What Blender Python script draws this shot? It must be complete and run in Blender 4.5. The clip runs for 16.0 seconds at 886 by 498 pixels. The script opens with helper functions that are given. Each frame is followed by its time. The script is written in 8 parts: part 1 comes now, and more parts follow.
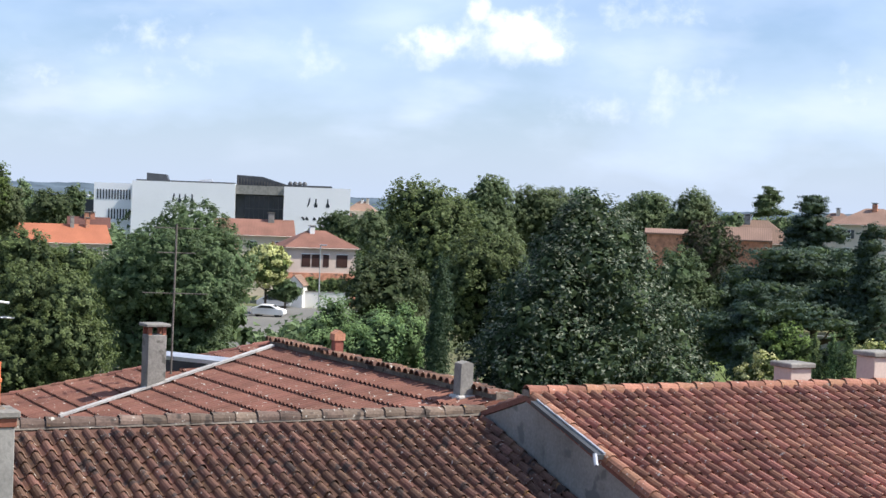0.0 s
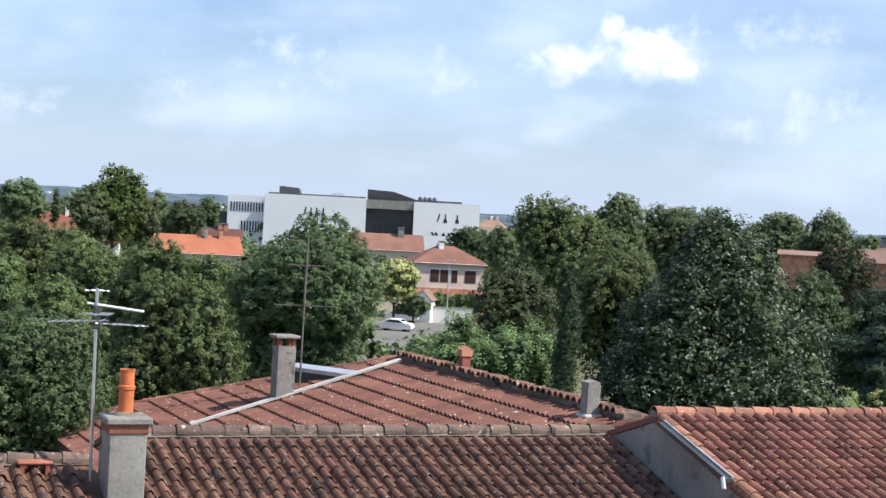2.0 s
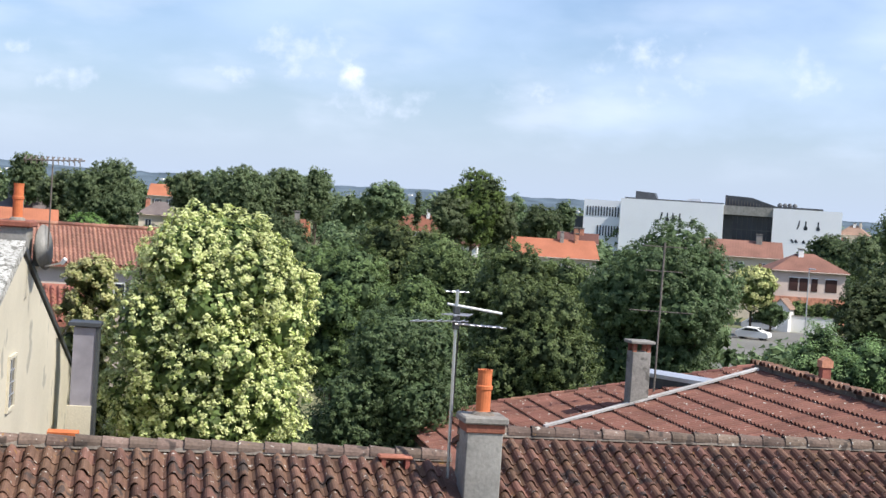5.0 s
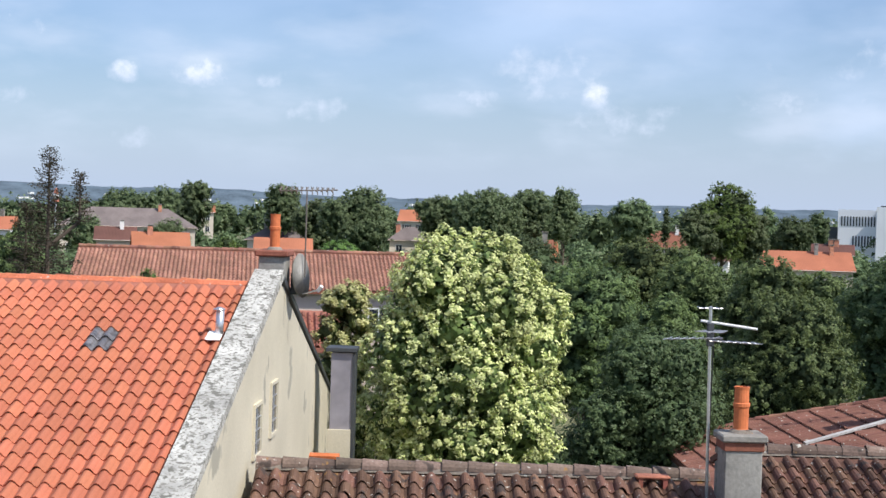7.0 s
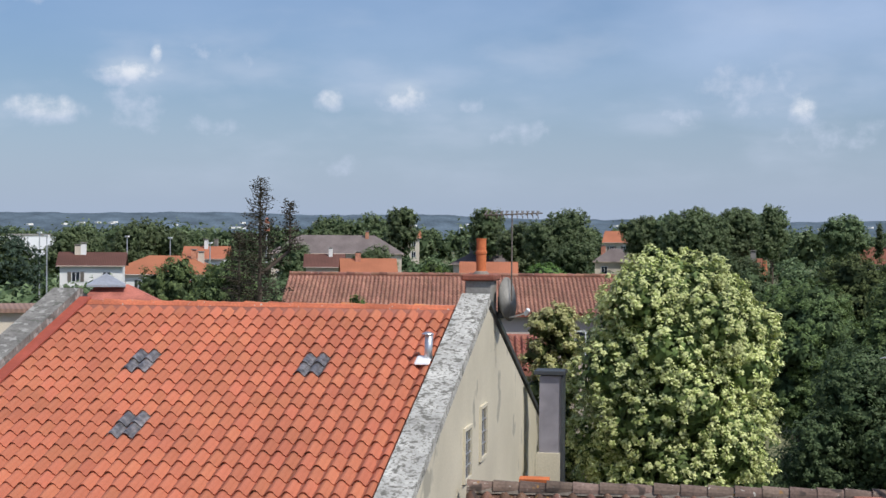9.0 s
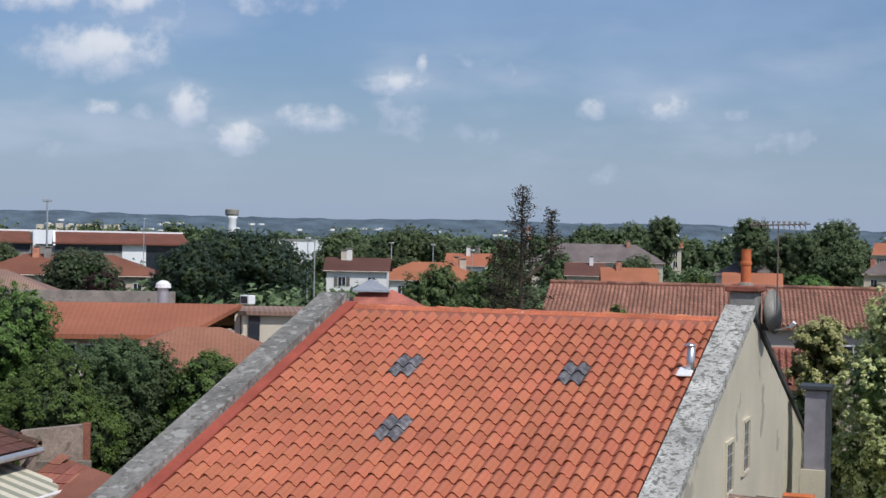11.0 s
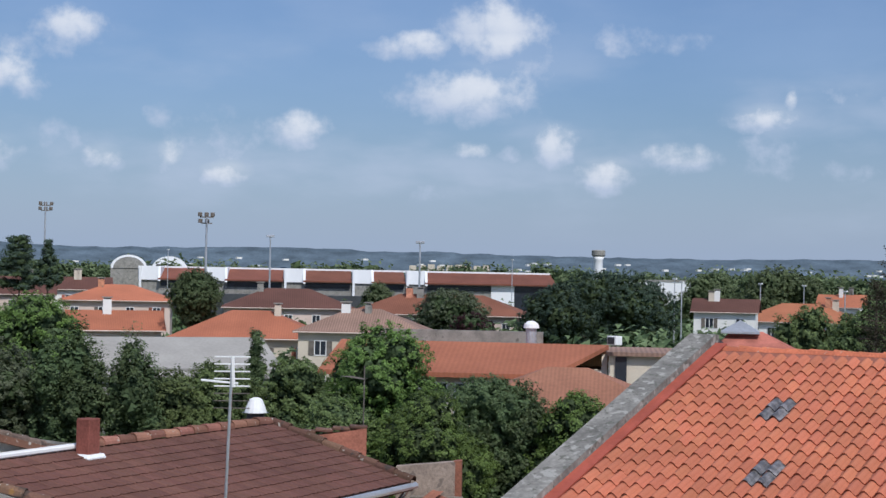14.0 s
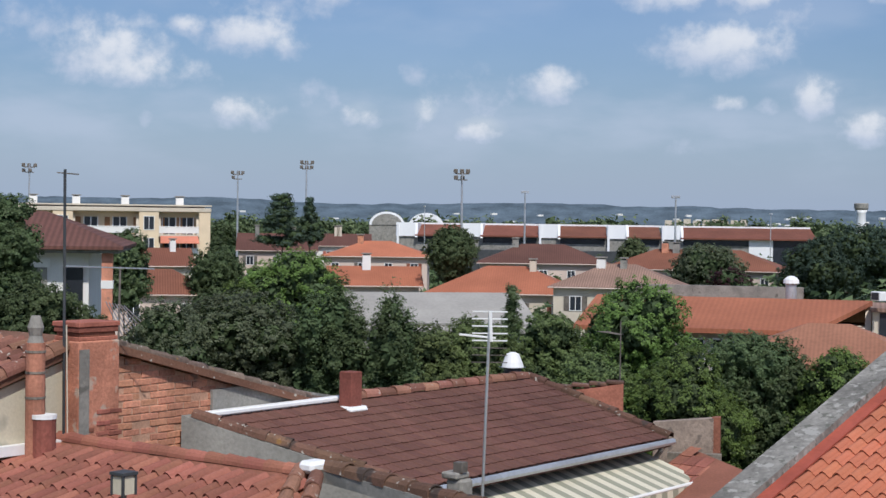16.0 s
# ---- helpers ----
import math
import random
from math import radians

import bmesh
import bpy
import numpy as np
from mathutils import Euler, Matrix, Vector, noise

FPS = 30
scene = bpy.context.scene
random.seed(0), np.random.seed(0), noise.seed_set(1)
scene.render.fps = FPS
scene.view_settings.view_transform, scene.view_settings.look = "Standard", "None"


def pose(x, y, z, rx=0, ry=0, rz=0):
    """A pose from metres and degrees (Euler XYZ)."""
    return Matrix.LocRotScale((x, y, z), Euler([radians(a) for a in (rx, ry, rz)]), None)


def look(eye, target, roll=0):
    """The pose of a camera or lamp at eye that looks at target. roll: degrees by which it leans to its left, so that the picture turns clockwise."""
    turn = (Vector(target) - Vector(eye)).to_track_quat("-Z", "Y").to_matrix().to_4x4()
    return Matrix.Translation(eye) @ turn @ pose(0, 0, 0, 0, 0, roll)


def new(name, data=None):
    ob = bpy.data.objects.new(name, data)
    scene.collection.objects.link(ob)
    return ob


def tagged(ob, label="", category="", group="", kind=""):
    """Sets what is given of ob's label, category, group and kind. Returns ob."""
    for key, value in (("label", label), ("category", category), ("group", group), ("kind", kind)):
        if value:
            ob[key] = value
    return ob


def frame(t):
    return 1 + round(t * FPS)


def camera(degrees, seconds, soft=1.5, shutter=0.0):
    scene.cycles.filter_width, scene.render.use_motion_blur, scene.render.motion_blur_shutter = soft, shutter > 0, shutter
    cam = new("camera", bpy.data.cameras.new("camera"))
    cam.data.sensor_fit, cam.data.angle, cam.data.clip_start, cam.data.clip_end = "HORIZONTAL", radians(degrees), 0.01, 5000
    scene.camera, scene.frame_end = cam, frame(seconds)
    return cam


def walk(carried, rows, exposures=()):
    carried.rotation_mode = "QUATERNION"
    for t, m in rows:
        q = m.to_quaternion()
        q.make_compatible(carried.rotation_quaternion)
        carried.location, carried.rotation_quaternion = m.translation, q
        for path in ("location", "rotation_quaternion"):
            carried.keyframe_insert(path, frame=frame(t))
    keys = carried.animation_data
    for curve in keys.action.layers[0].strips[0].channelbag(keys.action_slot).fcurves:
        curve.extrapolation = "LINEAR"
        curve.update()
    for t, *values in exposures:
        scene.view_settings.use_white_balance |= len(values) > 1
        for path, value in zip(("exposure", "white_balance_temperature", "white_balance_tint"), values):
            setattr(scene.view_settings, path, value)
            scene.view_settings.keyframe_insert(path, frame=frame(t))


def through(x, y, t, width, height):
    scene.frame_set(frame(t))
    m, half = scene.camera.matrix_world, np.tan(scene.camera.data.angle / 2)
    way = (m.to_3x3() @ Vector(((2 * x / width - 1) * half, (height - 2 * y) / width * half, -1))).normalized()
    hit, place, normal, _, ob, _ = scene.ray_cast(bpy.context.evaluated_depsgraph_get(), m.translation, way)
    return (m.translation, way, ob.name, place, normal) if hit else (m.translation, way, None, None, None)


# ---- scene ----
EXPOSURES = [(0.0, 0.64, 6620, 10), (3.5, 0.62, 6620, 10), (7.0, 0.38, 6520, 10), (10.5, -0.27, 6350, 10), (13.0, -0.26, 6160, 10), (14.5, -0.26, 6130, 10), (16.0, -0.23, 6300, 10)]
cam = camera(31.127, 16.0)
EYE, ARM = 15.0, 0.12
# seconds, yaw, pitch, roll: a pan by hand, the camera held an arm ahead of the body's axis
ROWS = [
    (0.0, -0.0, -1.355, -2.082),
    (0.5, 0.806, -1.474, -2.529),
    (1.0, 2.154, -1.25, -2.927),
    (1.5, 3.457, -0.962, -3.192),
    (2.0, 4.655, -0.966, -3.061),
    (2.5, 5.941, -1.124, -3.543),
    (3.0, 8.081, -0.965, -3.96),
    (3.5, 10.676, -0.867, -4.313),
    (4.0, 13.341, -1.051, -4.311),
    (4.2, 14.141, -1.18, -4.199),
    (6.3, 23.187, -1.552, -2.421),
    (6.5, 24.065, -1.464, -2.111),
    (7.0, 26.324, -1.251, -1.718),
    (7.5, 28.129, -0.985, -1.886),
    (8.0, 29.823, -0.773, -1.513),
    (10.3, 39.599, -0.459, -0.545),
    (10.5, 40.592, -0.446, -0.809),
    (11.0, 43.053, -0.388, -1.119),
    (11.5, 45.07, -0.303, -1.141),
    (12.0, 47.193, 0.036, -1.067),
    (12.5, 48.883, 0.198, -0.861),
    (13.0, 51.025, 0.4, -0.523),
    (13.5, 53.22, 0.676, -0.856),
    (14.0, 56.188, 0.829, -1.093),
    (14.5, 58.516, 0.302, -1.964),
    (15.0, 60.71, -0.091, -1.592),
    (15.5, 62.875, -0.381, -1.137),
    (16.0, 65.338, -0.919, -0.737),
]


def held(yaw, pitch, roll):
    turn = pose(0, 0, 0, 90 + pitch, roll, yaw)
    back = turn.to_3x3() @ Vector((0, 0, 1))
    return Matrix.Translation(Vector((0, 0, EYE)) - ARM * back) @ turn


walk(cam, [(t, held(a, b, c)) for t, a, b, c in ROWS], EXPOSURES)

# ---------------------------------------------------------------- light
world = bpy.data.worlds.new("sky")
scene.world = world
world.use_nodes = True
SUN_AZ, SUN_EL = -101.0, 51.0   # degrees to the left of the first view, and up
CLOUDS = []


def cloud(*puffs):
    """Puffs of cloud: degrees to the left, up, half width, half height, strength."""
    CLOUDS.extend(puffs)


cloud((-2.38, 6.33, 1.89, 0.89, 0.85), (0.74, 5.88, 1.23, 0.67, 0.68), (-0.93, 7.07, 0.52, 0.6, 0.72), (-3.52, 5.77, 0.89, 0.44, 0.68), (-8.48, 4.68, 1.69, 0.71, 0.36), (-7.26, 7.32, 2.38, 0.56, 0.3))
cloud((10.38, 5.34, 1.59, 0.99, 0.22), (4.98, 5.44, 0.99, 0.6, 0.26), (-6.03, 3.8, 1.89, 0.44, 0.26), (-14.01, 4.64, 1.39, 0.71, 0.3), (22.69, 5.13, 1.59, 0.75, 0.3), (21.07, 4.35, 0.44, 0.44, 0.61))
cloud((25.41, 4.03, 0.95, 0.3, 0.4), (20.32, 3.56, 1.49, 0.6, 0.25), (10.57, 5.66, 1.39, 0.79, 0.2), (14.56, 4.55, 0.89, 0.52, 0.25), (22.91, 5.31, 1.43, 0.6, 0.45), (20.97, 4.37, 0.48, 0.44, 0.68))
cloud((19.95, 3.64, 1.29, 0.64, 0.3), (25.3, 4.2, 0.87, 0.28, 0.47), (30.87, 3.61, 0.95, 0.38, 0.43), (35.15, 4.81, 0.87, 0.5, 0.7), (37.67, 4.78, 0.44, 0.32, 0.75), (32.67, 4.68, 0.48, 0.22, 0.4))
cloud((14.29, 4.34, 0.75, 0.48, 0.3), (41.89, 3.74, 0.83, 0.28, 0.3), (37.17, 2.47, 0.67, 0.3, 0.3), (55.44, 6.3, 2.18, 0.83, 0.95), (57.33, 8.07, 1.59, 0.44, 0.7), (54.39, 8.07, 1.59, 0.48, 0.8))
cloud((52.98, 7.28, 0.79, 0.6, 0.45), (52.33, 4.51, 0.79, 0.75, 0.85), (55.3, 4.32, 0.71, 0.3, 0.65), (53.82, 4.23, 0.52, 0.28, 0.55), (50.54, 3.45, 1.03, 0.56, 0.8), (47.98, 4.18, 1.43, 0.44, 0.7))
cloud((44.96, 5.56, 1.23, 0.4, 0.8), (43.95, 6.18, 0.24, 0.36, 0.6), (44.73, 4.29, 1.03, 0.6, 0.45), (37.8, 4.66, 0.44, 0.34, 0.75), (35.21, 4.76, 0.83, 0.48, 0.75), (32.82, 4.63, 0.5, 0.26, 0.47))
cloud((31.06, 3.59, 1.03, 0.4, 0.4), (56.85, 2.91, 0.71, 0.34, 0.45), (49.78, 8.28, 1.19, 0.4, 0.4), (41.82, 6.06, 1.79, 0.44, 0.28), (54.5, 8.73, 1.69, 0.95, 1), (57.24, 8.16, 1.23, 0.4, 0.75))
cloud((55.68, 6.38, 2.22, 0.71, 0.95), (53.36, 7.54, 1.03, 0.79, 0.4), (69.65, 8.29, 1.23, 0.64, 0.9), (71.33, 6.37, 0.95, 0.48, 0.65), (61.55, 4.95, 1.09, 0.64, 0.9), (64.13, 3.27, 0.91, 0.4, 0.7))
cloud((64.25, 4.41, 1.79, 0.87, 0.4), (66.46, 5.38, 0.4, 0.44, 0.45), (66.07, 3.9, 0.44, 0.52, 0.6), (68.42, 3.74, 0.64, 0.4, 0.55), (69.94, 4.42, 0.64, 0.52, 0.45), (50.03, 8.31, 0.83, 0.5, 0.5))
cloud((48.32, 8.31, 1.09, 0.36, 0.35), (77.21, 5.75, 2.22, 0.91, 0.9), (76.32, 5.19, 2.48, 0.52, 0.6), (72.38, 6.61, 1.69, 0.67, 0.85), (74.47, 6.89, 0.75, 0.36, 0.7), (72.55, 3.85, 1.35, 0.52, 0.65))
cloud((69.74, 4.41, 0.71, 0.48, 0.45), (68.41, 3.73, 0.71, 0.42, 0.6), (75.96, 3.61, 0.32, 0.3, 0.5), (71.38, 7.57, 2.18, 0.4, 0.45), (78.86, 6.72, 2.98, 0.6, 0.4), (-20, 5.5, 2.5, 0.9, 0.6))
cloud((90, 5, 2.2, 0.9, 0.7), (-30, 8, 3, 1.2, 0.7), (98, 8, 3, 1.2, 0.7), (60, 13, 3, 1.2, 0.6), (20, 14, 4, 1.4, 0.36))


def build_sky():
    nt = world.node_tree
    N, L = nt.nodes, nt.links
    N.clear()

    def math_(op, a, b=None, c=None):
        n = N.new("ShaderNodeMath")
        n.operation = op
        for i, s in enumerate((a, b, c)):
            if s is None:
                continue
            if isinstance(s, (int, float)):
                n.inputs[i].default_value = s
            else:
                L.new(s, n.inputs[i])
        return n.outputs[0]

    sky = N.new("ShaderNodeTexSky")
    sky.sky_type = "NISHITA"
    sky.sun_disc = False
    sky.sun_elevation, sky.sun_rotation = radians(SUN_EL), radians(-SUN_AZ)
    sky.air_density, sky.dust_density, sky.ozone_density = 1.0, 1.6, 2.0
    co = N.new("ShaderNodeTexCoord")
    sep = N.new("ShaderNodeSeparateXYZ")
    L.new(co.outputs["Generated"], sep.inputs[0])
    az = math_("MULTIPLY", math_("ARCTAN2", math_("MULTIPLY", sep.outputs[0], -1.0), sep.outputs[1]), 180 / math.pi)
    el = math_("MULTIPLY", math_("ARCSINE", sep.outputs[2]), 180 / math.pi)
    comb = N.new("ShaderNodeCombineXYZ")
    L.new(az, comb.inputs[0])
    L.new(el, comb.inputs[1])
    edge = N.new("ShaderNodeTexNoise")
    edge.inputs["Scale"].default_value, edge.inputs["Detail"].default_value, edge.inputs["Roughness"].default_value = 1.1, 6.0, 0.58
    L.new(comb.outputs[0], edge.inputs["Vector"])
    puff = math_("MULTIPLY", math_("SUBTRACT", edge.outputs["Fac"], 0.5), 2.0)
    total = lit = None
    for a, e, w, h, s in CLOUDS:
        w, h = w * 1.15, h * 1.2
        at = N.new("ShaderNodeVectorMath")
        at.operation = "MULTIPLY_ADD"
        at.inputs[1].default_value, at.inputs[2].default_value = (1 / w, 1 / h, 0), (-a / w, -e / h, 0)
        L.new(comb.outputs[0], at.inputs[0])
        dot = N.new("ShaderNodeVectorMath")
        dot.operation = "DOT_PRODUCT"
        L.new(at.outputs[0], dot.inputs[0])
        L.new(at.outputs[0], dot.inputs[1])
        v = math_("MULTIPLY_ADD", dot.outputs["Value"], -0.8 * s, s)
        total = v if total is None else math_("MAXIMUM", total, v)
        if s >= 0.6:        # the sunlit upper half of the thicker ones
            tilt = N.new("ShaderNodeVectorMath")
            tilt.operation = "DOT_PRODUCT"
            tilt.inputs[1].default_value = (-0.25, 0.8, 0)
            L.new(at.outputs[0], tilt.inputs[0])
            u = math_("SUBTRACT", tilt.outputs["Value"], dot.outputs["Value"])
            lit = u if lit is None else math_("MAXIMUM", lit, u)
    dens = math_("ADD", math_("MAXIMUM", total, -0.7), puff)
    cover = N.new("ShaderNodeMapRange")
    cover.interpolation_type = "SMOOTHSTEP"
    cover.inputs["From Min"].default_value, cover.inputs["From Max"].default_value = -0.05, 1.0
    L.new(dens, cover.inputs["Value"])
    # thin high veil, thicker towards the first view
    stretch = N.new("ShaderNodeMapping")
    stretch.inputs["Scale"].default_value = (0.06, 0.13, 1)
    L.new(comb.outputs[0], stretch.inputs["Vector"])
    veil = N.new("ShaderNodeTexNoise")
    veil.inputs["Scale"].default_value, veil.inputs["Detail"].default_value = 1.6, 5.0
    L.new(stretch.outputs[0], veil.inputs["Vector"])
    vr = N.new("ShaderNodeMapRange")
    vr.inputs["From Min"].default_value, vr.inputs["From Max"].default_value = 0.34, 0.68
    vr.inputs["To Min"].default_value, vr.inputs["To Max"].default_value = 0.12, VEIL
    L.new(veil.outputs["Fac"], vr.inputs["Value"])
    side = N.new("ShaderNodeMapRange")
    side.inputs["From Min"].default_value, side.inputs["From Max"].default_value = 44.0, 12.0
    side.inputs["To Min"].default_value, side.inputs["To Max"].default_value = 0.3, 1.0
    L.new(az, side.inputs["Value"])
    thin = math_("MULTIPLY", vr.outputs[0], side.outputs[0])
    # broken low cloud, soft and grey
    soft = N.new("ShaderNodeMapping")
    soft.inputs["Scale"].default_value = (0.16, 0.42, 1)
    L.new(comb.outputs[0], soft.inputs["Vector"])
    bank = N.new("ShaderNodeTexNoise")
    bank.inputs["Scale"].default_value, bank.inputs["Detail"].default_value = 1.0, 5.0
    L.new(soft.outputs[0], bank.inputs["Vector"])
    br = N.new("ShaderNodeMapRange")
    br.interpolation_type = "SMOOTHSTEP"
    for k, v in zip(("From Min", "From Max", "To Min", "To Max"), (0.45, 0.74, 0.0, 0.52)):
        br.inputs[k].default_value = v
    L.new(bank.outputs["Fac"], br.inputs["Value"])
    bl = N.new("ShaderNodeMapRange")
    for k, v in zip(("From Min", "From Max", "To Min", "To Max"), (1.0, 3.2, 0.0, 1.0)):
        bl.inputs[k].default_value = v
    L.new(el, bl.inputs["Value"])
    bh = N.new("ShaderNodeMapRange")
    for k, v in zip(("From Min", "From Max", "To Min", "To Max"), (8.5, 5.0, 0.25, 1.0)):
        bh.inputs[k].default_value = v
    L.new(el, bh.inputs["Value"])
    banks = math_("MULTIPLY", math_("MULTIPLY", br.outputs[0], bl.outputs[0]), bh.outputs[0])
    # haze at the horizon
    hz = N.new("ShaderNodeMapRange")
    hz.inputs["From Min"].default_value, hz.inputs["From Max"].default_value = 6.0, 0.0
    hz.inputs["To Min"].default_value, hz.inputs["To Max"].default_value = 0.0, 0.6
    L.new(el, hz.inputs["Value"])
    base = N.new("ShaderNodeMix")
    base.data_type = "RGBA"
    base.inputs[7].default_value = HAZE
    L.new(math_("MAXIMUM", hz.outputs[0], thin), base.inputs[0])
    tone = N.new("ShaderNodeMix")
    tone.data_type, tone.blend_type = "RGBA", "MULTIPLY"
    tone.inputs[0].default_value = 1.0
    tone.inputs[7].default_value = SKY_TONE
    L.new(sky.outputs[0], tone.inputs[6])
    L.new(tone.outputs[2], base.inputs[6])
    shade = N.new("ShaderNodeMapRange")
    shade.inputs["From Min"].default_value, shade.inputs["From Max"].default_value = -0.75, 0.55
    L.new(math_("MULTIPLY_ADD", puff, 0.45, lit), shade.inputs["Value"])
    white = N.new("ShaderNodeMix")
    white.data_type = "RGBA"
    white.inputs[6].default_value, white.inputs[7].default_value = CLOUD_LOW, CLOUD_TOP
    L.new(shade.outputs[0], white.inputs[0])
    final = N.new("ShaderNodeMix")
    final.data_type = "RGBA"
    L.new(math_("MAXIMUM", math_("MULTIPLY", cover.outputs[0], 0.9), banks), final.inputs[0])
    L.new(base.outputs[2], final.inputs[6])
    L.new(white.outputs[2], final.inputs[7])
    bg = N.new("ShaderNodeBackground")
    bg.inputs["Strength"].default_value = SKY_STRENGTH
    L.new(final.outputs[2], bg.inputs["Color"])
    out = N.new("ShaderNodeOutputWorld")
    L.new(bg.outputs[0], out.inputs[0])


SKY_STRENGTH, VEIL = 0.1, 0.62
SKY_TONE = (0.8, 0.92, 1.14, 1)
HAZE = (5.95, 7.2, 9.7, 1)
CLOUD_LOW, CLOUD_TOP = (6.0, 6.8, 8.4, 1), (9.8, 9.9, 10.2, 1)
build_sky()

sun_data = bpy.data.lights.new("sun", "SUN")
sun_data.energy, sun_data.angle, sun_data.color = 4.0, radians(0.53), (1.0, 0.95, 0.88)
sun = new("sun", sun_data)
s_az, s_el = radians(SUN_AZ), radians(SUN_EL)
toward = Vector((-math.sin(s_az) * math.cos(s_el), math.cos(s_az) * math.cos(s_el), math.sin(s_el)))
sun.matrix_world = look(toward * 100 + Vector((0, 0, 30)), (0, 0, 30))

# ---------------------------------------------------------------- materials


def material(name, base, rough=0.8, grain=40.0, bump=0.15, vary=0.25, coarse=1.2, rand=0.0, spots=(), metal=0.0, stretch=None, spec=0.3, waves=None):
    """A rough surface: fine grain, broad stains, a shift from piece to piece, and lichen or dirt spots (colour, scale, threshold)."""
    m = bpy.data.materials.new(name)
    m.use_nodes = True
    nt = m.node_tree
    N, L = nt.nodes, nt.links
    bsdf = N["Principled BSDF"]
    bsdf.inputs["Roughness"].default_value, bsdf.inputs["Metallic"].default_value = rough, metal
    bsdf.inputs["Specular IOR Level"].default_value = spec
    co = N.new("ShaderNodeTexCoord")
    place = N.new("ShaderNodeNewGeometry").outputs["Position"]      # pieces that share a mesh still differ
    vec = co.outputs["Object"] if waves else place
    if stretch:
        mp = N.new("ShaderNodeMapping")
        mp.inputs["Scale"].default_value = stretch
        L.new(vec, mp.inputs["Vector"])
        vec = mp.outputs[0]
    fine, broad = N.new("ShaderNodeTexNoise"), N.new("ShaderNodeTexNoise")
    for n, s, d in ((fine, grain, 4.0), (broad, coarse, 5.0)):
        n.inputs["Scale"].default_value, n.inputs["Detail"].default_value = s, d
        L.new(vec, n.inputs["Vector"])

    def ramp(src, lo, hi, a, b):
        r = N.new("ShaderNodeMapRange")
        for k, v in zip(("From Min", "From Max", "To Min", "To Max"), (lo, hi, a, b)):
            r.inputs[k].default_value = v
        L.new(src, r.inputs["Value"])
        return r.outputs[0]

    def times(a, b):
        n = N.new("ShaderNodeMath")
        n.operation = "MULTIPLY"
        L.new(a, n.inputs[0])
        L.new(b, n.inputs[1])
        return n.outputs[0]

    level = times(ramp(fine.outputs["Fac"], 0.3, 0.7, 1 - vary * 0.6, 1 + vary * 0.6), ramp(broad.outputs["Fac"], 0.3, 0.7, 1 - vary, 1 + vary))
    hue_shift = None
    if rand:
        oi, ge = N.new("ShaderNodeObjectInfo"), N.new("ShaderNodeNewGeometry")
        add = N.new("ShaderNodeMath")
        add.operation = "ADD"
        L.new(oi.outputs["Random"], add.inputs[0])
        L.new(ge.outputs["Random Per Island"], add.inputs[1])
        fr = N.new("ShaderNodeMath")
        fr.operation = "FRACT"
        L.new(add.outputs[0], fr.inputs[0])
        level = times(level, ramp(fr.outputs[0], 0, 1, 1 - rand, 1 + rand))
        more = N.new("ShaderNodeMath")
        more.operation = "MULTIPLY"
        more.inputs[1].default_value = 7.31
        L.new(fr.outputs[0], more.inputs[0])
        fr2 = N.new("ShaderNodeMath")
        fr2.operation = "FRACT"
        L.new(more.outputs[0], fr2.inputs[0])
        hue_shift = ramp(fr2.outputs[0], 0, 1, 0.5 - 0.03 * rand, 0.5 + 0.03 * rand)
    hsv = N.new("ShaderNodeHueSaturation")
    hsv.inputs["Color"].default_value = (*base, 1)
    L.new(level, hsv.inputs["Value"])
    if hue_shift:
        L.new(hue_shift, hsv.inputs["Hue"])
    color = hsv.outputs[0]
    for rgb, scale, lo in spots:
        sp = N.new("ShaderNodeTexNoise")
        sp.inputs["Scale"].default_value, sp.inputs["Detail"].default_value = scale, 3.0
        L.new(vec, sp.inputs["Vector"])
        mx = N.new("ShaderNodeMix")
        mx.data_type = "RGBA"
        L.new(ramp(sp.outputs["Fac"], lo, lo + 0.05, 0, 0.85), mx.inputs[0])
        L.new(color, mx.inputs[6])
        mx.inputs[7].default_value = (*rgb, 1)
        color = mx.outputs[2]
    height = fine.outputs["Fac"]
    if waves:   # far roofs: the tile rows as relief
        for scale, amount, direction in waves:
            wv = N.new("ShaderNodeTexWave")
            wv.bands_direction = direction
            wv.inputs["Scale"].default_value = scale
            L.new(co.outputs["Object"], wv.inputs["Vector"])
            mx = N.new("ShaderNodeMix")
            mx.data_type, mx.blend_type = "RGBA", "MULTIPLY"
            mx.inputs[0].default_value = amount
            L.new(color, mx.inputs[6])
            L.new(wv.outputs["Color"], mx.inputs[7])
            color = mx.outputs[2]
    L.new(color, bsdf.inputs["Base Color"])
    if bump:
        b = N.new("ShaderNodeBump")
        b.inputs["Strength"].default_value, b.inputs["Distance"].default_value = bump, 0.02
        L.new(height, b.inputs["Height"])
        L.new(b.outputs[0], bsdf.inputs["Normal"])
    return m


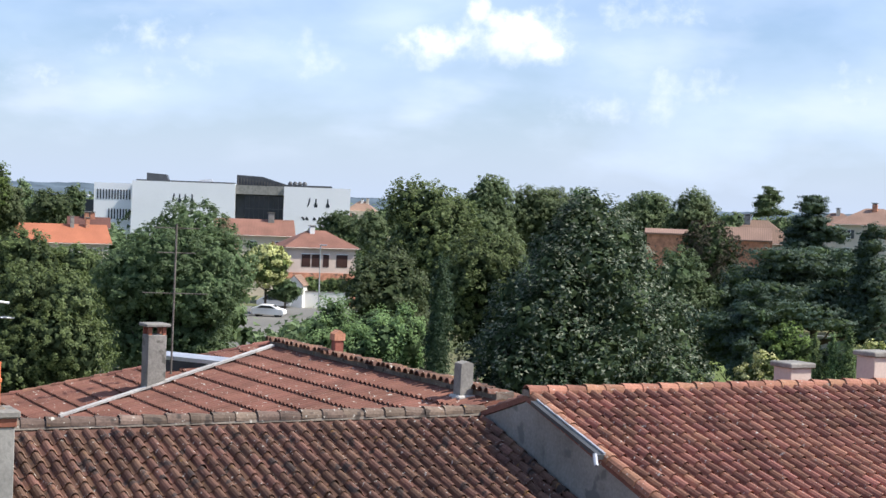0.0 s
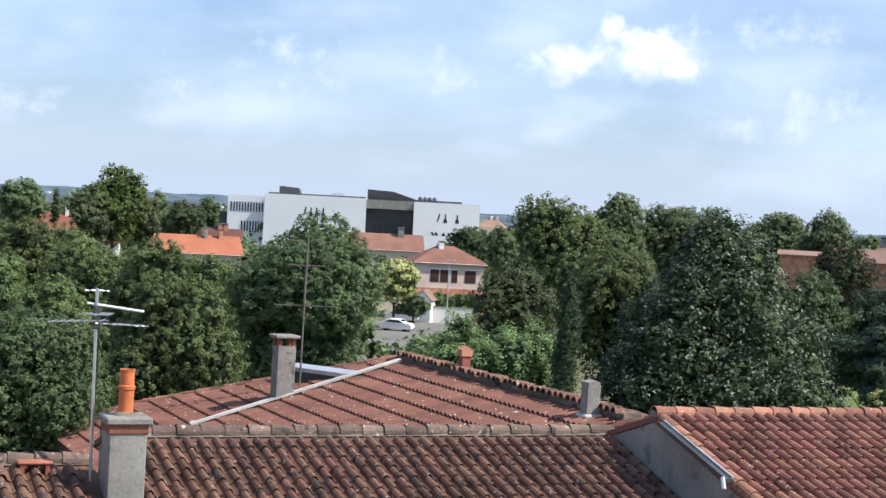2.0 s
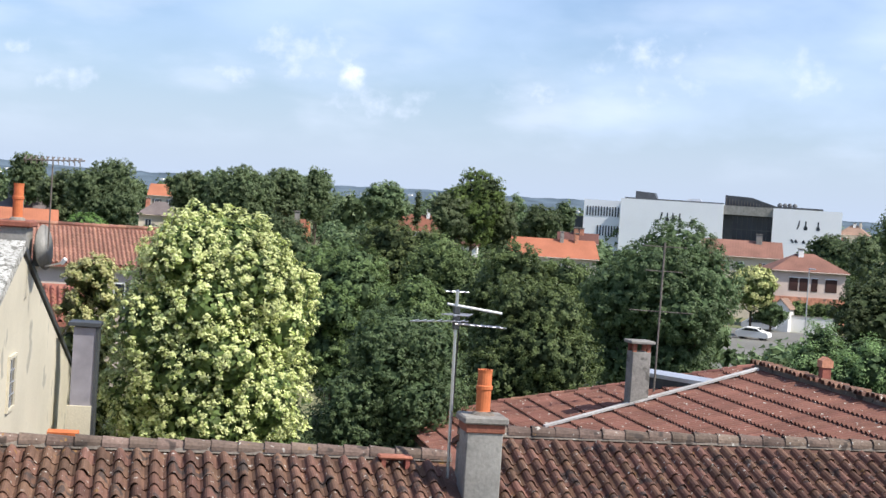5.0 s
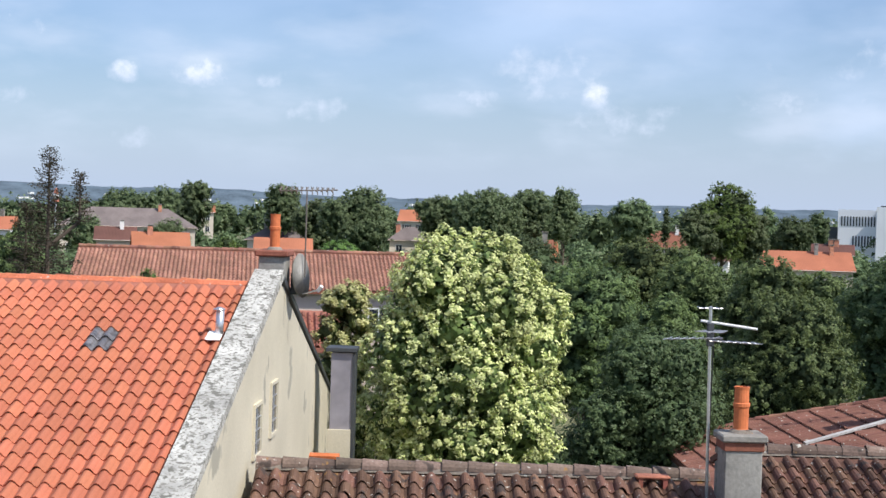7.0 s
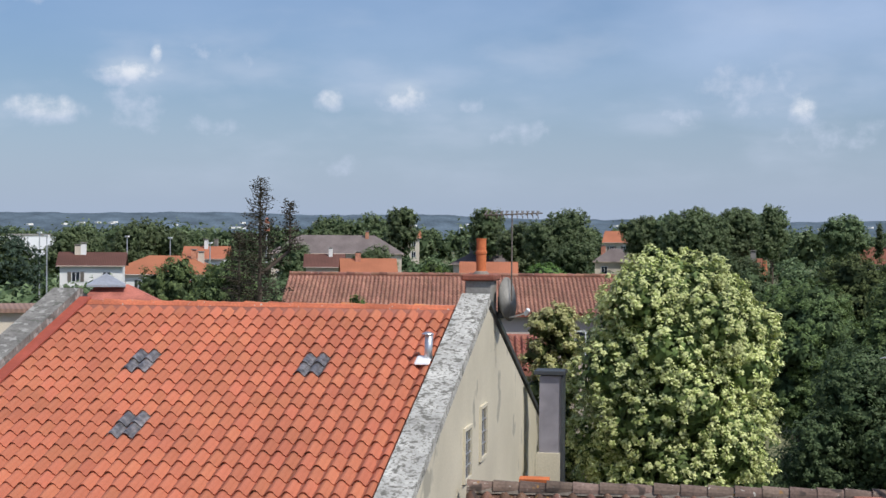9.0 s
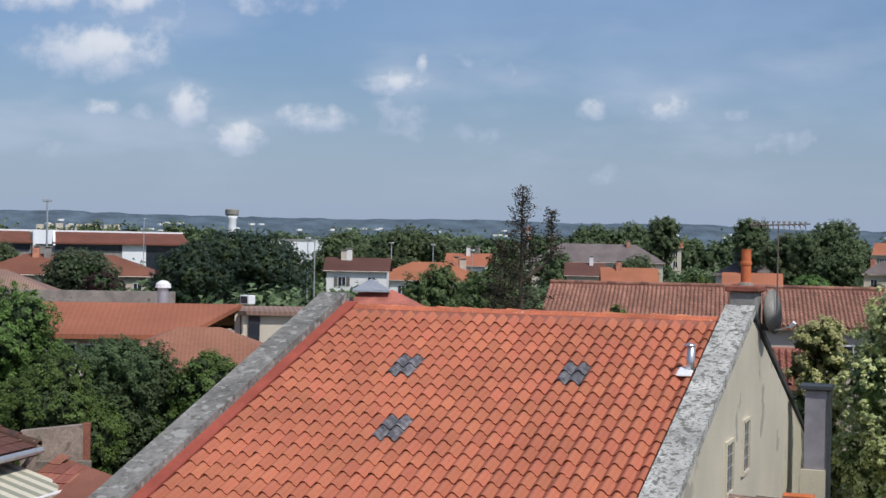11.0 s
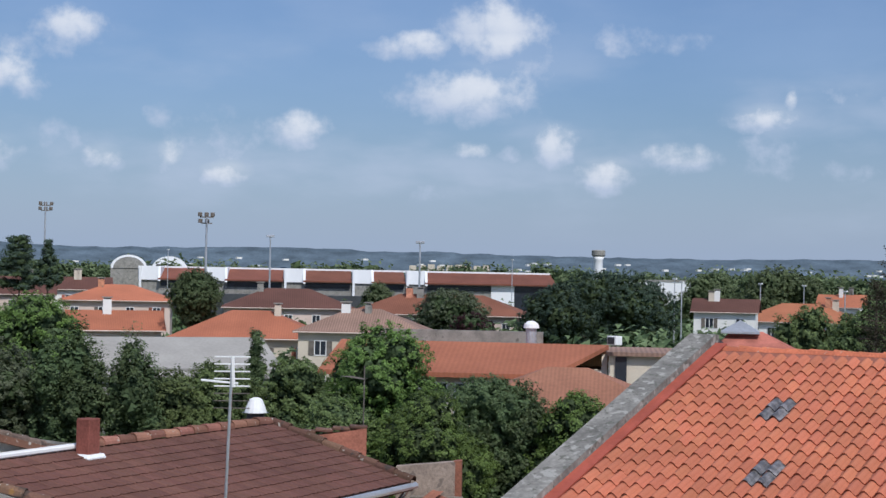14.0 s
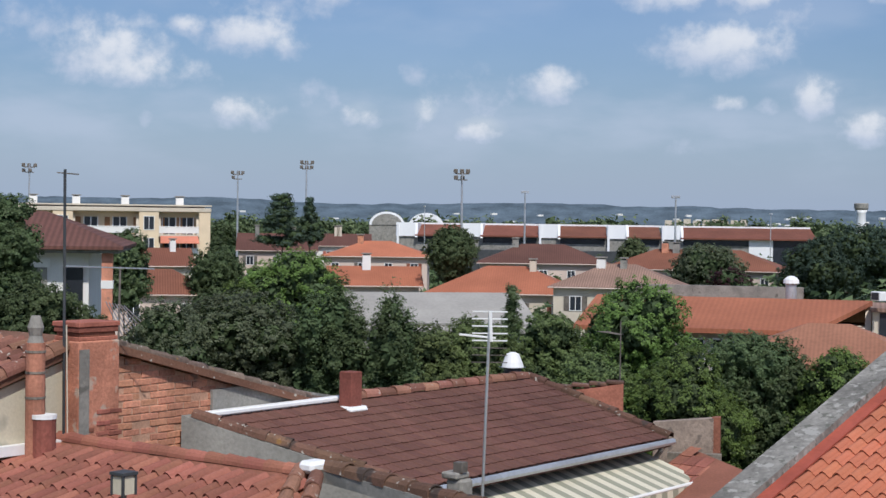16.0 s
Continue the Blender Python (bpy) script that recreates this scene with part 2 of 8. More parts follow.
def leaf_material(name, base, rand=0.25, rough=0.55, through=0.34):
    """Leaves: each one a little different, paler and darker by the bough, with light shining through."""
    m = bpy.data.materials.new(name)
    m.use_nodes = True
    N, L = m.node_tree.nodes, m.node_tree.links
    bsdf = N["Principled BSDF"]
    bsdf.inputs["Roughness"].default_value = rough
    bsdf.inputs["Specular IOR Level"].default_value = 0.0 if rough > 0.9 else 0.25
    ge = N.new("ShaderNodeNewGeometry")
    oi = N.new("ShaderNodeObjectInfo")
    rm = N.new("ShaderNodeMapRange")
    rm.inputs["To Min"].default_value, rm.inputs["To Max"].default_value = 1 - rand, 1 + rand
    L.new(ge.outputs["Random Per Island"], rm.inputs["Value"])
    ro = N.new("ShaderNodeMapRange")
    ro.inputs["To Min"].default_value, ro.inputs["To Max"].default_value = 0.8, 1.25
    L.new(oi.outputs["Random"], ro.inputs["Value"])
    mul = N.new("ShaderNodeMath")
    mul.operation = "MULTIPLY"
    L.new(rm.outputs[0], mul.inputs[0])
    L.new(ro.outputs[0], mul.inputs[1])
    hsv = N.new("ShaderNodeHueSaturation")
    hsv.inputs["Color"].default_value = (*base, 1)
    patch = N.new("ShaderNodeTexNoise")
    patch.inputs["Scale"].default_value, patch.inputs["Detail"].default_value = 0.6, 2.0
    L.new(ge.outputs["Position"], patch.inputs["Vector"])
    pr = N.new("ShaderNodeMapRange")
    for k, v in zip(("From Min", "From Max", "To Min", "To Max"), (0.3, 0.7, 0.78, 1.25)):
        pr.inputs[k].default_value = v
    L.new(patch.outputs["Fac"], pr.inputs["Value"])
    both = N.new("ShaderNodeMath")
    both.operation = "MULTIPLY"
    L.new(mul.outputs[0], both.inputs[0])
    L.new(pr.outputs[0], both.inputs[1])
    L.new(both.outputs[0], hsv.inputs["Value"])
    hm = N.new("ShaderNodeMapRange")
    hm.inputs["To Min"].default_value, hm.inputs["To Max"].default_value = 0.485, 0.515
    L.new(oi.outputs["Random"], hm.inputs["Value"])
    L.new(hm.outputs[0], hsv.inputs["Hue"])
    color = hsv.outputs[0]
    L.new(color, bsdf.inputs["Base Color"])
    tr = N.new("ShaderNodeBsdfTranslucent")
    L.new(color, tr.inputs["Color"])
    ms = N.new("ShaderNodeMixShader")
    ms.inputs[0].default_value = through
    L.new(bsdf.outputs[0], ms.inputs[1])
    L.new(tr.outputs[0], ms.inputs[2])
    L.new(ms.outputs[0], N["Material Output"].inputs[0])
    return m


LICHEN = [((0.50, 0.48, 0.42), 13.0, 0.655), ((0.27, 0.15, 0.05), 7.0, 0.68), ((0.05, 0.04, 0.035), 3.0, 0.6)]
M = {
    "tile_new": material("new clay tile", (0.44, 0.147, 0.081), 0.75, 30, 0.1, 0.1, 0.7, 0.12),
    "tile_old": material("weathered clay tile", (0.142, 0.076, 0.052), 0.85, 30, 0.3, 0.3, 1.5, 0.34, LICHEN),
    "tile_mid": material("aged clay tile", (0.245, 0.115, 0.08), 0.85, 30, 0.25, 0.25, 1.3, 0.35, LICHEN[:1]),
    "tile_red": material("red clay tile", (0.178, 0.080, 0.058), 0.85, 30, 0.2, 0.25, 1.0, 0.1, LICHEN[:1]),
    "tile_bright": material("red clay tile, clean", (0.29, 0.112, 0.076), 0.8, 30, 0.2, 0.2, 1.0, 0.22),
    "tile_brown": material("dark brown interlocking tile", (0.140, 0.064, 0.047), 0.75, 30, 0.15, 0.2, 0.7, 0.12),
    "ridge_new": material("clay ridge tile", (0.44, 0.15, 0.07), 0.85, 30, 0.2, 0.3, 1.5, 0.25, LICHEN[:1]),
    "mortar": material("lime mortar", (0.2, 0.17, 0.14), 0.95, 25, 0.4, 0.3, 2.0, 0, LICHEN),
    "ridge_old": material("old clay ridge tile", (0.15, 0.108, 0.085), 0.9, 25, 0.4, 0.35, 2.0, 0.35, LICHEN),
    "brick_mortar": material("pinkish lime mortar", (0.46, 0.27, 0.185), 0.95, 25, 0.4, 0.25, 2.0),
    "tile_long": material("faded orange tile", (0.32, 0.165, 0.115), 0.85, 20, 0.2, 0.2, 0.8, 0.15),
    "parapet": material("weathered cement coping", (0.45, 0.44, 0.40), 0.95, 14, 0.4, 0.3, 1.6, 0, [((0.2, 0.19, 0.16), 22.0, 0.54), ((0.13, 0.125, 0.105), 9.0, 0.57)]),
    "parapet_y": material("lichened cement coping", (0.21, 0.2, 0.18), 0.95, 14, 0.4, 0.35, 1.6, 0, [((0.12, 0.12, 0.10), 9.0, 0.58), ((0.36, 0.35, 0.32), 6.0, 0.58), ((0.36, 0.24, 0.06), 1.1, 0.66)]),
    "render_beige": material("beige wall render", (0.56, 0.51, 0.39), 0.92, 30, 0.2, 0.1, 0.6, 0, [((0.33, 0.31, 0.25), 1.2, 0.63)]),
    "render_grey": material("grey wall render", (0.27, 0.26, 0.235), 0.92, 20, 0.3, 0.22, 1.2, 0, [((0.16, 0.16, 0.15), 2.0, 0.6)]),
    "render_cream": material("cream wall render", (0.60, 0.53, 0.43), 0.9, 20, 0.1, 0.1, 0.5),
    "render_peach": material("peach wall render", (0.74, 0.60, 0.42), 0.9, 20, 0.1, 0.08, 0.5),
    "render_white": material("white wall render", (0.78, 0.77, 0.74), 0.9, 20, 0.1, 0.06, 0.4),
    "render_pink": material("pale pink wall render", (0.62, 0.50, 0.43), 0.9, 20, 0.1, 0.1, 0.4),
    "panel_white": material("white facade panel", (0.82, 0.83, 0.84), 0.55, 3, 0.0, 0.03, 0.1),
    "dark_glass": material("dark window glass", (0.03, 0.035, 0.045), 0.15, 3, 0.0, 0.2, 0.5, spec=0.5),
    "dark_metal": material("dark grey metal", (0.07, 0.075, 0.08), 0.5, 6, 0.05, 0.2, 0.6, metal=0.3),
    "mortar_pale": material("pale mortar", (0.5, 0.48, 0.45), 0.9, 20, 0.3, 0.25, 2.5),
    "zinc": material("zinc flashing", (0.55, 0.56, 0.58), 0.4, 12, 0.1, 0.15, 1.0, metal=0.6),
    "white_paint": material("white paint", (0.8, 0.8, 0.79), 0.5, 15, 0.05, 0.05, 1.0),
    "aluminium": material("aluminium tube", (0.62, 0.63, 0.65), 0.35, 15, 0.05, 0.1, 1.0, metal=0.8),
    "rust": material("weathered steel", (0.17, 0.15, 0.13), 0.7, 20, 0.2, 0.3, 3.0, metal=0.3),
    "clay_pot": material("orange clay pot", (0.55, 0.16, 0.06), 0.7, 20, 0.1, 0.15, 3.0),
    "brick": material("red brick", (0.50, 0.23, 0.145), 0.9, 25, 0.35, 0.3, 2.0, 0.18, [((0.16, 0.12, 0.1), 2.2, 0.62)]),
    "brick_dark": material("old red brick", (0.30, 0.11, 0.075), 0.9, 25, 0.35, 0.3, 2.0, 0.3),
    "concrete": material("grey concrete", (0.25, 0.235, 0.21), 0.95, 18, 0.4, 0.25, 2.0, 0, [((0.12, 0.115, 0.1), 3.0, 0.62)]),
    "fibre_cement": material("pale fibre cement sheet", (0.33, 0.315, 0.29), 0.95, 6, 0.1, 0.1, 0.5),
    "brick_worn": material("crumbling brick with scraps of render", (0.40, 0.175, 0.11), 0.95, 25, 0.5, 0.3, 2.5, 0.2, [((0.45, 0.36, 0.29), 3.5, 0.62), ((0.10, 0.085, 0.07), 2.0, 0.6)]),
    "ridge_dusty": material("dusty clay ridge tile", (0.30, 0.145, 0.095), 0.9, 25, 0.3, 0.3, 2.0, 0.3, LICHEN[:1]),
    "wall_rough": material("rough stained wall render", (0.30, 0.235, 0.19), 0.95, 20, 0.5, 0.3, 2.5, 0, [((0.16, 0.13, 0.11), 5.0, 0.58)]),
    "slate_panel": material("pale slate cladding", (0.27, 0.255, 0.28), 0.6, 4, 0.1, 0.2, 1.4),
    "slate": material("grey brown tile", (0.17, 0.14, 0.13), 0.8, 4, 0.1, 0.2, 0.4, 0.2),
    "roof_orange": material("orange tiled roof", (0.42, 0.155, 0.082), 0.8, 6, 0.1, 0.15, 0.25, 0.12, waves=[(1.4, 0.12, "X")]),
    "roof_rose": material("faded rose tiled roof", (0.25, 0.125, 0.09), 0.85, 6, 0.1, 0.2, 0.4, 0.12, waves=[(1.4, 0.2, "X")]),
    "roof_dull": material("dull orange tiled roof", (0.30, 0.135, 0.085), 0.85, 6, 0.1, 0.15, 0.4, 0.12, waves=[(2.2, 0.15, "X")]),
    "roof_terra": material("terracotta tiled roof", (0.235, 0.092, 0.058), 0.85, 6, 0.1, 0.15, 0.25, 0.15, waves=[(1.4, 0.3, "X")]),
    "roof_brown": material("brown tiled roof", (0.14, 0.066, 0.05), 0.85, 6, 0.1, 0.18, 0.25, 0.15, waves=[(1.4, 0.3, "X")]),
    "roof_pale": material("pale tiled roof", (0.28, 0.18, 0.135), 0.85, 6, 0.1, 0.18, 0.25, 0.15, waves=[(1.4, 0.3, "X")]),
    "bark": material("bark", (0.11, 0.085, 0.065), 0.95, 12, 0.5, 0.35, 2.0, stretch=(1, 1, 0.25)),
    "grass": material("dry grass and earth", (0.15, 0.15, 0.075), 0.95, 2.5, 0.3, 0.3, 0.03, 0, [((0.07, 0.10, 0.03), 0.02, 0.5)]),
    "asphalt": material("pale asphalt", (0.17, 0.165, 0.15), 0.95, 4, 0.2, 0.15, 0.15),
    "lawn": material("sunlit lawn", (0.13, 0.17, 0.05), 0.95, 3, 0.3, 0.25, 0.1),
    # no air haze is built; its blue is mixed into the hill colour
    "hill": material("wooded hill, haze blue in its colour", (0.104, 0.138, 0.168), 1.0, 0.2, 0.0, 0.28, 0.02, spec=0.0),
    "awning_a": material("cream awning cloth", (0.62, 0.58, 0.46), 0.85, 20, 0.05, 0.06, 1.0),
    "awning_b": material("grey green awning stripe", (0.30, 0.30, 0.23), 0.85, 20, 0.05, 0.06, 1.0),
    "cloth_red": material("salmon awning cloth", (0.55, 0.2, 0.13), 0.85, 10, 0.05, 0.1, 0.5),
    "shutter_wood": material("varnished wooden shutter", (0.33, 0.17, 0.08), 0.6, 10, 0.1, 0.2, 1.0),
    "shutter_brown": material("dark brown painted wood", (0.05, 0.022, 0.018), 0.6, 15, 0.1, 0.2, 1.0),
    "tyre": material("tyre rubber", (0.02, 0.02, 0.02), 0.8, 20, 0.1, 0.1, 2),
    "car_paint": material("silver car paint", (0.62, 0.63, 0.65), 0.25, 10, 0.0, 0.03, 1.0, metal=0.3, spec=0.5),
    "glass_tile": material("clear glass tile", (0.15, 0.14, 0.14), 0.3, 14, 0.1, 0.7, 9.0, 0.3, spec=0.6),
    "flash_red": material("red painted flashing", (0.36, 0.085, 0.055), 0.7, 15, 0.15, 0.15, 1.5),
    "leaf_mid": leaf_material("green leaves", (0.142, 0.192, 0.070)),
    "leaf_dark": leaf_material("dark green leaves", (0.098, 0.132, 0.058)),
    "leaf_light": leaf_material("light green leaves", (0.145, 0.225, 0.060)),
    "leaf_olive": leaf_material("grey green leaves", (0.125, 0.150, 0.085)),
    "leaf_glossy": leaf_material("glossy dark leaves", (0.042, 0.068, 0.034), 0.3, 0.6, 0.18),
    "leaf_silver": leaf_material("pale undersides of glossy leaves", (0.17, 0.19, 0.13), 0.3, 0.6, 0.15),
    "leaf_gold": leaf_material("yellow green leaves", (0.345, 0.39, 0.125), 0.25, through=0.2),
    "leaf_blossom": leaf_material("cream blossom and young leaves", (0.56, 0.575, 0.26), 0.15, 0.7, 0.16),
    # green of the blossom tree's inner leaves, darkened to paint in shade
    "leaf_gold_inner": leaf_material("green inner leaves darkened as crown shade", (0.12, 0.165, 0.05), 0.3, through=0.15),
    "leaf_cedar": leaf_material("blue green needles", (0.068, 0.104, 0.070), 0.3),
    "leaf_dead": leaf_material("dull sparse needles", (0.075, 0.070, 0.042), 0.3),
    # paler, bluer green that paints distance haze into the leaves
    "leaf_far": leaf_material("distant green leaves, haze in their colour", (0.150, 0.195, 0.092), 0.2),
    # crown interior: shade painted as a darker leaf colour
    "leaf_inner_shade": leaf_material("inner leaves darkened as crown shade", (0.075, 0.105, 0.052), 0.3, rough=1.0, through=0.25),
    "leaf_reed": leaf_material("pale feathery leaves", (0.19, 0.27, 0.105), 0.25),
    "leaf_cypress": leaf_material("very dark green sprays", (0.042, 0.070, 0.034), 0.25),
    "leaf_plum": leaf_material("purple plum leaves", (0.045, 0.018, 0.022), 0.3),
}

# ---------------------------------------------------------------- building kit


def finish(name, bm, mat, smooth=False):
    me = bpy.data.meshes.new(name)
    bm.normal_update()
    bm.to_mesh(me)
    bm.free()
    if mat:
        me.materials.append(mat)
    if smooth:
        for p in me.polygons:
            p.use_smooth = True
    return me


def part(name, bm, mat, parent=None, label="", m=None, smooth=False):
    me = finish(name, bm, mat, smooth) if isinstance(bm, bmesh.types.BMesh) else bm
    ob = new(name, me)
    if parent is not None:
        ob.parent = parent
    if m is not None:
        ob.matrix_basis = m
    return tagged(ob, label) if label else ob


def thing(name, label, category, m=None, group="", kind=""):
    ob = new(name)
    ob.empty_display_size = 0.3
    if m is not None:
        ob.matrix_basis = m
    return tagged(ob, label, category, group, kind)


def box(bm, x0, x1, y0, y1, z0, z1, bevel=0.0):
    v = [bm.verts.new(p) for p in ((x0, y0, z0), (x1, y0, z0), (x1, y1, z0), (x0, y1, z0), (x0, y0, z1), (x1, y0, z1), (x1, y1, z1), (x0, y1, z1))]
    fs = [bm.faces.new([v[i] for i in q]) for q in ((3, 2, 1, 0), (4, 5, 6, 7), (0, 1, 5, 4), (1, 2, 6, 5), (2, 3, 7, 6), (3, 0, 4, 7))]
    if bevel:
        bmesh.ops.bevel(bm, geom=list({e for f in fs for e in f.edges}), offset=bevel, segments=1, affect="EDGES")
    return bm


def boxm(*a, bevel=0.0):
    return box(bmesh.new(), *a, bevel=bevel)


def prism(bm, pts, vec):
    a = [bm.verts.new(p) for p in pts]
    b = [bm.verts.new(Vector(p) + Vector(vec)) for p in pts]
    n = len(pts)
    bm.faces.new(a[::-1])
    bm.faces.new(b)
    for i in range(n):
        bm.faces.new((a[i], a[(i + 1) % n], b[(i + 1) % n], b[i]))
    bmesh.ops.recalc_face_normals(bm, faces=bm.faces[:])
    return bm


def prismm(pts, vec):
    return prism(bmesh.new(), pts, vec)


def rod(bm, p0, p1, r0, r1=None, seg=8, cap=True):
    p0, p1 = Vector(p0), Vector(p1)
    r1 = r0 if r1 is None else r1
    q = (p1 - p0).to_track_quat("Z", "Y")
    rings = []
    for p, r in ((p0, r0), (p1, r1)):
        rings.append([bm.verts.new(p + q @ Vector((r * math.cos(2 * math.pi * i / seg), r * math.sin(2 * math.pi * i / seg), 0))) for i in range(seg)])
    for i in range(seg):
        bm.faces.new((rings[0][i], rings[0][(i + 1) % seg], rings[1][(i + 1) % seg], rings[1][i]))
    if cap:
        bm.faces.new(rings[0][::-1])
        bm.faces.new(rings[1])
    return bm


def rodm(*a, **k):
    return rod(bmesh.new(), *a, **k)


def lathe(profile, seg=14):
    """A turned shape from (radius, height) pairs."""
    bm = bmesh.new()
    rings = [[bm.verts.new((r * math.cos(2 * math.pi * i / seg), r * math.sin(2 * math.pi * i / seg), z)) for i in range(seg)] for r, z in profile]
    for a, b in zip(rings, rings[1:]):
        for i in range(seg):
            bm.faces.new((a[i], a[(i + 1) % seg], b[(i + 1) % seg], b[i]))
    bm.faces.new(rings[0][::-1])
    bm.faces.new(rings[-1])
    return bm


def polar(az, d, z=0.0):
    a = radians(az)
    return Vector((-d * math.sin(a), d * math.cos(a), z))


GRID = Matrix.Rotation(radians(28), 4, "Z")      # the old town's own axes: x along the ridges, y away
GROUND = 2.0
TILES = {}


def tile_mesh(style, mat, pitch, course):
    """One roof tile: hump and channel across, tilted a little, with a lip at its lower edge. 32 triangles."""
    key = (style, mat.name, pitch, course)
    if key in TILES:
        return TILES[key]
    hump, high, thick = {"canal": (0.64, 0.084, 0.012), "wave": (0.62, 0.05, 0.014), "lip": (0.55, 0.03, 0.035), "flat": (0.35, 0.011, 0.008)}[style]
    us = [0, 0.1, 0.22, 0.34, 0.46, 0.57, hump, (1 + hump) / 2, 1.0] if style != "flat" else [0, 0.12, 0.24, 0.36, 0.5, 0.66, 0.8, 0.9, 1.0]
    prof = []
    for u in us:
        z = high * math.sin(math.pi * u / hump) ** 0.8 if 0 < u < hump else (-0.03 * math.sin(math.pi * (u - hump) / (1 - hump)) if style != "flat" and u > hump else 0.0)
        prof.append((u * pitch, z))
    bm = bmesh.new()
    lift, over = {"canal": 0.028, "lip": 0.055, "flat": 0.015}.get(style, 0.026), 0.05
    low = [bm.verts.new((x, 0.0, z + lift)) for x, z in prof]
    lip = [bm.verts.new((x, 0.004, z + lift - thick - (0.012 if z <= 0 else 0.0))) for x, z in prof]
    top = [bm.verts.new((x, course + over, z * 0.92)) for x, z in prof]
    for i in range(len(prof) - 1):
        bm.faces.new((low[i], low[i + 1], top[i + 1], top[i]))
        bm.faces.new((lip[i], lip[i + 1], low[i + 1], low[i]))
    TILES[key] = finish("tile", bm, mat)
    return TILES[key]


def joined(name, me, mats, mat):
    """Many copies of one small mesh in a single mesh."""
    co = np.empty(len(me.vertices) * 3)
    me.vertices.foreach_get("co", co)
    co = np.c_[co.reshape(-1, 3), np.ones(len(me.vertices))]
    faces = [tuple(p.vertices) for p in me.polygons]
    vs, fs = [], []
    for k, mm in enumerate(mats):
        vs.append((co @ np.array(mm).T)[:, :3])
        o = k * len(co)
        fs += [tuple(i + o for i in f) for f in faces]
    out = bpy.data.meshes.new(name)
    out.from_pydata(np.concatenate(vs).tolist(), [], fs)
    out.materials.append(mat)
    return out


def tiled_slope(roof, frame_m, width, length, style, mat, pitch=0.225, course=0.34, keep=None, parts=300, rough=1.0, skip=0, seed=1, odd=None):
    """Lays tiles on a slope whose plane is frame_m (x across, y up the slope): one object a tile for the first rows past skip, the rest joined."""
    rnd = random.Random(seed)
    me = tile_mesh(style, mat, pitch, course)
    spots = []
    for r in range(int(length / course)):
        for c in range(int(width / pitch)):
            x, y = c * pitch, r * course
            if keep and not keep(x + pitch / 2, y + course / 2):
                continue
            m = frame_m @ pose(x + rnd.gauss(0, 0.004 * rough), y + rnd.gauss(0, 0.006 * rough), rnd.gauss(0, 0.002 * rough), rnd.gauss(0, 0.25 * rough), rnd.gauss(0, 0.5 * rough), rnd.gauss(0, 0.6 * rough))
            if odd and odd(r, c):
                part("glass_tile", tile_mesh(style, M["glass_tile"], pitch, course), None, roof, "clear glass roof tile", m @ pose(0, 0, 0.006))
                continue
            spots.append((r, m))
    first = [m for r, m in spots if r >= skip][:parts]
    chosen = {id(m) for m in first}
    rest = [m for r, m in spots if id(m) not in chosen]
    for m in first:
        part("tile", me, None, roof, "", m)
    if rest:
        tagged(part("tiles", joined("tiles", me, rest, mat), None, roof), "rows of clay roof tiles", kind="stuff")


def slope_frame(eave_left, across, up):
    """The plane of a slope from its lower left corner and its two directions."""
    x, y = Vector(across).normalized(), Vector(up).normalized()
    z = x.cross(y)
    m = Matrix((x, y, z)).transposed().to_4x4()
    m.translation = eave_left
    return m


def ridge_row(parent, p0, p1, mat, r=0.11, step=0.36, seed=3, name="ridge_tile"):
    """Half-round cap tiles in a row, each lapping the next."""
    rnd = random.Random(seed)
    p0, p1 = Vector(p0), Vector(p1)
    d = (p1 - p0).normalized()
    side = d.cross(Vector((0, 0, 1))).normalized()
    up = side.cross(d)
    bm = bmesh.new()
    rings = []
    for t, rr in ((0, r * 1.08), (step + 0.05, r * 0.9)):
        for q in (rr, rr - 0.016):
            rings.append([bm.verts.new((t, q * math.cos(a), q * math.sin(a))) for a in [math.pi * i / 7 - 0.12 + 0.24 * (i == 7) for i in range(8)]])
    for i in range(7):
        bm.faces.new((rings[0][i], rings[2][i], rings[2][i + 1], rings[0][i + 1]))
        bm.faces.new((rings[0][i], rings[0][i + 1], rings[1][i + 1], rings[1][i]))
    bmesh.ops.recalc_face_normals(bm, faces=bm.faces[:])
    me = finish(name, bm, mat)
    base = Matrix((d, side, up)).transposed().to_4x4()
    for k in range(int((p1 - p0).length / step)):
        m = Matrix.Translation(p0 + d * (k * step)) @ base @ pose(0, rnd.gauss(0, 0.004), rnd.gauss(-0.02, 0.004), rnd.gauss(0, 1), rnd.gauss(1.2, 0.5), rnd.gauss(0, 1))
        part(name, me, None, parent, "", m)

# ---------------------------------------------------------------- ground and distance
bm = bmesh.new()
rings = []
for r in (0.5, 20, 45, 80, 130, 200, 320, 600, 1200, 2500, 4700):
    rings.append([bm.verts.new((r * math.cos(2 * math.pi * i / 64), r * math.sin(2 * math.pi * i / 64), GROUND)) for i in range(64)])
for a, b in zip(rings, rings[1:]):
    for i in range(64):
        bm.faces.new((a[i], b[i], b[(i + 1) % 64], a[(i + 1) % 64]))
bm.faces.new(rings[0])
tagged(part("ground", bm, M["grass"]), "dry grass and bare earth between the houses", "ground", kind="structure")

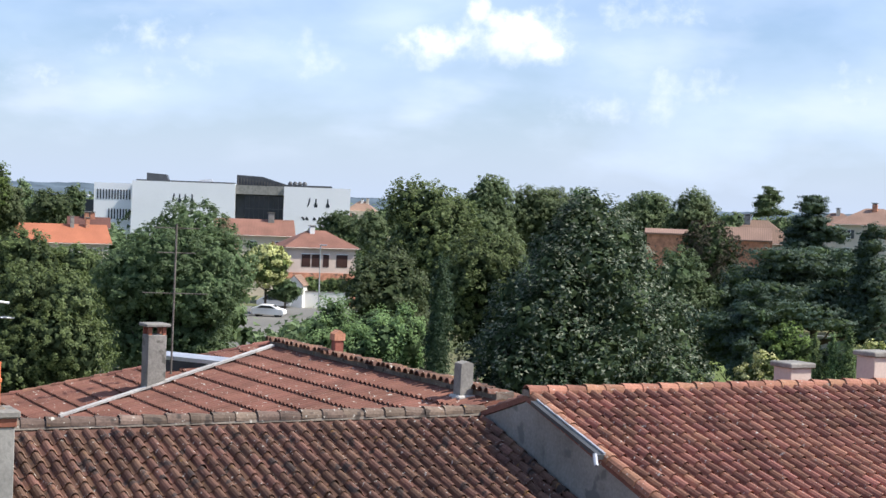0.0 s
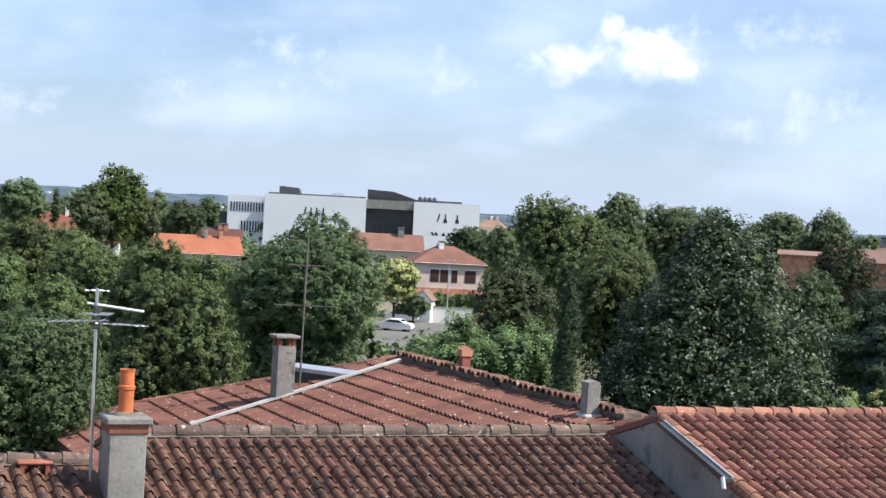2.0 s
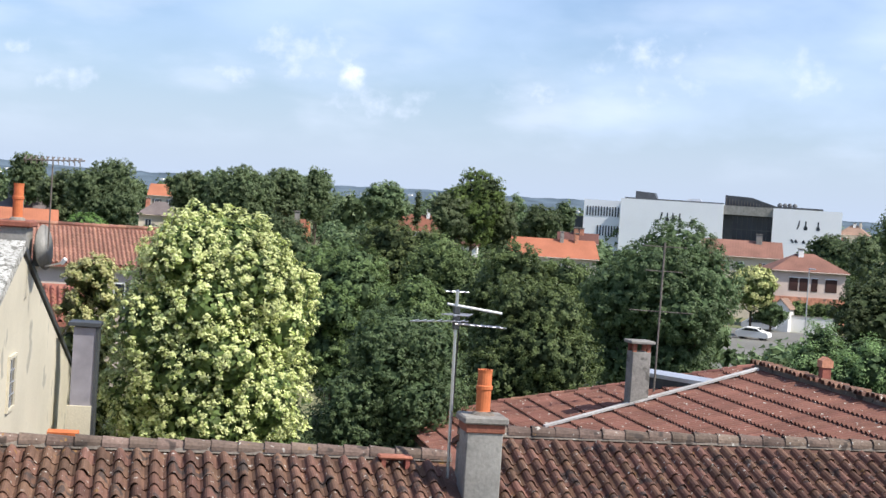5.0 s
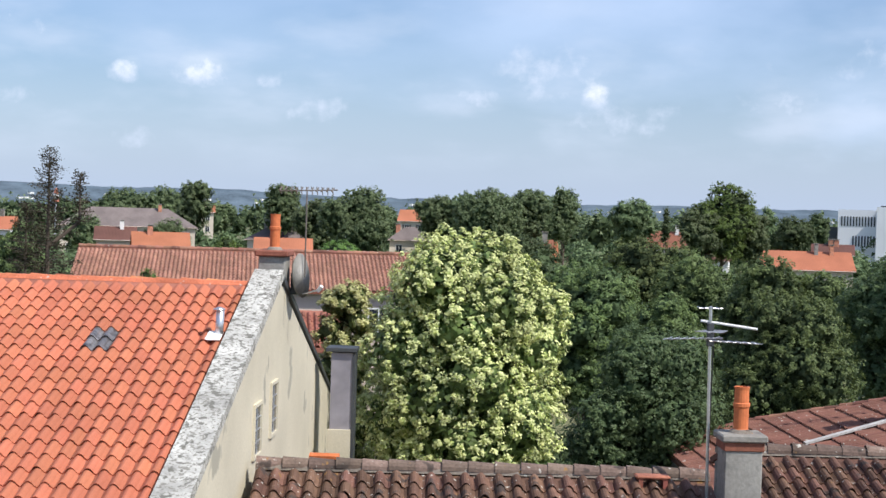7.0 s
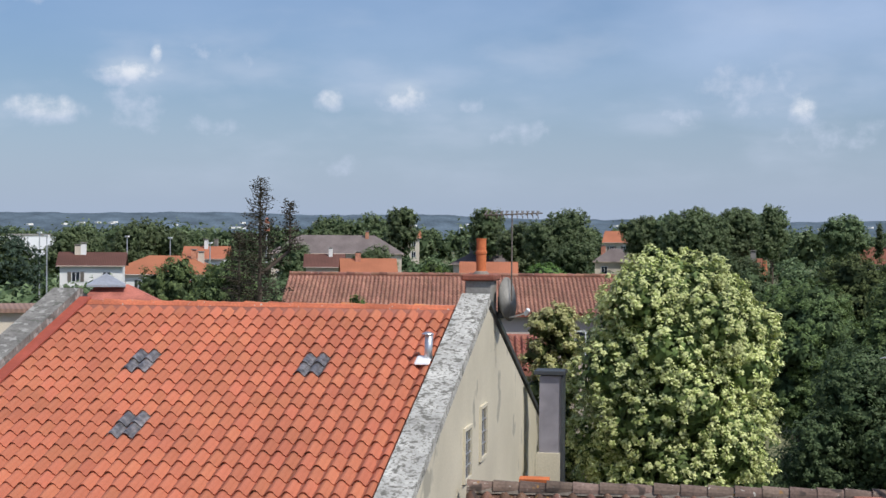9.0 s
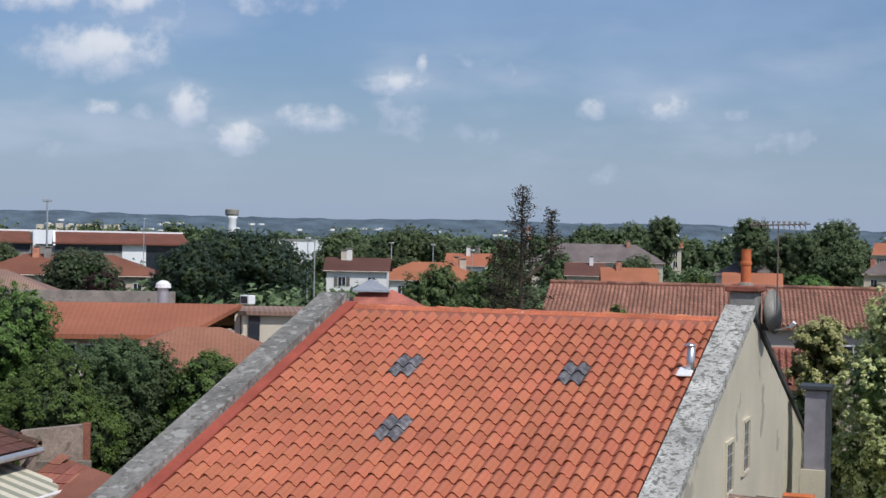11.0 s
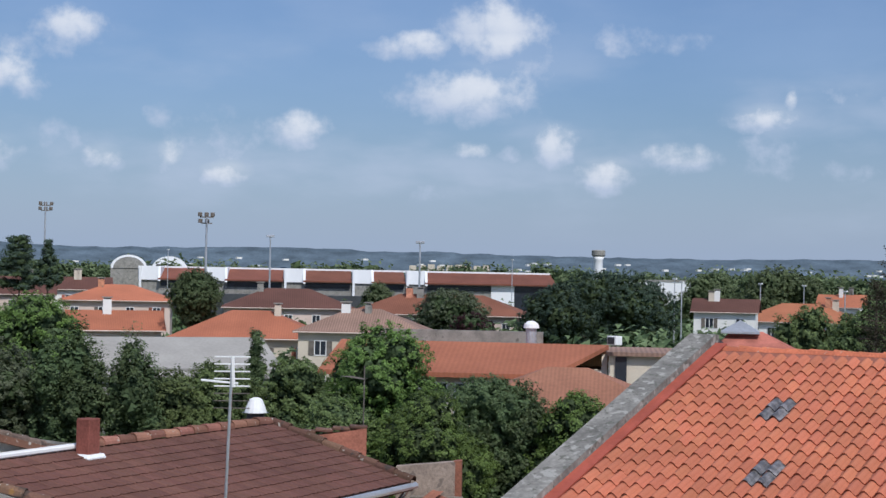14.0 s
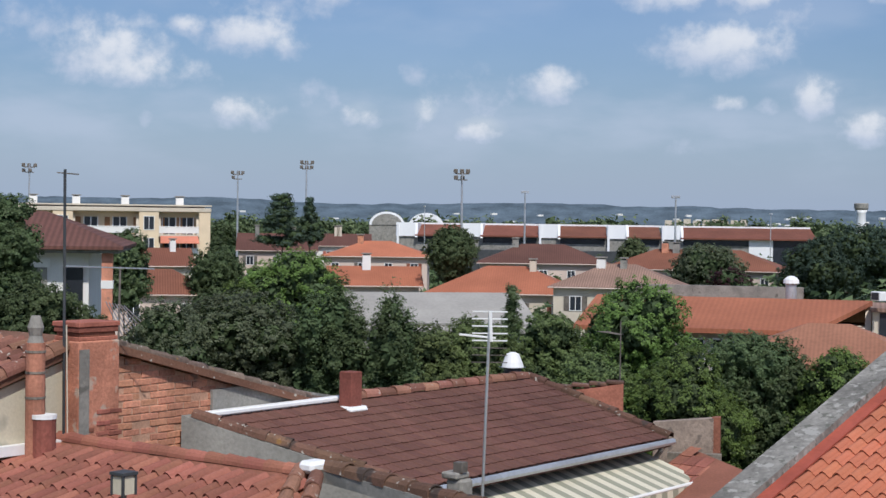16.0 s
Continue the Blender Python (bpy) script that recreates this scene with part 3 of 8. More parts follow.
bm = bmesh.new()
prev = None
for i in range(361):
    az = -22 + i * 0.31
    row = []
    broad = noise.noise((az * 0.055, 3.1, 0.0))
    crest = 33 + 14 * broad + 5 * noise.noise((az * 0.35, 7.7, 0.0)) + 3.0 * noise.noise((az * 1.6, 1.2, 0.0)) + 2.2 * noise.noise((az * 5.5, 4.2, 0.0))
    crest += 9 / (1 + math.exp(-(az - 20) / 4)) + 10 * math.exp(-((az - 74) / 3.0) ** 2) - 9 * math.exp(-((az - 0) / 14) ** 2)
    for d, k in ((3250, 0.0), (3320, 0.35), (3400, 0.72), (3480, 1.0), (3900, 0.6)):
        row.append(bm.verts.new(polar(az, d, GROUND - 1 + (crest + 12) * k)))
    if prev:
        for j in range(4):
            bm.faces.new((prev[j], prev[j + 1], row[j + 1], row[j]))
    prev = row
bmesh.ops.recalc_face_normals(bm, faces=bm.faces[:])
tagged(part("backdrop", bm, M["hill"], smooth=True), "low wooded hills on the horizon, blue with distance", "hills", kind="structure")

# ---------------------------------------------------------------- near houses
TAN17 = math.tan(radians(17))


def wall_block(house, name, x0, x1, y0, y1, z1, mat, z0=GROUND, label=""):
    return part(name, boxm(x0, x1, y0, y1, z0, z1), mat, house, label)


def orange_house():
    house = thing("gabled_house", "town house with a bright orange tiled roof between cement parapets", "house", Matrix.Rotation(radians(24), 4, "Z"))
    x0, x1, yr, zr = -10.36, -3.92, 25.0, 13.85
    t = math.tan(radians(18))
    y0, y2, t2 = 16.6, 33.0, 0.335
    z_at = lambda y: zr - (yr - y) * t if y < yr else zr - (y - yr) * t2
    # gable walls with their copings
    for name, a, b, lab in (("gable_wall", x1, x1 + 0.38, "beige rendered gable wall"), ("gable_wall", x0 - 0.4, x0, "beige rendered gable wall")):
        pts = [(a, y0, GROUND), (a, y2, GROUND), (a, y2, z_at(y2) - 0.02), (a, yr, zr - 0.0), (a, y0, z_at(y0) - 0.0)]
        part(name, prismm(pts, (b - a, 0, 0)), M["render_beige"], house, lab)
    for a, b, mat, lab in ((x1 - 0.03, x1 + 0.42, "parapet", "cement coping stained white and black"), (x0 - 0.44, x0 + 0.02, "parapet_y", "grey cement coping with lichen")):
        cop = part("coping", prismm([(a, y0, z_at(y0) + 0.02), (a, yr + 0.15, zr + 0.07), (a, yr + 0.15, zr + 0.18), (a, yr, zr + 0.2), (a, y0, z_at(y0) + 0.15)], (b - a, 0, 0)), M[mat], house, lab)
        part("far_coping", prismm([(a, yr + 0.1, zr + 0.03), (a, y2, z_at(y2) - 0.01), (a, y2, z_at(y2) + 0.07), (a, yr + 0.1, zr + 0.14)], (b - a, 0, 0)), M["dark_metal"], house, "dark verge strip of the far slope")
    part("front_wall", boxm(x0, x1, y0 + 0.3, y0 + 0.7, GROUND, z_at(y0 + 0.3) - 0.05), M["render_beige"], house)
    part("back_wall", boxm(x0, x1, y2 - 0.6, y2 - 0.2, GROUND, z_at(y2) - 0.1), M["render_beige"], house)
    fr = slope_frame((x0 + 0.22, y0, z_at(y0)), (1, 0, 0), (0, 1, t))
    L = (yr - y0) / math.cos(radians(18))
    roof = part("roof", prismm([(x0, y0, z_at(y0) - 0.12), (x0, yr, zr - 0.12), (x0, y2, z_at(y2) - 0.12), (x0, y2, z_at(y2) - 0.02), (x0, yr, zr - 0.02), (x0, y0, z_at(y0) - 0.02)], (x1 - x0, 0, 0)), M["tile_bright"], house, "orange clay tile roof")
    glass = {(r + i, c + j) for r, c in ((10, 11), (16, 8), (16, 21)) for i in (0, 1) for j in (0, 1)}
    tiled_slope(roof, fr, x1 - x0 - 0.2, L - 0.05, "wave", M["tile_new"], 0.2, 0.368, parts=300, rough=0.7, skip=4, odd=lambda r, c: (r, c) in glass)
    ridge_row(roof, (x0 + 0.05, yr, zr - 0.075), (x1, yr, zr - 0.075), M["ridge_new"], 0.115, 0.4)
    part("flashing", prismm([(x0 + 0.0, y0, z_at(y0) + 0.03), (x0 + 0.22, y0, z_at(y0) + 0.03), (x0 + 0.22, yr, zr + 0.03), (x0 + 0.0, yr, zr + 0.03)], (0, 0, 0.03)), M["flash_red"], house, "red painted flashing strip")
    part("mortar", prismm([(x0, yr - 0.14, zr - 0.06), (x0, yr + 0.14, zr - 0.06), (x0, yr + 0.1, zr + 0.005), (x0, yr - 0.1, zr + 0.005)], (x1 - x0, 0, 0)), M["ridge_new"], house)
    # flue pipe
    px, py = x1 - 0.17, 22.75
    pz = z_at(py)
    pipe = thing("flue_pipe", "short galvanised flue pipe with a cowl on the tiles", "flue", house.matrix_basis @ pose(px, py, pz))
    part("tube", rodm((0, 0, -0.05), (0.02, 0, 0.42), 0.058, seg=14), M["aluminium"], pipe, smooth=True)
    part("cowl", lathe([(0.02, 0.455), (0.085, 0.43), (0.09, 0.42), (0.01, 0.415)]), M["aluminium"], pipe)
    part("lead_apron", boxm(-0.16, 0.06, -0.22, 0.1, 0.05, 0.085, bevel=0.02), M["white_paint"], pipe, "pale lead apron", pose(0, 0, 0, 18))
    # small barred windows in the gable
    for k, (y, w, zlo, zhi) in enumerate(((24.53, 0.62, 11.55, 12.3), (22.93, 0.62, 11.45, 12.15))):
        win = part("window", boxm(x1 + 0.36, x1 + 0.388, y - w / 2, y + w / 2, zlo, zhi), M["dark_glass"], house, "small barred window")
        fm = bmesh.new()
        for a, b, c, d in ((y - w / 2 - 0.05, y - w / 2, zlo - 0.05, zhi + 0.05), (y + w / 2, y + w / 2 + 0.05, zlo - 0.05, zhi + 0.05), (y - w / 2, y + w / 2, zhi, zhi + 0.05), (y - w / 2, y + w / 2, zlo - 0.05, zlo)):
            box(fm, x1 + 0.37, x1 + 0.42, a, b, c, d)
        part("frame", fm, M["render_beige"], win)
        for q in range(3):
            part("bar", boxm(x1 + 0.385, x1 + 0.4, y - w / 2, y + w / 2, zlo + (q + 1) * (zhi - zlo) / 4 - 0.008, zlo + (q + 1) * (zhi - zlo) / 4 + 0.008), M["zinc"], win)
        part("mullion", boxm(x1 + 0.385, x1 + 0.403, y - 0.012, y + 0.012, zlo, zhi), M["zinc"], win)
    return house


HOUSE = orange_house()


def chimney(m, w, d, h, mat, cap, label, pot=0.0, pot_r=0.12, name="chimney", open_cap=False):
    ch = thing(name, label, "chimney", m)
    part("shaft", boxm(-w / 2, w / 2, -d / 2, d / 2, -0.6, h, bevel=0.012), mat, ch)
    if open_cap:
        for sx in (-1, 1):
            for sy in (-1, 1):
                part("post", boxm(sx * w / 2 - 0.04 - sx * 0.05, sx * w / 2 + 0.04 - sx * 0.05, sy * d / 2 - 0.04 - sy * 0.05, sy * d / 2 + 0.04 - sy * 0.05, h, h + 0.18), M["brick_dark"], ch)
        part("slab", boxm(-w / 2 - 0.07, w / 2 + 0.07, -d / 2 - 0.07, d / 2 + 0.07, h + 0.18, h + 0.25, bevel=0.015), cap, ch)
        h += 0.25
    else:
        part("cap", boxm(-w / 2 - 0.06, w / 2 + 0.06, -d / 2 - 0.06, d / 2 + 0.06, h, h + 0.1, bevel=0.02), cap, ch)
        h += 0.1
    if pot and w > 0.45:
        part("brick_band", boxm(-w / 2 - 0.02, w / 2 + 0.02, -d / 2 - 0.02, d / 2 + 0.02, h - 0.22, h - 0.1, bevel=0.01), M["brick_dark"], ch)
        part("pot_joint", lathe([(pot_r * 1.25, h - 0.005), (pot_r * 1.2, h + 0.02), (pot_r * 1.02, h + 0.03)], 16), M["white_paint"], ch)
    if pot:
        r = pot_r
        part("pot", lathe([(r * 1.05, h - 0.01), (r * 1.05, h + 0.04), (r * 0.95, h + 0.06), (r * 0.97, h + pot * 0.55), (r * 1.1, h + pot * 0.57), (r * 1.1, h + pot * 0.64), (r * 0.95, h + pot * 0.66), (r * 0.93, h + pot * 0.93), (r * 1.02, h + pot), (r * 0.8, h + pot), (r * 0.78, h + pot * 0.8)], 18), M["clay_pot"], ch, "orange clay chimney pot", smooth=False)
        part("mortar", lathe([(r * 1.6, h - 0.005), (r * 1.35, h + 0.03), (r * 1.05, h + 0.05)], 16), M["mortar"], ch)
    return ch


def row_house(name, label, x0, x1, y_eave, yr, zr, tan, mat, style, pitch, seed, y_back=None, ridge=None, wall="render_grey", skip=0, rough=1.6, parts=300, course=0.34):
    """A house of the old town whose near slope, ridge and walls are seen from above."""
    house = thing(name, label, "house", GRID)
    z_at = lambda y: zr - abs(yr - y) * tan
    yb = y_back or (yr + 4.0)
    pts = [(x0, y_eave, z_at(y_eave) - 0.12), (x0, yr, zr - 0.12), (x0, yb, z_at(yb) - 0.12), (x0, yb, z_at(yb) - 0.03), (x0, yr, zr - 0.03), (x0, y_eave, z_at(y_eave) - 0.03)]
    roof = part("roof", prismm(pts, (x1 - x0, 0, 0)), mat, house)
    wl = [(x0 + 0.02, y_eave + 0.4, GROUND), (x0 + 0.02, yb - 0.3, GROUND), (x0 + 0.02, yb - 0.3, z_at(yb - 0.3) - 0.13), (x0 + 0.02, yr, zr - 0.13), (x0 + 0.02, y_eave + 0.4, z_at(y_eave + 0.4) - 0.13)]
    part("wall", prismm(wl, (x1 - x0 - 0.04, 0, 0)), M[wall], house)
    L = (yr - y_eave) * math.hypot(1, tan)
    fr = slope_frame((x0, y_eave, z_at(y_eave)), (1, 0, 0), (0, 1, tan))
    tiled_slope(roof, fr, x1 - x0, L, style, mat, pitch, course, parts=parts, rough=rough, skip=skip, seed=seed)
    back = slope_frame((x1, yb, z_at(yb)), (-1, 0, 0), (0, -1, tan))
    tiled_slope(roof, back, x1 - x0, (yb - yr) * math.hypot(1, tan), style, mat, pitch, course, parts=0, rough=rough, seed=seed + 50)
    if ridge:
        ridge_row(roof, (x0, yr, zr + 0.03), (x1, yr, zr + 0.03), ridge, 0.115, 0.37, seed)
        part("mortar", prismm([(x0, yr - 0.12, zr - 0.04), (x0, yr + 0.14, zr - 0.04), (x0, yr + 0.09, zr + 0.06), (x0, yr - 0.08, zr + 0.055)], (x1 - x0, 0, 0)), M["mortar"], house, "lime mortar bed under the ridge")
    return house


LOW = row_house("low_house", "low town house under weathered canal tiles, joined to the orange house", -1.85, 4.5, 17.5, 22.3, 11.42, TAN17, M["tile_old"], "canal", 0.236, 11, ridge=M["ridge_old"], skip=8)
FRONT = row_house("brown_house", "town house under dark lichened canal tiles", 4.85, 13.5, 17.0, 23.5, 11.62, TAN17, M["tile_old"], "canal", 0.225, 12, y_back=24.0, ridge=M["ridge_old"], skip=8, rough=1.3)
RIGHT = row_house("reddish_house", "town house under aged red canal tiles, higher than its neighbour", 13.3, 24.5, 16.0, 21.95, 12.12, TAN17, M["tile_mid"], "canal", 0.225, 13, ridge=M["ridge_dusty"], skip=6, wall="render_grey", rough=1.2)


def side_slope_house():
    """The house behind, whose slope falls to the left; its ridge runs away from us."""
    house = thing("red_house", "town house under red tiles with a ridge of overhanging canal tiles", "house", GRID)
    xr, zr, y0, y1, x_low = 14.05, 11.80, 24.0, 38.6, 6.6
    t = TAN17
    z_at = lambda x: zr - abs(xr - x) * t
    cut = lambda y: 14.05 if y < 34.5 else 14.05 - (y - 34.5) * (14.05 - 8.6) / 4.1      # the corner where the hip is cut back
    top = [(x_low, y0, z_at(x_low)), (x_low, 38.6, z_at(x_low)), (8.6, 38.6, z_at(8.6)), (xr, 34.5, zr), (xr, y0, zr)]
    roof = part("roof", prismm([(x, y, z - 0.12) for x, y, z in top], (0, 0, 0.1)), M["tile_red"], house)
    part("wall", prismm([(x + 0.05 if x < 7 else x - 0.05, y, GROUND) for x, y, z in top], (0, 0, z_at(x_low) - 0.13 - GROUND)), M["render_grey"], house)
    fr = slope_frame((x_low, y1, z_at(x_low)), (0, -1, 0), (1, 0, t))
    L = (xr - x_low) * math.hypot(1, t)
    keep = lambda u, v: x_low + v * math.cos(math.atan(t)) < cut(y1 - u)
    tiled_slope(roof, fr, y1 - y0, L, "lip", M["tile_red"], 0.2, 0.5, keep=keep, rough=0.5, seed=21, skip=6)
    far = [(xr, y0, zr - 0.1), (xr, 34.6, zr - 0.1), (xr + 4, 34.6, zr - 0.1 - 4 * t), (xr + 4, y0, zr - 0.1 - 4 * t)]
    part("far_roof", prismm(far, (0, 0, 0.08)), M["tile_old"], house)
    fr2 = slope_frame((xr + 4, y0, zr - 4 * t + 0.05), (0, 1, 0), (-1, 0, t))
    tiled_slope(roof, fr2, 10.6, 4.25 * math.hypot(1, t), "canal", M["tile_old"], 0.235, 0.38, parts=0, rough=1.5, seed=22)
    # row of cover tiles that overhang the ridge
    bm = bmesh.new()
    seg = 7
    o, n = [], 8
    for q, x in ((0.1, 0.0), (0.085, 0.42)):
        o.append([bm.verts.new((x, q * math.cos(math.pi * i / seg), q * math.sin(math.pi * i / seg))) for i in range(n)])
        o.append([bm.verts.new((x, (q - 0.018) * math.cos(math.pi * i / seg), (q - 0.018) * math.sin(math.pi * i / seg))) for i in range(n)])
    for i in range(seg):
        bm.faces.new((o[0][i], o[2][i], o[2][i + 1], o[0][i + 1]))
        bm.faces.new((o[1][i], o[1][i + 1], o[3][i + 1], o[3][i]))
        bm.faces.new((o[0][i], o[0][i + 1], o[1][i + 1], o[1][i]))
    me = finish("cover_tile", bm, M["tile_old"])
    rnd = random.Random(5)
    for k in range(43):
        part("cover_tile", me, None, roof, "", pose(xr - 0.24 + rnd.gauss(0, 0.012), y0 + 0.12 + k * 0.245, zr + 0.07 + rnd.gauss(0, 0.005), 0, 4 + rnd.gauss(0, 1.5), rnd.gauss(0, 2)))
    part("mortar", boxm(xr - 0.1, xr + 0.25, y0, 34.55, zr - 0.05, zr + 0.085), M["mortar"], house, "mortar under the overhanging tiles")
    # zinc flashing down the slope and cut corner edge
    part("flashing", prismm([(8.9, 33.8, z_at(8.9) + 0.07), (xr - 0.3, 33.8, z_at(xr - 0.3) + 0.07), (xr - 0.3, 34.0, z_at(xr - 0.3) + 0.07), (8.9, 34.0, z_at(8.9) + 0.07)], (0, 0, 0.045)), M["mortar_pale"], house, "pale mortar flashing")
    ridge_row(roof, (x_low, 38.6, z_at(x_low) + 0.02), (8.6, 38.6, z_at(8.6) + 0.02), M["tile_mid"], 0.09, 0.36)
    ridge_row(roof, (8.6, 38.6, z_at(8.6) + 0.02), (xr, 34.55, zr + 0.02), M["tile_mid"], 0.09, 0.36)
    return house


SIDE = side_slope_house()


# ---------------------------------------------------------------- trees


def clumps(habit, rng, tall=1.0):
    """Boughs of a crown in a box from -1 to 1: centres, radii, and how flat they are."""
    flat = 0.85
    if habit == "gold":         # one close rounded block with a few broad swellings
        n = 30
        k = (np.arange(n) + 0.5) / n * 2 - 1
        a = np.arange(n) * 2.39996 + rng.normal(0, 0.2, n)
        q = (1 - np.abs(k) ** 2.8) ** (1 / 2.8)
        r = rng.uniform(0.34, 0.48, n)
        c = np.c_[np.cos(a) * q, np.sin(a) * q, k * tall] - np.c_[np.cos(a) * q, np.sin(a) * q, k] * r[:, None] * rng.uniform(0.95, 1.2, (n, 1))
        heart = np.linspace(-(tall - 0.65), tall - 0.65, 5)
        c, r = np.vstack([c, np.c_[0 * heart, 0 * heart, heart]]), np.r_[r, 0.62 + 0 * heart]
        flat = 1.0
    elif habit == "glossy":     # a dome, broad at the foot and pointed at the head
        n = 64
        u = (np.arange(n) + 0.5) / n
        a = np.arange(n) * 2.39996 + rng.normal(0, 0.25, n)
        r = rng.uniform(0.2, 0.29, n) * (1.15 - 0.55 * u)
        q = np.clip((1 - u ** 1.7) ** 0.75 - r * rng.uniform(0.8, 1.1, n), 0, 1)
        c = np.c_[np.cos(a) * q, np.sin(a) * q, (2 * u - 1) * (tall - 0.12)]
        v = np.linspace(0.05, 0.85, 8)
        c, r = np.vstack([c, np.c_[0 * v, 0 * v, (2 * v - 1) * tall]]), np.r_[r, 0.72 * (1 - v ** 1.7) ** 0.75]
        flat = 1.0
    elif habit in ("broad", "sparse"):
        n = int({"broad": 17, "sparse": 18}[habit] * max(1.0, tall))
        c = rng.normal(size=(n, 3))
        c /= np.linalg.norm(c, axis=1)[:, None]
        c[:, 2] = c[:, 2] * 0.9 + 0.05
        c *= rng.uniform(0.45, 0.66, (n, 1))
        r = rng.uniform(0.3, 0.5, n)
        heart = np.linspace(-0.45, 0.3, 3 if tall < 1.3 else 5)
        c, r = np.vstack([c, np.c_[0 * heart, 0 * heart, heart]]), np.r_[r, 0.58 + 0 * heart]
    elif habit == "column":
        k = np.linspace(-0.9, 0.86, 12)
        c = np.c_[rng.normal(0, 0.12, 12), rng.normal(0, 0.12, 12), k]
        r = 0.78 * np.sqrt(np.clip(1.04 - (k * 0.9 + 0.1) ** 2, 0.03, 1))
        flat = 0.35
    elif habit == "layers":
        n = 44
        k = rng.uniform(-0.8, 0.95, n)
        a = rng.uniform(0, 6.3, n)
        reach = np.clip(1.05 - (k + 0.8) / 1.85, 0.05, 1) ** 0.6 * rng.uniform(0.2, 0.78, n)
        c = np.c_[np.cos(a) * reach, np.sin(a) * reach, k]
        r = rng.uniform(0.22, 0.4, n) * (1.1 - 0.5 * (k + 0.8) / 1.8)
        flat = 0.38
    elif habit == "upright":
        n = 30
        a, q = rng.uniform(0, 6.3, n), rng.uniform(0, 0.8, n) ** 0.7
        k = rng.uniform(-0.9, 0.92, n) * (1 - 0.35 * q)
        c = np.c_[np.cos(a) * q, np.sin(a) * q, k]
        r = rng.uniform(0.13, 0.24, n)
        flat = 1.5
    else:
        n = 34
        k = rng.uniform(0, 1, n) ** 0.8
        a = rng.uniform(0, 6.3, n)
        reach = (1 - k) * rng.uniform(0.25, 0.75, n)
        c = np.c_[np.cos(a) * reach, np.sin(a) * reach, k * 1.8 - 0.9]
        r = 0.1 + 0.2 * (1 - k)
        flat = 0.9
    return c, r, flat


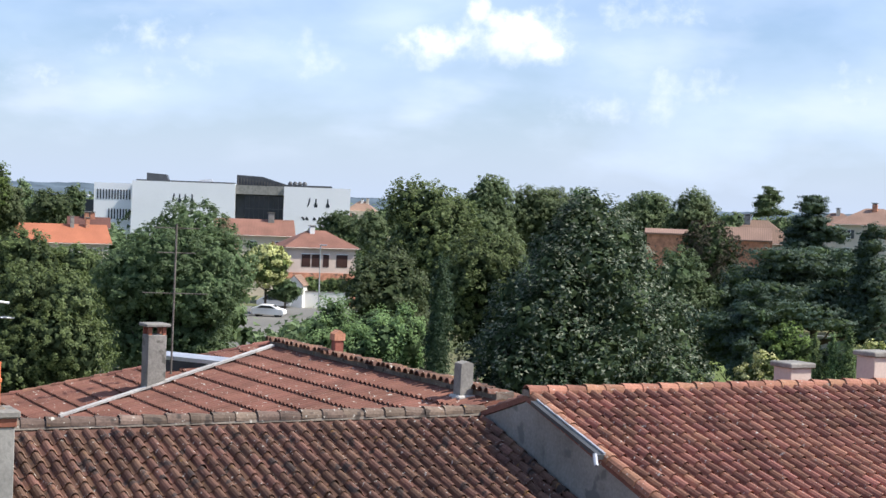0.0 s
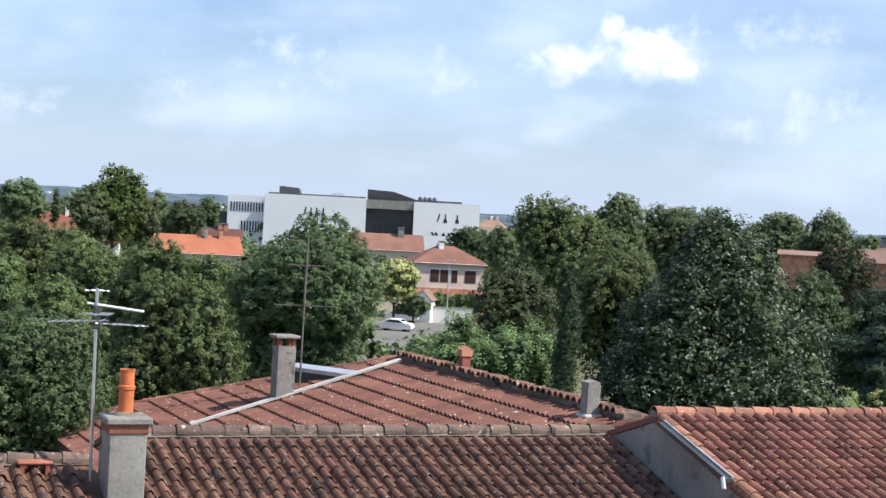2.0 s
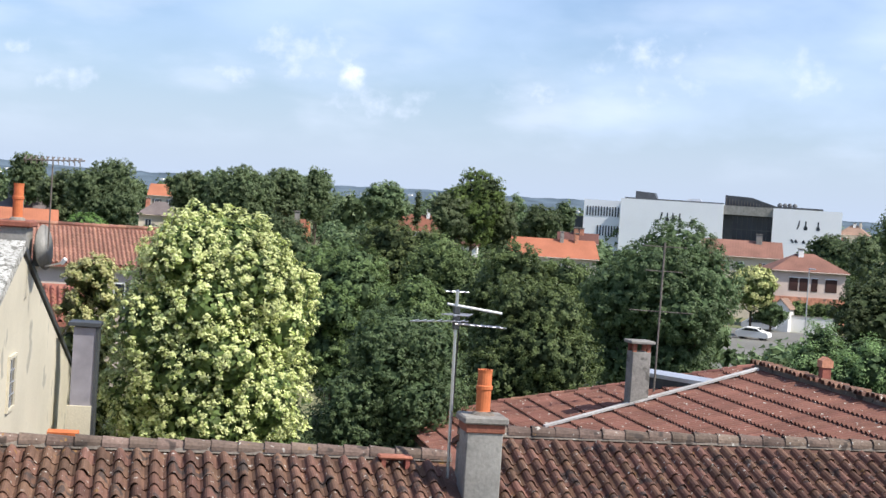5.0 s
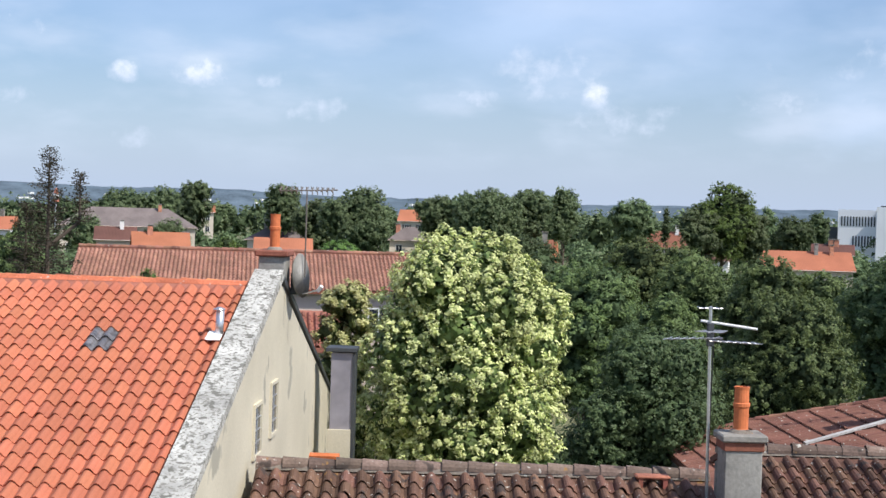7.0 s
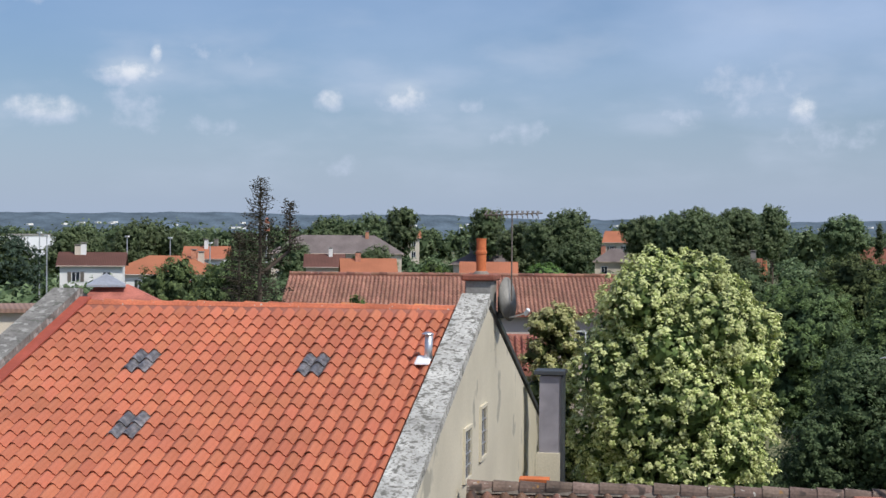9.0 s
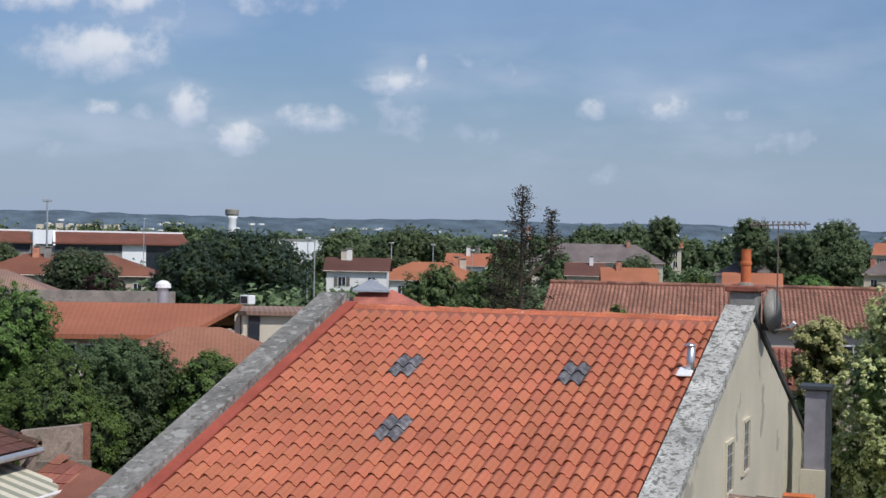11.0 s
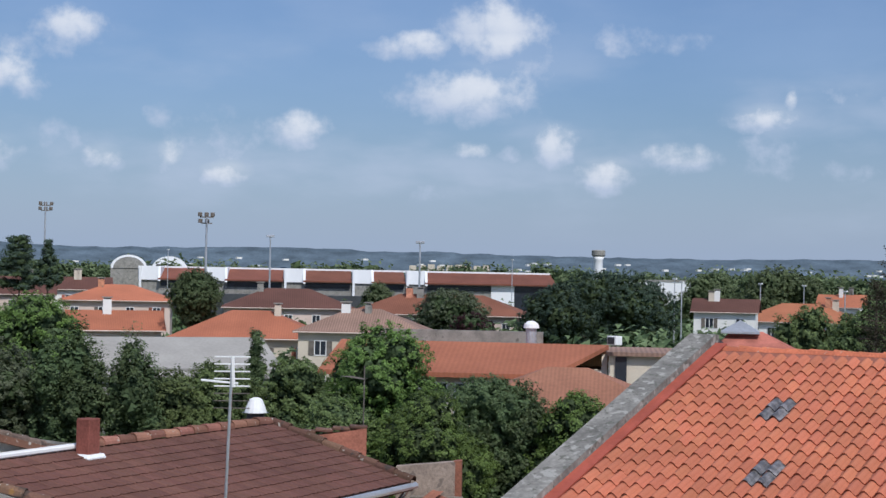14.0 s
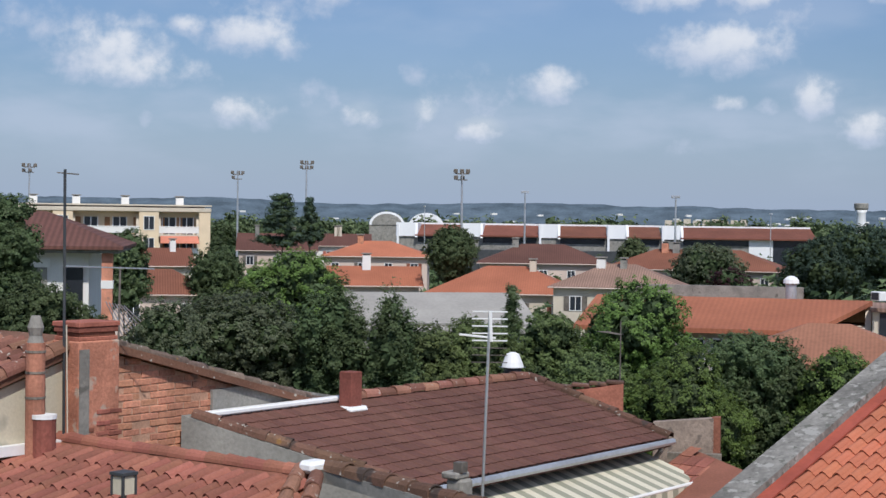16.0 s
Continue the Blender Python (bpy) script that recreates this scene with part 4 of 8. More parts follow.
def crown_arrays(habit, seed, half, leaf, count, tuft, core=True, twist=0.32, tips=0.0):
    """Leaves in metres for a crown with these half sizes: boughs, tufts on the boughs, leaves on the tufts. Marks: 0
    leaf, 1 inner leaf darkened as crown shade, 2 outer tip.
    """
    rng = np.random.default_rng(seed)
    half = np.array(half, float)
    c, r, flat = clumps(habit, rng, half[2] / half[0])
    squash = np.array([1.0, 1.0, flat])
    if habit in ("gold", "glossy"):
        half = np.full(3, half.min())
    if habit in ("broad", "sparse"):      # boughs stay round however tall the crown is
        c = c * half / half.min() * np.where(half > half.min(), 1.0 + 0.38 * (1 - half.min() / half), 1.0)
        half = np.full(3, half.min())
    scale = half * squash
    rm = r * half.mean()
    # tufts spread over the outside of the boughs
    m = np.maximum(5, (2.6 * (rm / tuft) ** 2).astype(int))
    own = np.repeat(np.arange(len(r)), np.minimum(m, 900))
    v = rng.normal(size=(len(own), 3)) + [0, 0, 0.2]
    v /= np.linalg.norm(v, axis=1)[:, None]
    spot = c[own] * half + v * scale * (r[own] * rng.uniform(0.78, 1.1, len(own)))[:, None]
    deep = np.zeros(len(own), bool)
    for k in range(len(r)):
        inside = np.linalg.norm((spot - c[k] * half) / scale, axis=1) < r[k] * 0.84
        deep |= inside & (own != k)
    spot, v, own = spot[~deep], v[~deep], own[~deep]
    rise = {"glossy": 1.0, "column": 1.4, "upright": 1.6, "cone": 0.1, "layers": 0.15}.get(habit, 0.5)
    axis = v + [0, 0, rise] + rng.normal(size=v.shape) * 0.3
    axis /= np.linalg.norm(axis, axis=1)[:, None]
    size = tuft * rng.uniform(0.65, 1.35, len(spot))
    k = rng.integers(0, len(spot), count)
    w = axis[k] * 0.75 + rng.normal(size=(count, 3)) * 0.55
    w /= np.linalg.norm(w, axis=1)[:, None]
    out = rng.uniform(0, 1, count) ** 0.5
    stretch = 1.0 + {"glossy": 0.9, "column": 0.8, "upright": 1.2, "layers": 0.5}.get(habit, 0.25) * np.abs((w * axis[k]).sum(1))
    p = spot[k] + w * (size[k] * out * stretch)[:, None] * [1, 1, 0.45 if habit == "layers" else 1.0]
    nor = w * 0.55 + v[k] * 0.45 + rng.normal(size=(count, 3)) * twist + [0, 0, 0.25]
    nor /= np.linalg.norm(nor, axis=1)[:, None]
    a = np.cross(nor, rng.normal(size=(count, 3)))
    a /= np.linalg.norm(a, axis=1)[:, None]
    b = np.cross(nor, a)
    q = leaf * rng.uniform(0.65, 1.3, (count, 1))
    tri = [np.stack([p - a * q * 0.5 - b * q * 0.4, p + a * q * 0.5 - b * q * 0.4, p + b * q * 0.85 - nor * q * 0.15], 1)]
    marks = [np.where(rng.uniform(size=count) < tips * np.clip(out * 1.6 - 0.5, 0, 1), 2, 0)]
    if core:        # darker leaves inside the boughs, the crown's shade put into their colour
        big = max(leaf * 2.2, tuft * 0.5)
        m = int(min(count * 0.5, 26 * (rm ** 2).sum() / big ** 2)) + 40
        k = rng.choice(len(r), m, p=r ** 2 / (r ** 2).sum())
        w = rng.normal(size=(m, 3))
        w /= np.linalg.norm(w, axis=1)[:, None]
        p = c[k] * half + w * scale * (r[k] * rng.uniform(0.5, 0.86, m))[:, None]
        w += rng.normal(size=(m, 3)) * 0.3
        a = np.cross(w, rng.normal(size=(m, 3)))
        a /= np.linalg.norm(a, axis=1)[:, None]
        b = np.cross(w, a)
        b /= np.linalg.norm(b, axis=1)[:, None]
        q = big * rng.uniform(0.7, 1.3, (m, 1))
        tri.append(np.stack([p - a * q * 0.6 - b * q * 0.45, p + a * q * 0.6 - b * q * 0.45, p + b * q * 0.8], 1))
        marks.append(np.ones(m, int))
    return np.concatenate(tri).reshape(-1, 3), np.concatenate(marks)


def leaf_mesh(name, vs, marks, mats):
    """One mesh of three-cornered leaves."""
    n = len(marks)
    me = bpy.data.meshes.new(name)
    me.vertices.add(3 * n)
    me.vertices.foreach_set("co", np.ascontiguousarray(vs, dtype=np.float32).ravel())
    me.loops.add(3 * n)
    me.loops.foreach_set("vertex_index", np.arange(3 * n, dtype=np.int32))
    me.polygons.add(n)
    me.polygons.foreach_set("loop_start", np.arange(0, 3 * n, 3, dtype=np.int32))
    for m in mats:
        me.materials.append(M[m])
    me.polygons.foreach_set("material_index", marks.astype(np.int32))
    me.update(calc_edges=True)
    return me


def limbs(bm, height, r, reach, seed, n=7, start=0.35):
    rnd = random.Random(seed)
    rod(bm, (0, 0, -0.3), (0, 0, height * 0.5), r, r * 0.75, 10)
    rod(bm, (0, 0, height * 0.5), (rnd.gauss(0, 0.1), rnd.gauss(0, 0.1), height * 0.9), r * 0.75, r * 0.2, 8)
    for k in range(n):
        z = height * (start + 0.5 * k / n)
        a = k * 2.4 + rnd.random()
        d = Vector((math.cos(a), math.sin(a), 0))
        mid = d * reach * 0.35 + Vector((0, 0, z + height * 0.05))
        end = d * reach * 0.75 + Vector((0, 0, z + height * 0.14))
        rod(bm, (0, 0, z), mid, r * 0.45, r * 0.3, 7)
        rod(bm, mid, end, r * 0.3, r * 0.08, 6)
    return bm


TIPS = {"leaf_gold": ("leaf_blossom", 0.92, "leaf_gold_inner"), "leaf_glossy": ("leaf_silver", 0.42, "leaf_inner_shade")}


def tree(name, label, az, d, top, foot, width, habit, leaf, seed=1):
    """A tree with its crown from foot to top, width metres broad; the trunk stands on the ground."""
    if d <= 100:
        foot = max(GROUND + 0.6, foot - 2.0)
    elif habit == "broad":
        foot = max(GROUND + 1.2, min(foot - 1.0, top - 1.15 * width))
    size = max(0.05, (3.4 if d < 100 else 2.5) * d / 2815) * {"glossy": 1.35, "column": 0.8, "cone": 0.8, "layers": 0.8}.get(habit, 1.0)
    tuft = max(0.1, {"gold": 5, "glossy": 9, "column": 4, "upright": 8, "layers": 6}.get(habit, 8 if d < 100 else 4.5) * d / 2815)
    h = max(top - foot, 1.0)
    area = width * h * 0.78
    dense = {"sparse": 4.0, "column": 6.0, "gold": 9.0, "layers": 6.0, "glossy": 6.5}.get(habit, 4.9)
    count = int(min(70000 if habit == "gold" else 40000, max(1500, dense * area / (size * size))))
    half = (width / 2, width / 2, h / 2)
    # far crowns take the leaf colour with haze painted in
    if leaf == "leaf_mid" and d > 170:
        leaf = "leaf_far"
    tip, share, inner = TIPS.get(leaf, (leaf, 0.0, "leaf_inner_shade"))
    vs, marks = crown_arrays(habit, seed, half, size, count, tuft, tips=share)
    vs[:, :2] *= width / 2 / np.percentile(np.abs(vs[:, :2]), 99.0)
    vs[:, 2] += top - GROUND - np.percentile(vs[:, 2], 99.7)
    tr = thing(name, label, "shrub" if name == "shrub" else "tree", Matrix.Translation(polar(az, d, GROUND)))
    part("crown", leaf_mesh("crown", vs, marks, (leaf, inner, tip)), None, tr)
    part("trunk", limbs(bmesh.new(), (top - GROUND) * 0.82, max(0.1, width * 0.03), width / 2 * 0.9, seed, n=16 if habit == "sparse" else 7), M["bark"], tr, smooth=True)
    return tr


def spindly_conifer(label, az, d, seed, leaders):
    """An ailing conifer: bare leaders (offset, top, reach of the lowest boughs) with short upturned boughs and sparse needles."""
    rng = np.random.default_rng(seed)
    tr = thing("conifer", label, "tree", Matrix.Translation(polar(az, d, GROUND)) @ Matrix.Rotation(radians(az), 4, "Z"))
    wood, pts, dirs = bmesh.new(), [], []
    for off, top, low, reach in leaders:
        rod(wood, (0 if off else 0.0, 0, -0.3 if not off else low - GROUND - 1.0), (off, 0, low - GROUND), 0.2 if not off else 0.08, 0.14 if not off else 0.06, 8)
        rod(wood, (off, 0, low - GROUND), (off, 0, top - GROUND), 0.14 if not off else 0.06, 0.015, 7)
        z, k = top - GROUND, 0
        while z > low - GROUND:
            f = (top - GROUND - z) / (top - low)
            for q in range(3):
                a = k * 2.4 + q * 2.1 + rng.normal() * 0.4
                ln = (0.26 + reach * f ** 0.8) * rng.uniform(0.35, 1.0)
                dr = np.array([math.cos(a), math.sin(a), 0.35 * (1 - f) - 0.05])
                base, end = np.array([off, 0, z]), np.array([off, 0, z]) + dr * ln
                rod(wood, base, end, 0.02, 0.006, 4, cap=False)
                for u in np.arange(0.3, 1.05, 0.11 / max(ln, 0.3)):
                    if rng.uniform() < 0.85:
                        pts.append(base + dr * ln * u + rng.normal(size=3) * 0.03)
                        dirs.append(dr)
            z -= rng.uniform(0.08, 0.15)
            k += 1
    n = 9
    p = np.repeat(np.array(pts), n, 0) + rng.normal(size=(len(pts) * n, 3)) * [0.075, 0.075, 0.06]
    w = np.repeat(np.array(dirs), n, 0) + rng.normal(size=p.shape) * 0.8 + [0, 0, 0.3]
    w /= np.linalg.norm(w, axis=1)[:, None]
    a = np.cross(w, rng.normal(size=p.shape))
    a /= np.linalg.norm(a, axis=1)[:, None]
    s = 0.075 * rng.uniform(0.6, 1.3, (len(p), 1))
    vs = np.stack([p - a * s * 0.3, p + a * s * 0.3, p + w * s * 1.2], 1).reshape(-1, 3)
    part("crown", leaf_mesh("crown", vs, np.zeros(len(p), int), ("leaf_dead",)), None, tr)
    part("trunk", wood, M["bark"], tr)
    return tr


def woods(name, label, seed, spots, leaf, per, size):
    vs_all, all_marks = [], []
    for k, (az, d, top, w) in enumerate(spots):
        foot = max(GROUND + 0.3, top - w * 1.3)
        vs, marks = crown_arrays("broad", seed + k, (w / 2, w / 2, (top - foot) / 2), size, per, w / 9)
        vs_all.append(vs + np.array(polar(az, d, (top + foot) / 2)))
        all_marks.append(marks)
    tagged(part(name, leaf_mesh(name, np.concatenate(vs_all), np.concatenate(all_marks), (leaf, "leaf_inner_shade")), None), label, "woods", kind="stuff")


rnd = random.Random(77)
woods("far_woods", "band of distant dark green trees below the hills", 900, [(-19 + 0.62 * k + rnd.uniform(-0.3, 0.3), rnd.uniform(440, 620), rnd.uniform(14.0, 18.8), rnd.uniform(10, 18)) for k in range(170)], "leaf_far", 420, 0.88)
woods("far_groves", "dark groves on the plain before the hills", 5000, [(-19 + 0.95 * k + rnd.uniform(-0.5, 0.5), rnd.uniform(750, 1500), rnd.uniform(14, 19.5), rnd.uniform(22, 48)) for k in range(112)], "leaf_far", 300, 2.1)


# ---------------------------------------------------------------- houses further off


def solid(bm, top, faces, drop):
    """A closed slab under a set of top faces."""
    a = [bm.verts.new(p) for p in top]
    b = [bm.verts.new((p[0], p[1], p[2] - drop)) for p in top]
    for f in faces:
        bm.faces.new([a[i] for i in f])
        bm.faces.new([b[i] for i in reversed(f)])
    edges = {}
    for f in faces:
        for i, j in zip(f, f[1:] + f[:1]):
            edges[(i, j)] = True
    for i, j in edges:
        if (j, i) not in edges:
            bm.faces.new((a[i], b[i], b[j], a[j]))
    bmesh.ops.recalc_face_normals(bm, faces=bm.faces[:])
    return bm


def roof_form(form, w, dp, eave, ridge, over=0.45):
    x, y0, y1 = w / 2 + over, -over, dp + over
    ym = dp / 2
    if form == "hip":
        r = max(w / 2 - dp * 0.5, w * 0.12)
        top = [(-x, y0, eave), (x, y0, eave), (x, y1, eave), (-x, y1, eave), (-r, ym, ridge), (r, ym, ridge)]
        faces = [[0, 1, 5, 4], [1, 2, 5], [2, 3, 4, 5], [3, 0, 4]]
    elif form == "front":
        top = [(-x, y0, eave), (0, y0, ridge), (x, y0, eave), (-x, y1, eave), (0, y1, ridge), (x, y1, eave)]
        faces = [[0, 1, 4, 3], [1, 2, 5, 4]]
    else:
        top = [(-x, y0, eave), (x, y0, eave), (x, ym, ridge), (-x, ym, ridge), (x, y1, eave), (-x, y1, eave)]
        faces = [[0, 1, 2, 3], [3, 2, 4, 5]]
    return solid(bmesh.new(), top, faces, 0.18)


def window(parent, x, y, z, w, h, shutters=None, frame_mat="white_paint"):
    win = part("window", boxm(x - w / 2, x + w / 2, y - 0.03, y + 0.1, z, z + h), M["dark_glass"], parent)
    fm = bmesh.new()
    for a, b, c, d in ((x - w / 2 - 0.07, x - w / 2, z - 0.07, z + h + 0.07), (x + w / 2, x + w / 2 + 0.07, z - 0.07, z + h + 0.07), (x - w / 2, x + w / 2, z + h, z + h + 0.07), (x - w / 2, x + w / 2, z - 0.07, z), (x - 0.03, x + 0.03, z, z + h)):
        box(fm, a, b, y - 0.06, y, c, d)
    part("frame", fm, M[frame_mat], win)
    if shutters:
        for s in (-1, 1):
            part("shutter", boxm(x + s * (w / 2 + 0.07 + w * 0.27) - w * 0.25, x + s * (w / 2 + 0.07 + w * 0.27) + w * 0.25, y - 0.07, y - 0.01, z - 0.03, z + h + 0.03), M[shutters], win)
    return win


def stack(parent, x, y, z, w=0.7, h=1.3, mat="render_white"):
    ch = part("chimney", boxm(x - w / 2, x + w / 2, y - 0.3, y + 0.3, z - 0.8, z + h), M[mat], parent)
    part("cap", boxm(x - w / 2 - 0.1, x + w / 2 + 0.1, y - 0.4, y + 0.4, z + h + 0.12, z + h + 0.24), M["concrete"], ch)
    part("cowl", boxm(x - w / 2 + 0.1, x + w / 2 - 0.1, y - 0.2, y + 0.2, z + h, z + h + 0.12), M["dark_metal"], ch)


SPOTS = [(7.6, 430, 64, 11.5), (59.3, 340, 90, 9.5), (77.4, 200, 30, 9.5), (-8.3, 190, 7, 11.5), (-10.4, 195, 9, 11.0), (66.6, 470, 16, 13.0)]


def far_house(label, az, d, w, eave, ridge, form, roof, wall, seed, turn=None, shutters=None, windows=None):
    rnd = random.Random(seed * 7 + 1)
    dp = min(max(w * 0.75, 6.0), 10.0)
    turn = rnd.uniform(-9, 9) if turn is None else turn
    hs = thing("house", label, "house", Matrix.Translation(polar(az, d, 0)) @ Matrix.Rotation(radians(az + turn), 4, "Z"))
    SPOTS.append((az, d, w, eave))
    wl = part("wall", boxm(-w / 2, w / 2, 0, dp, GROUND - 0.3, eave - 0.1), M[wall], hs)
    rf = part("roof", roof_form(form, w, dp, eave, ridge), M[roof], hs)
    if form != "hip":
        ym = dp / 2
        if form == "front":
            gb = prismm([(-w / 2, 0, eave - 0.12), (w / 2, 0, eave - 0.12), (0, 0, ridge - 0.22)], (0, dp, 0))
        else:
            gb = prismm([(-w / 2, 0.0, eave - 0.12), (-w / 2, dp, eave - 0.12), (-w / 2, ym, ridge - 0.22)], (w, 0, 0))
        part("gable", gb, M[wall], hs)
    part("gutter", rodm((-w / 2 - 0.4, -0.5, eave - 0.12), (w / 2 + 0.4, -0.5, eave - 0.12), 0.07, seg=6), M["render_pink"], hs)
    n = 0 if windows == -1 else windows or max(1, int(w / 3.0))
    for i in range(n):
        x = -w / 2 + w * (i + 0.5) / n + rnd.uniform(-0.25, 0.25)
        window(hs, x, 0, eave - 2.1, 0.95 if n < 4 else 0.85, 1.2, shutters or (rnd.choice(["rust", "dark_metal", "brick_dark"]) if rnd.random() < 0.6 else None))
        if eave - GROUND > 5.5:
            window(hs, x, 0, eave - 4.8, 0.95, 1.3)
    for k in range(rnd.choice((1, 2, 2))):
        x = rnd.uniform(-0.32, 0.32) * w
        stack(rf, x, dp * 0.42, ridge - 0.35 * (form == "hip"), rnd.uniform(0.55, 0.85), rnd.uniform(0.7, 1.1), rnd.choice(["render_white", "render_cream", "render_grey", "brick"]))
    return hs



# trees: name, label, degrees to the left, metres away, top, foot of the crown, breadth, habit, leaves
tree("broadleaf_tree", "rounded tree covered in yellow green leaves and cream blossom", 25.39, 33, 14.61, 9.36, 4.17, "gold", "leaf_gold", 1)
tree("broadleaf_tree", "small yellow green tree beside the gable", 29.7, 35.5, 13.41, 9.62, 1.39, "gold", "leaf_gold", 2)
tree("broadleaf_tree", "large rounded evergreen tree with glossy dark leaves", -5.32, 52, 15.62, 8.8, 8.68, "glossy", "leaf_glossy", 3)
tree("broadleaf_tree", "tall rounded green tree", 0.53, 95, 16.79, 8.02, 7.26, "broad", "leaf_mid", 4)
tree("broadleaf_tree", "tall green tree with a round head", -1.74, 175, 19.12, 6.14, 8.08, "broad", "leaf_mid", 5)
tree("broadleaf_tree", "rounded green tree in full leaf", -3.6, 182, 18.27, 8.6, 8.41, "broad", "leaf_mid", 6)
tree("broadleaf_tree", "rounded green tree in full leaf", -5.02, 210, 18.66, 7.82, 7.09, "broad", "leaf_mid", 7)
tree("broadleaf_tree", "rounded green tree in full leaf", -7.23, 210, 18.5, 8.88, 8.95, "broad", "leaf_mid", 8)
tree("broadleaf_tree", "rounded green tree in full leaf", -8.98, 203, 18.95, 9.34, 7.21, "broad", "leaf_mid", 9)
tree("cypress", "dark green tree beside the cypress", 1.76, 72, 13.24, 8.63, 4.35, "broad", "leaf_dark", 10)
tree("broadleaf_tree", "leafy green tree in full leaf", -1.45, 80, 14.11, 7.51, 4.26, "broad", "leaf_mid", 11)
tree("cypress", "slim dark green cypress", -0.02, 48, 13.6, 7.9, 0.95, "column", "leaf_cypress", 12)
tree("broadleaf_tree", "bright green bushy tree behind the ridge", 2.75, 50, 12.14, 8.76, 5.15, "upright", "leaf_reed", 13)
tree("broadleaf_tree", "dark oak-like tree behind the antenna mast", 9.45, 60, 14.98, 7.99, 6.07, "broad", "leaf_dark", 14)
tree("broadleaf_tree", "small rounded tree in yellow green blossom", 6.26, 190, 10.38, 5.0, 5.7, "gold", "leaf_gold", 15)
tree("shrub", "dark clipped shrub beside the parked cars", 5.55, 190, 6.4, 3.4, 4.4, "broad", "leaf_dark", 111)
tree("broadleaf_tree", "dark rounded tree by the white building", 3.71, 336, 14.37, 5.2, 11.34, "broad", "leaf_dark", 16)
tree("pine", "flat-topped dark pine in full leaf", -11.58, 308, 22.0, 16.11, 6.56, "layers", "leaf_dark", 17)
tree("broadleaf_tree", "thin tree with dull brown leaves", -9.5, 135, 15.0, 6.0, 5.4, "sparse", "leaf_dead", 18)
tree("cedar", "broad cedar with layered blue green boughs", -13.24, 85, 13.77, 7.89, 12.08, "layers", "leaf_cedar", 19)
tree("cedar", "upright cedar with ragged layered boughs", -13.3, 95, 16.6, 10.5, 6.4, "layers", "leaf_cedar", 20)
tree("cedar", "drooping cedar boughs in full leaf", -11.12, 80, 12.05, 8.14, 3.13, "layers", "leaf_cedar", 21)
tree("cedar", "dark cedar in full leaf", -15.12, 82, 15.05, 9.42, 3.5, "layers", "leaf_cedar", 22)
tree("shrub", "bright green shrub in full leaf", -12.36, 56, 11.58, 8.7, 2.39, "broad", "leaf_light", 23)
tree("shrub", "yellow green shrub in full leaf", -11.5, 50, 11.04, 9.33, 1.6, "broad", "leaf_gold", 24)
tree("cypress", "clipped green cypress in full leaf", -13.34, 48, 11.81, 9.32, 0.51, "column", "leaf_mid", 25)
tree("cypress", "clipped green cypress in full leaf", -13.92, 48, 11.81, 9.35, 0.51, "column", "leaf_mid", 26)
tree("cypress", "clipped green cypress in full leaf", -14.49, 48, 11.95, 9.38, 0.55, "column", "leaf_mid", 27)
tree("shrub", "yellow green shrub in full leaf", -15.17, 50, 11.51, 9.19, 1.24, "broad", "leaf_gold", 28)
tree("broadleaf_tree", "leafy green tree beside the clay pot chimney", 14.02, 43, 13.17, 8.67, 4.12, "broad", "leaf_mid", 29)
tree("broadleaf_tree", "dark tree with bare twigs in its crown", 18.95, 39, 12.41, 7.95, 3.88, "sparse", "leaf_dark", 30)
tree("broadleaf_tree", "green garden tree in full leaf", 21.06, 60, 13.3, 8.26, 4.48, "broad", "leaf_mid", 31)
tree("broadleaf_tree", "green garden tree in full leaf", 18.84, 75, 14.14, 7.81, 4.8, "broad", "leaf_mid", 32)
tree("broadleaf_tree", "dark green garden tree", 22.89, 72, 13.42, 8.8, 3.58, "broad", "leaf_dark", 33)
tree("broadleaf_tree", "green garden tree in full leaf", 14.8, 65, 13.67, 9.07, 3.69, "broad", "leaf_mid", 34)
tree("broadleaf_tree", "green garden tree in full leaf", 12.75, 66, 13.12, 9.15, 3.28, "broad", "leaf_mid", 35)
tree("broadleaf_tree", "green garden tree in full leaf", 17.02, 70, 13.67, 8.43, 3.98, "broad", "leaf_mid", 36)
tree("broadleaf_tree", "green garden tree in full leaf", 18.11, 50, 12.71, 8.83, 2.66, "broad", "leaf_mid", 37)
tree("broadleaf_tree", "tall rounded light green tree", 16.35, 210, 20.13, 9.62, 8.36, "broad", "leaf_light", 38)
tree("broadleaf_tree", "rounded green tree in full leaf", 17.06, 207.2, 16.64, 9.5, 6.18, "broad", "leaf_mid", 39)
tree("broadleaf_tree", "rounded green tree in full leaf", 15.44, 212.8, 16.55, 9.78, 6.35, "broad", "leaf_mid", 40)
tree("broadleaf_tree", "rounded green tree in full leaf", 23.95, 231, 17.7, 9.51, 7.39, "broad", "leaf_mid", 41)
tree("broadleaf_tree", "green tree in full leaf", 25.31, 266, 18.65, 9.81, 12.28, "broad", "leaf_mid", 42)
tree("broadleaf_tree", "green tree in full leaf", 24.07, 266, 18.29, 10.23, 8.5, "broad", "leaf_mid", 43)
tree("broadleaf_tree", "green tree in full leaf", 22.81, 280, 19.15, 10.43, 9.95, "broad", "leaf_mid", 44)
tree("broadleaf_tree", "green tree in full leaf", 21.96, 287, 20.2, 12.63, 6.12, "broad", "leaf_mid", 45)
tree("broadleaf_tree", "green tree in full leaf", 19.56, 280, 18.75, 10.62, 8.45, "broad", "leaf_mid", 46)
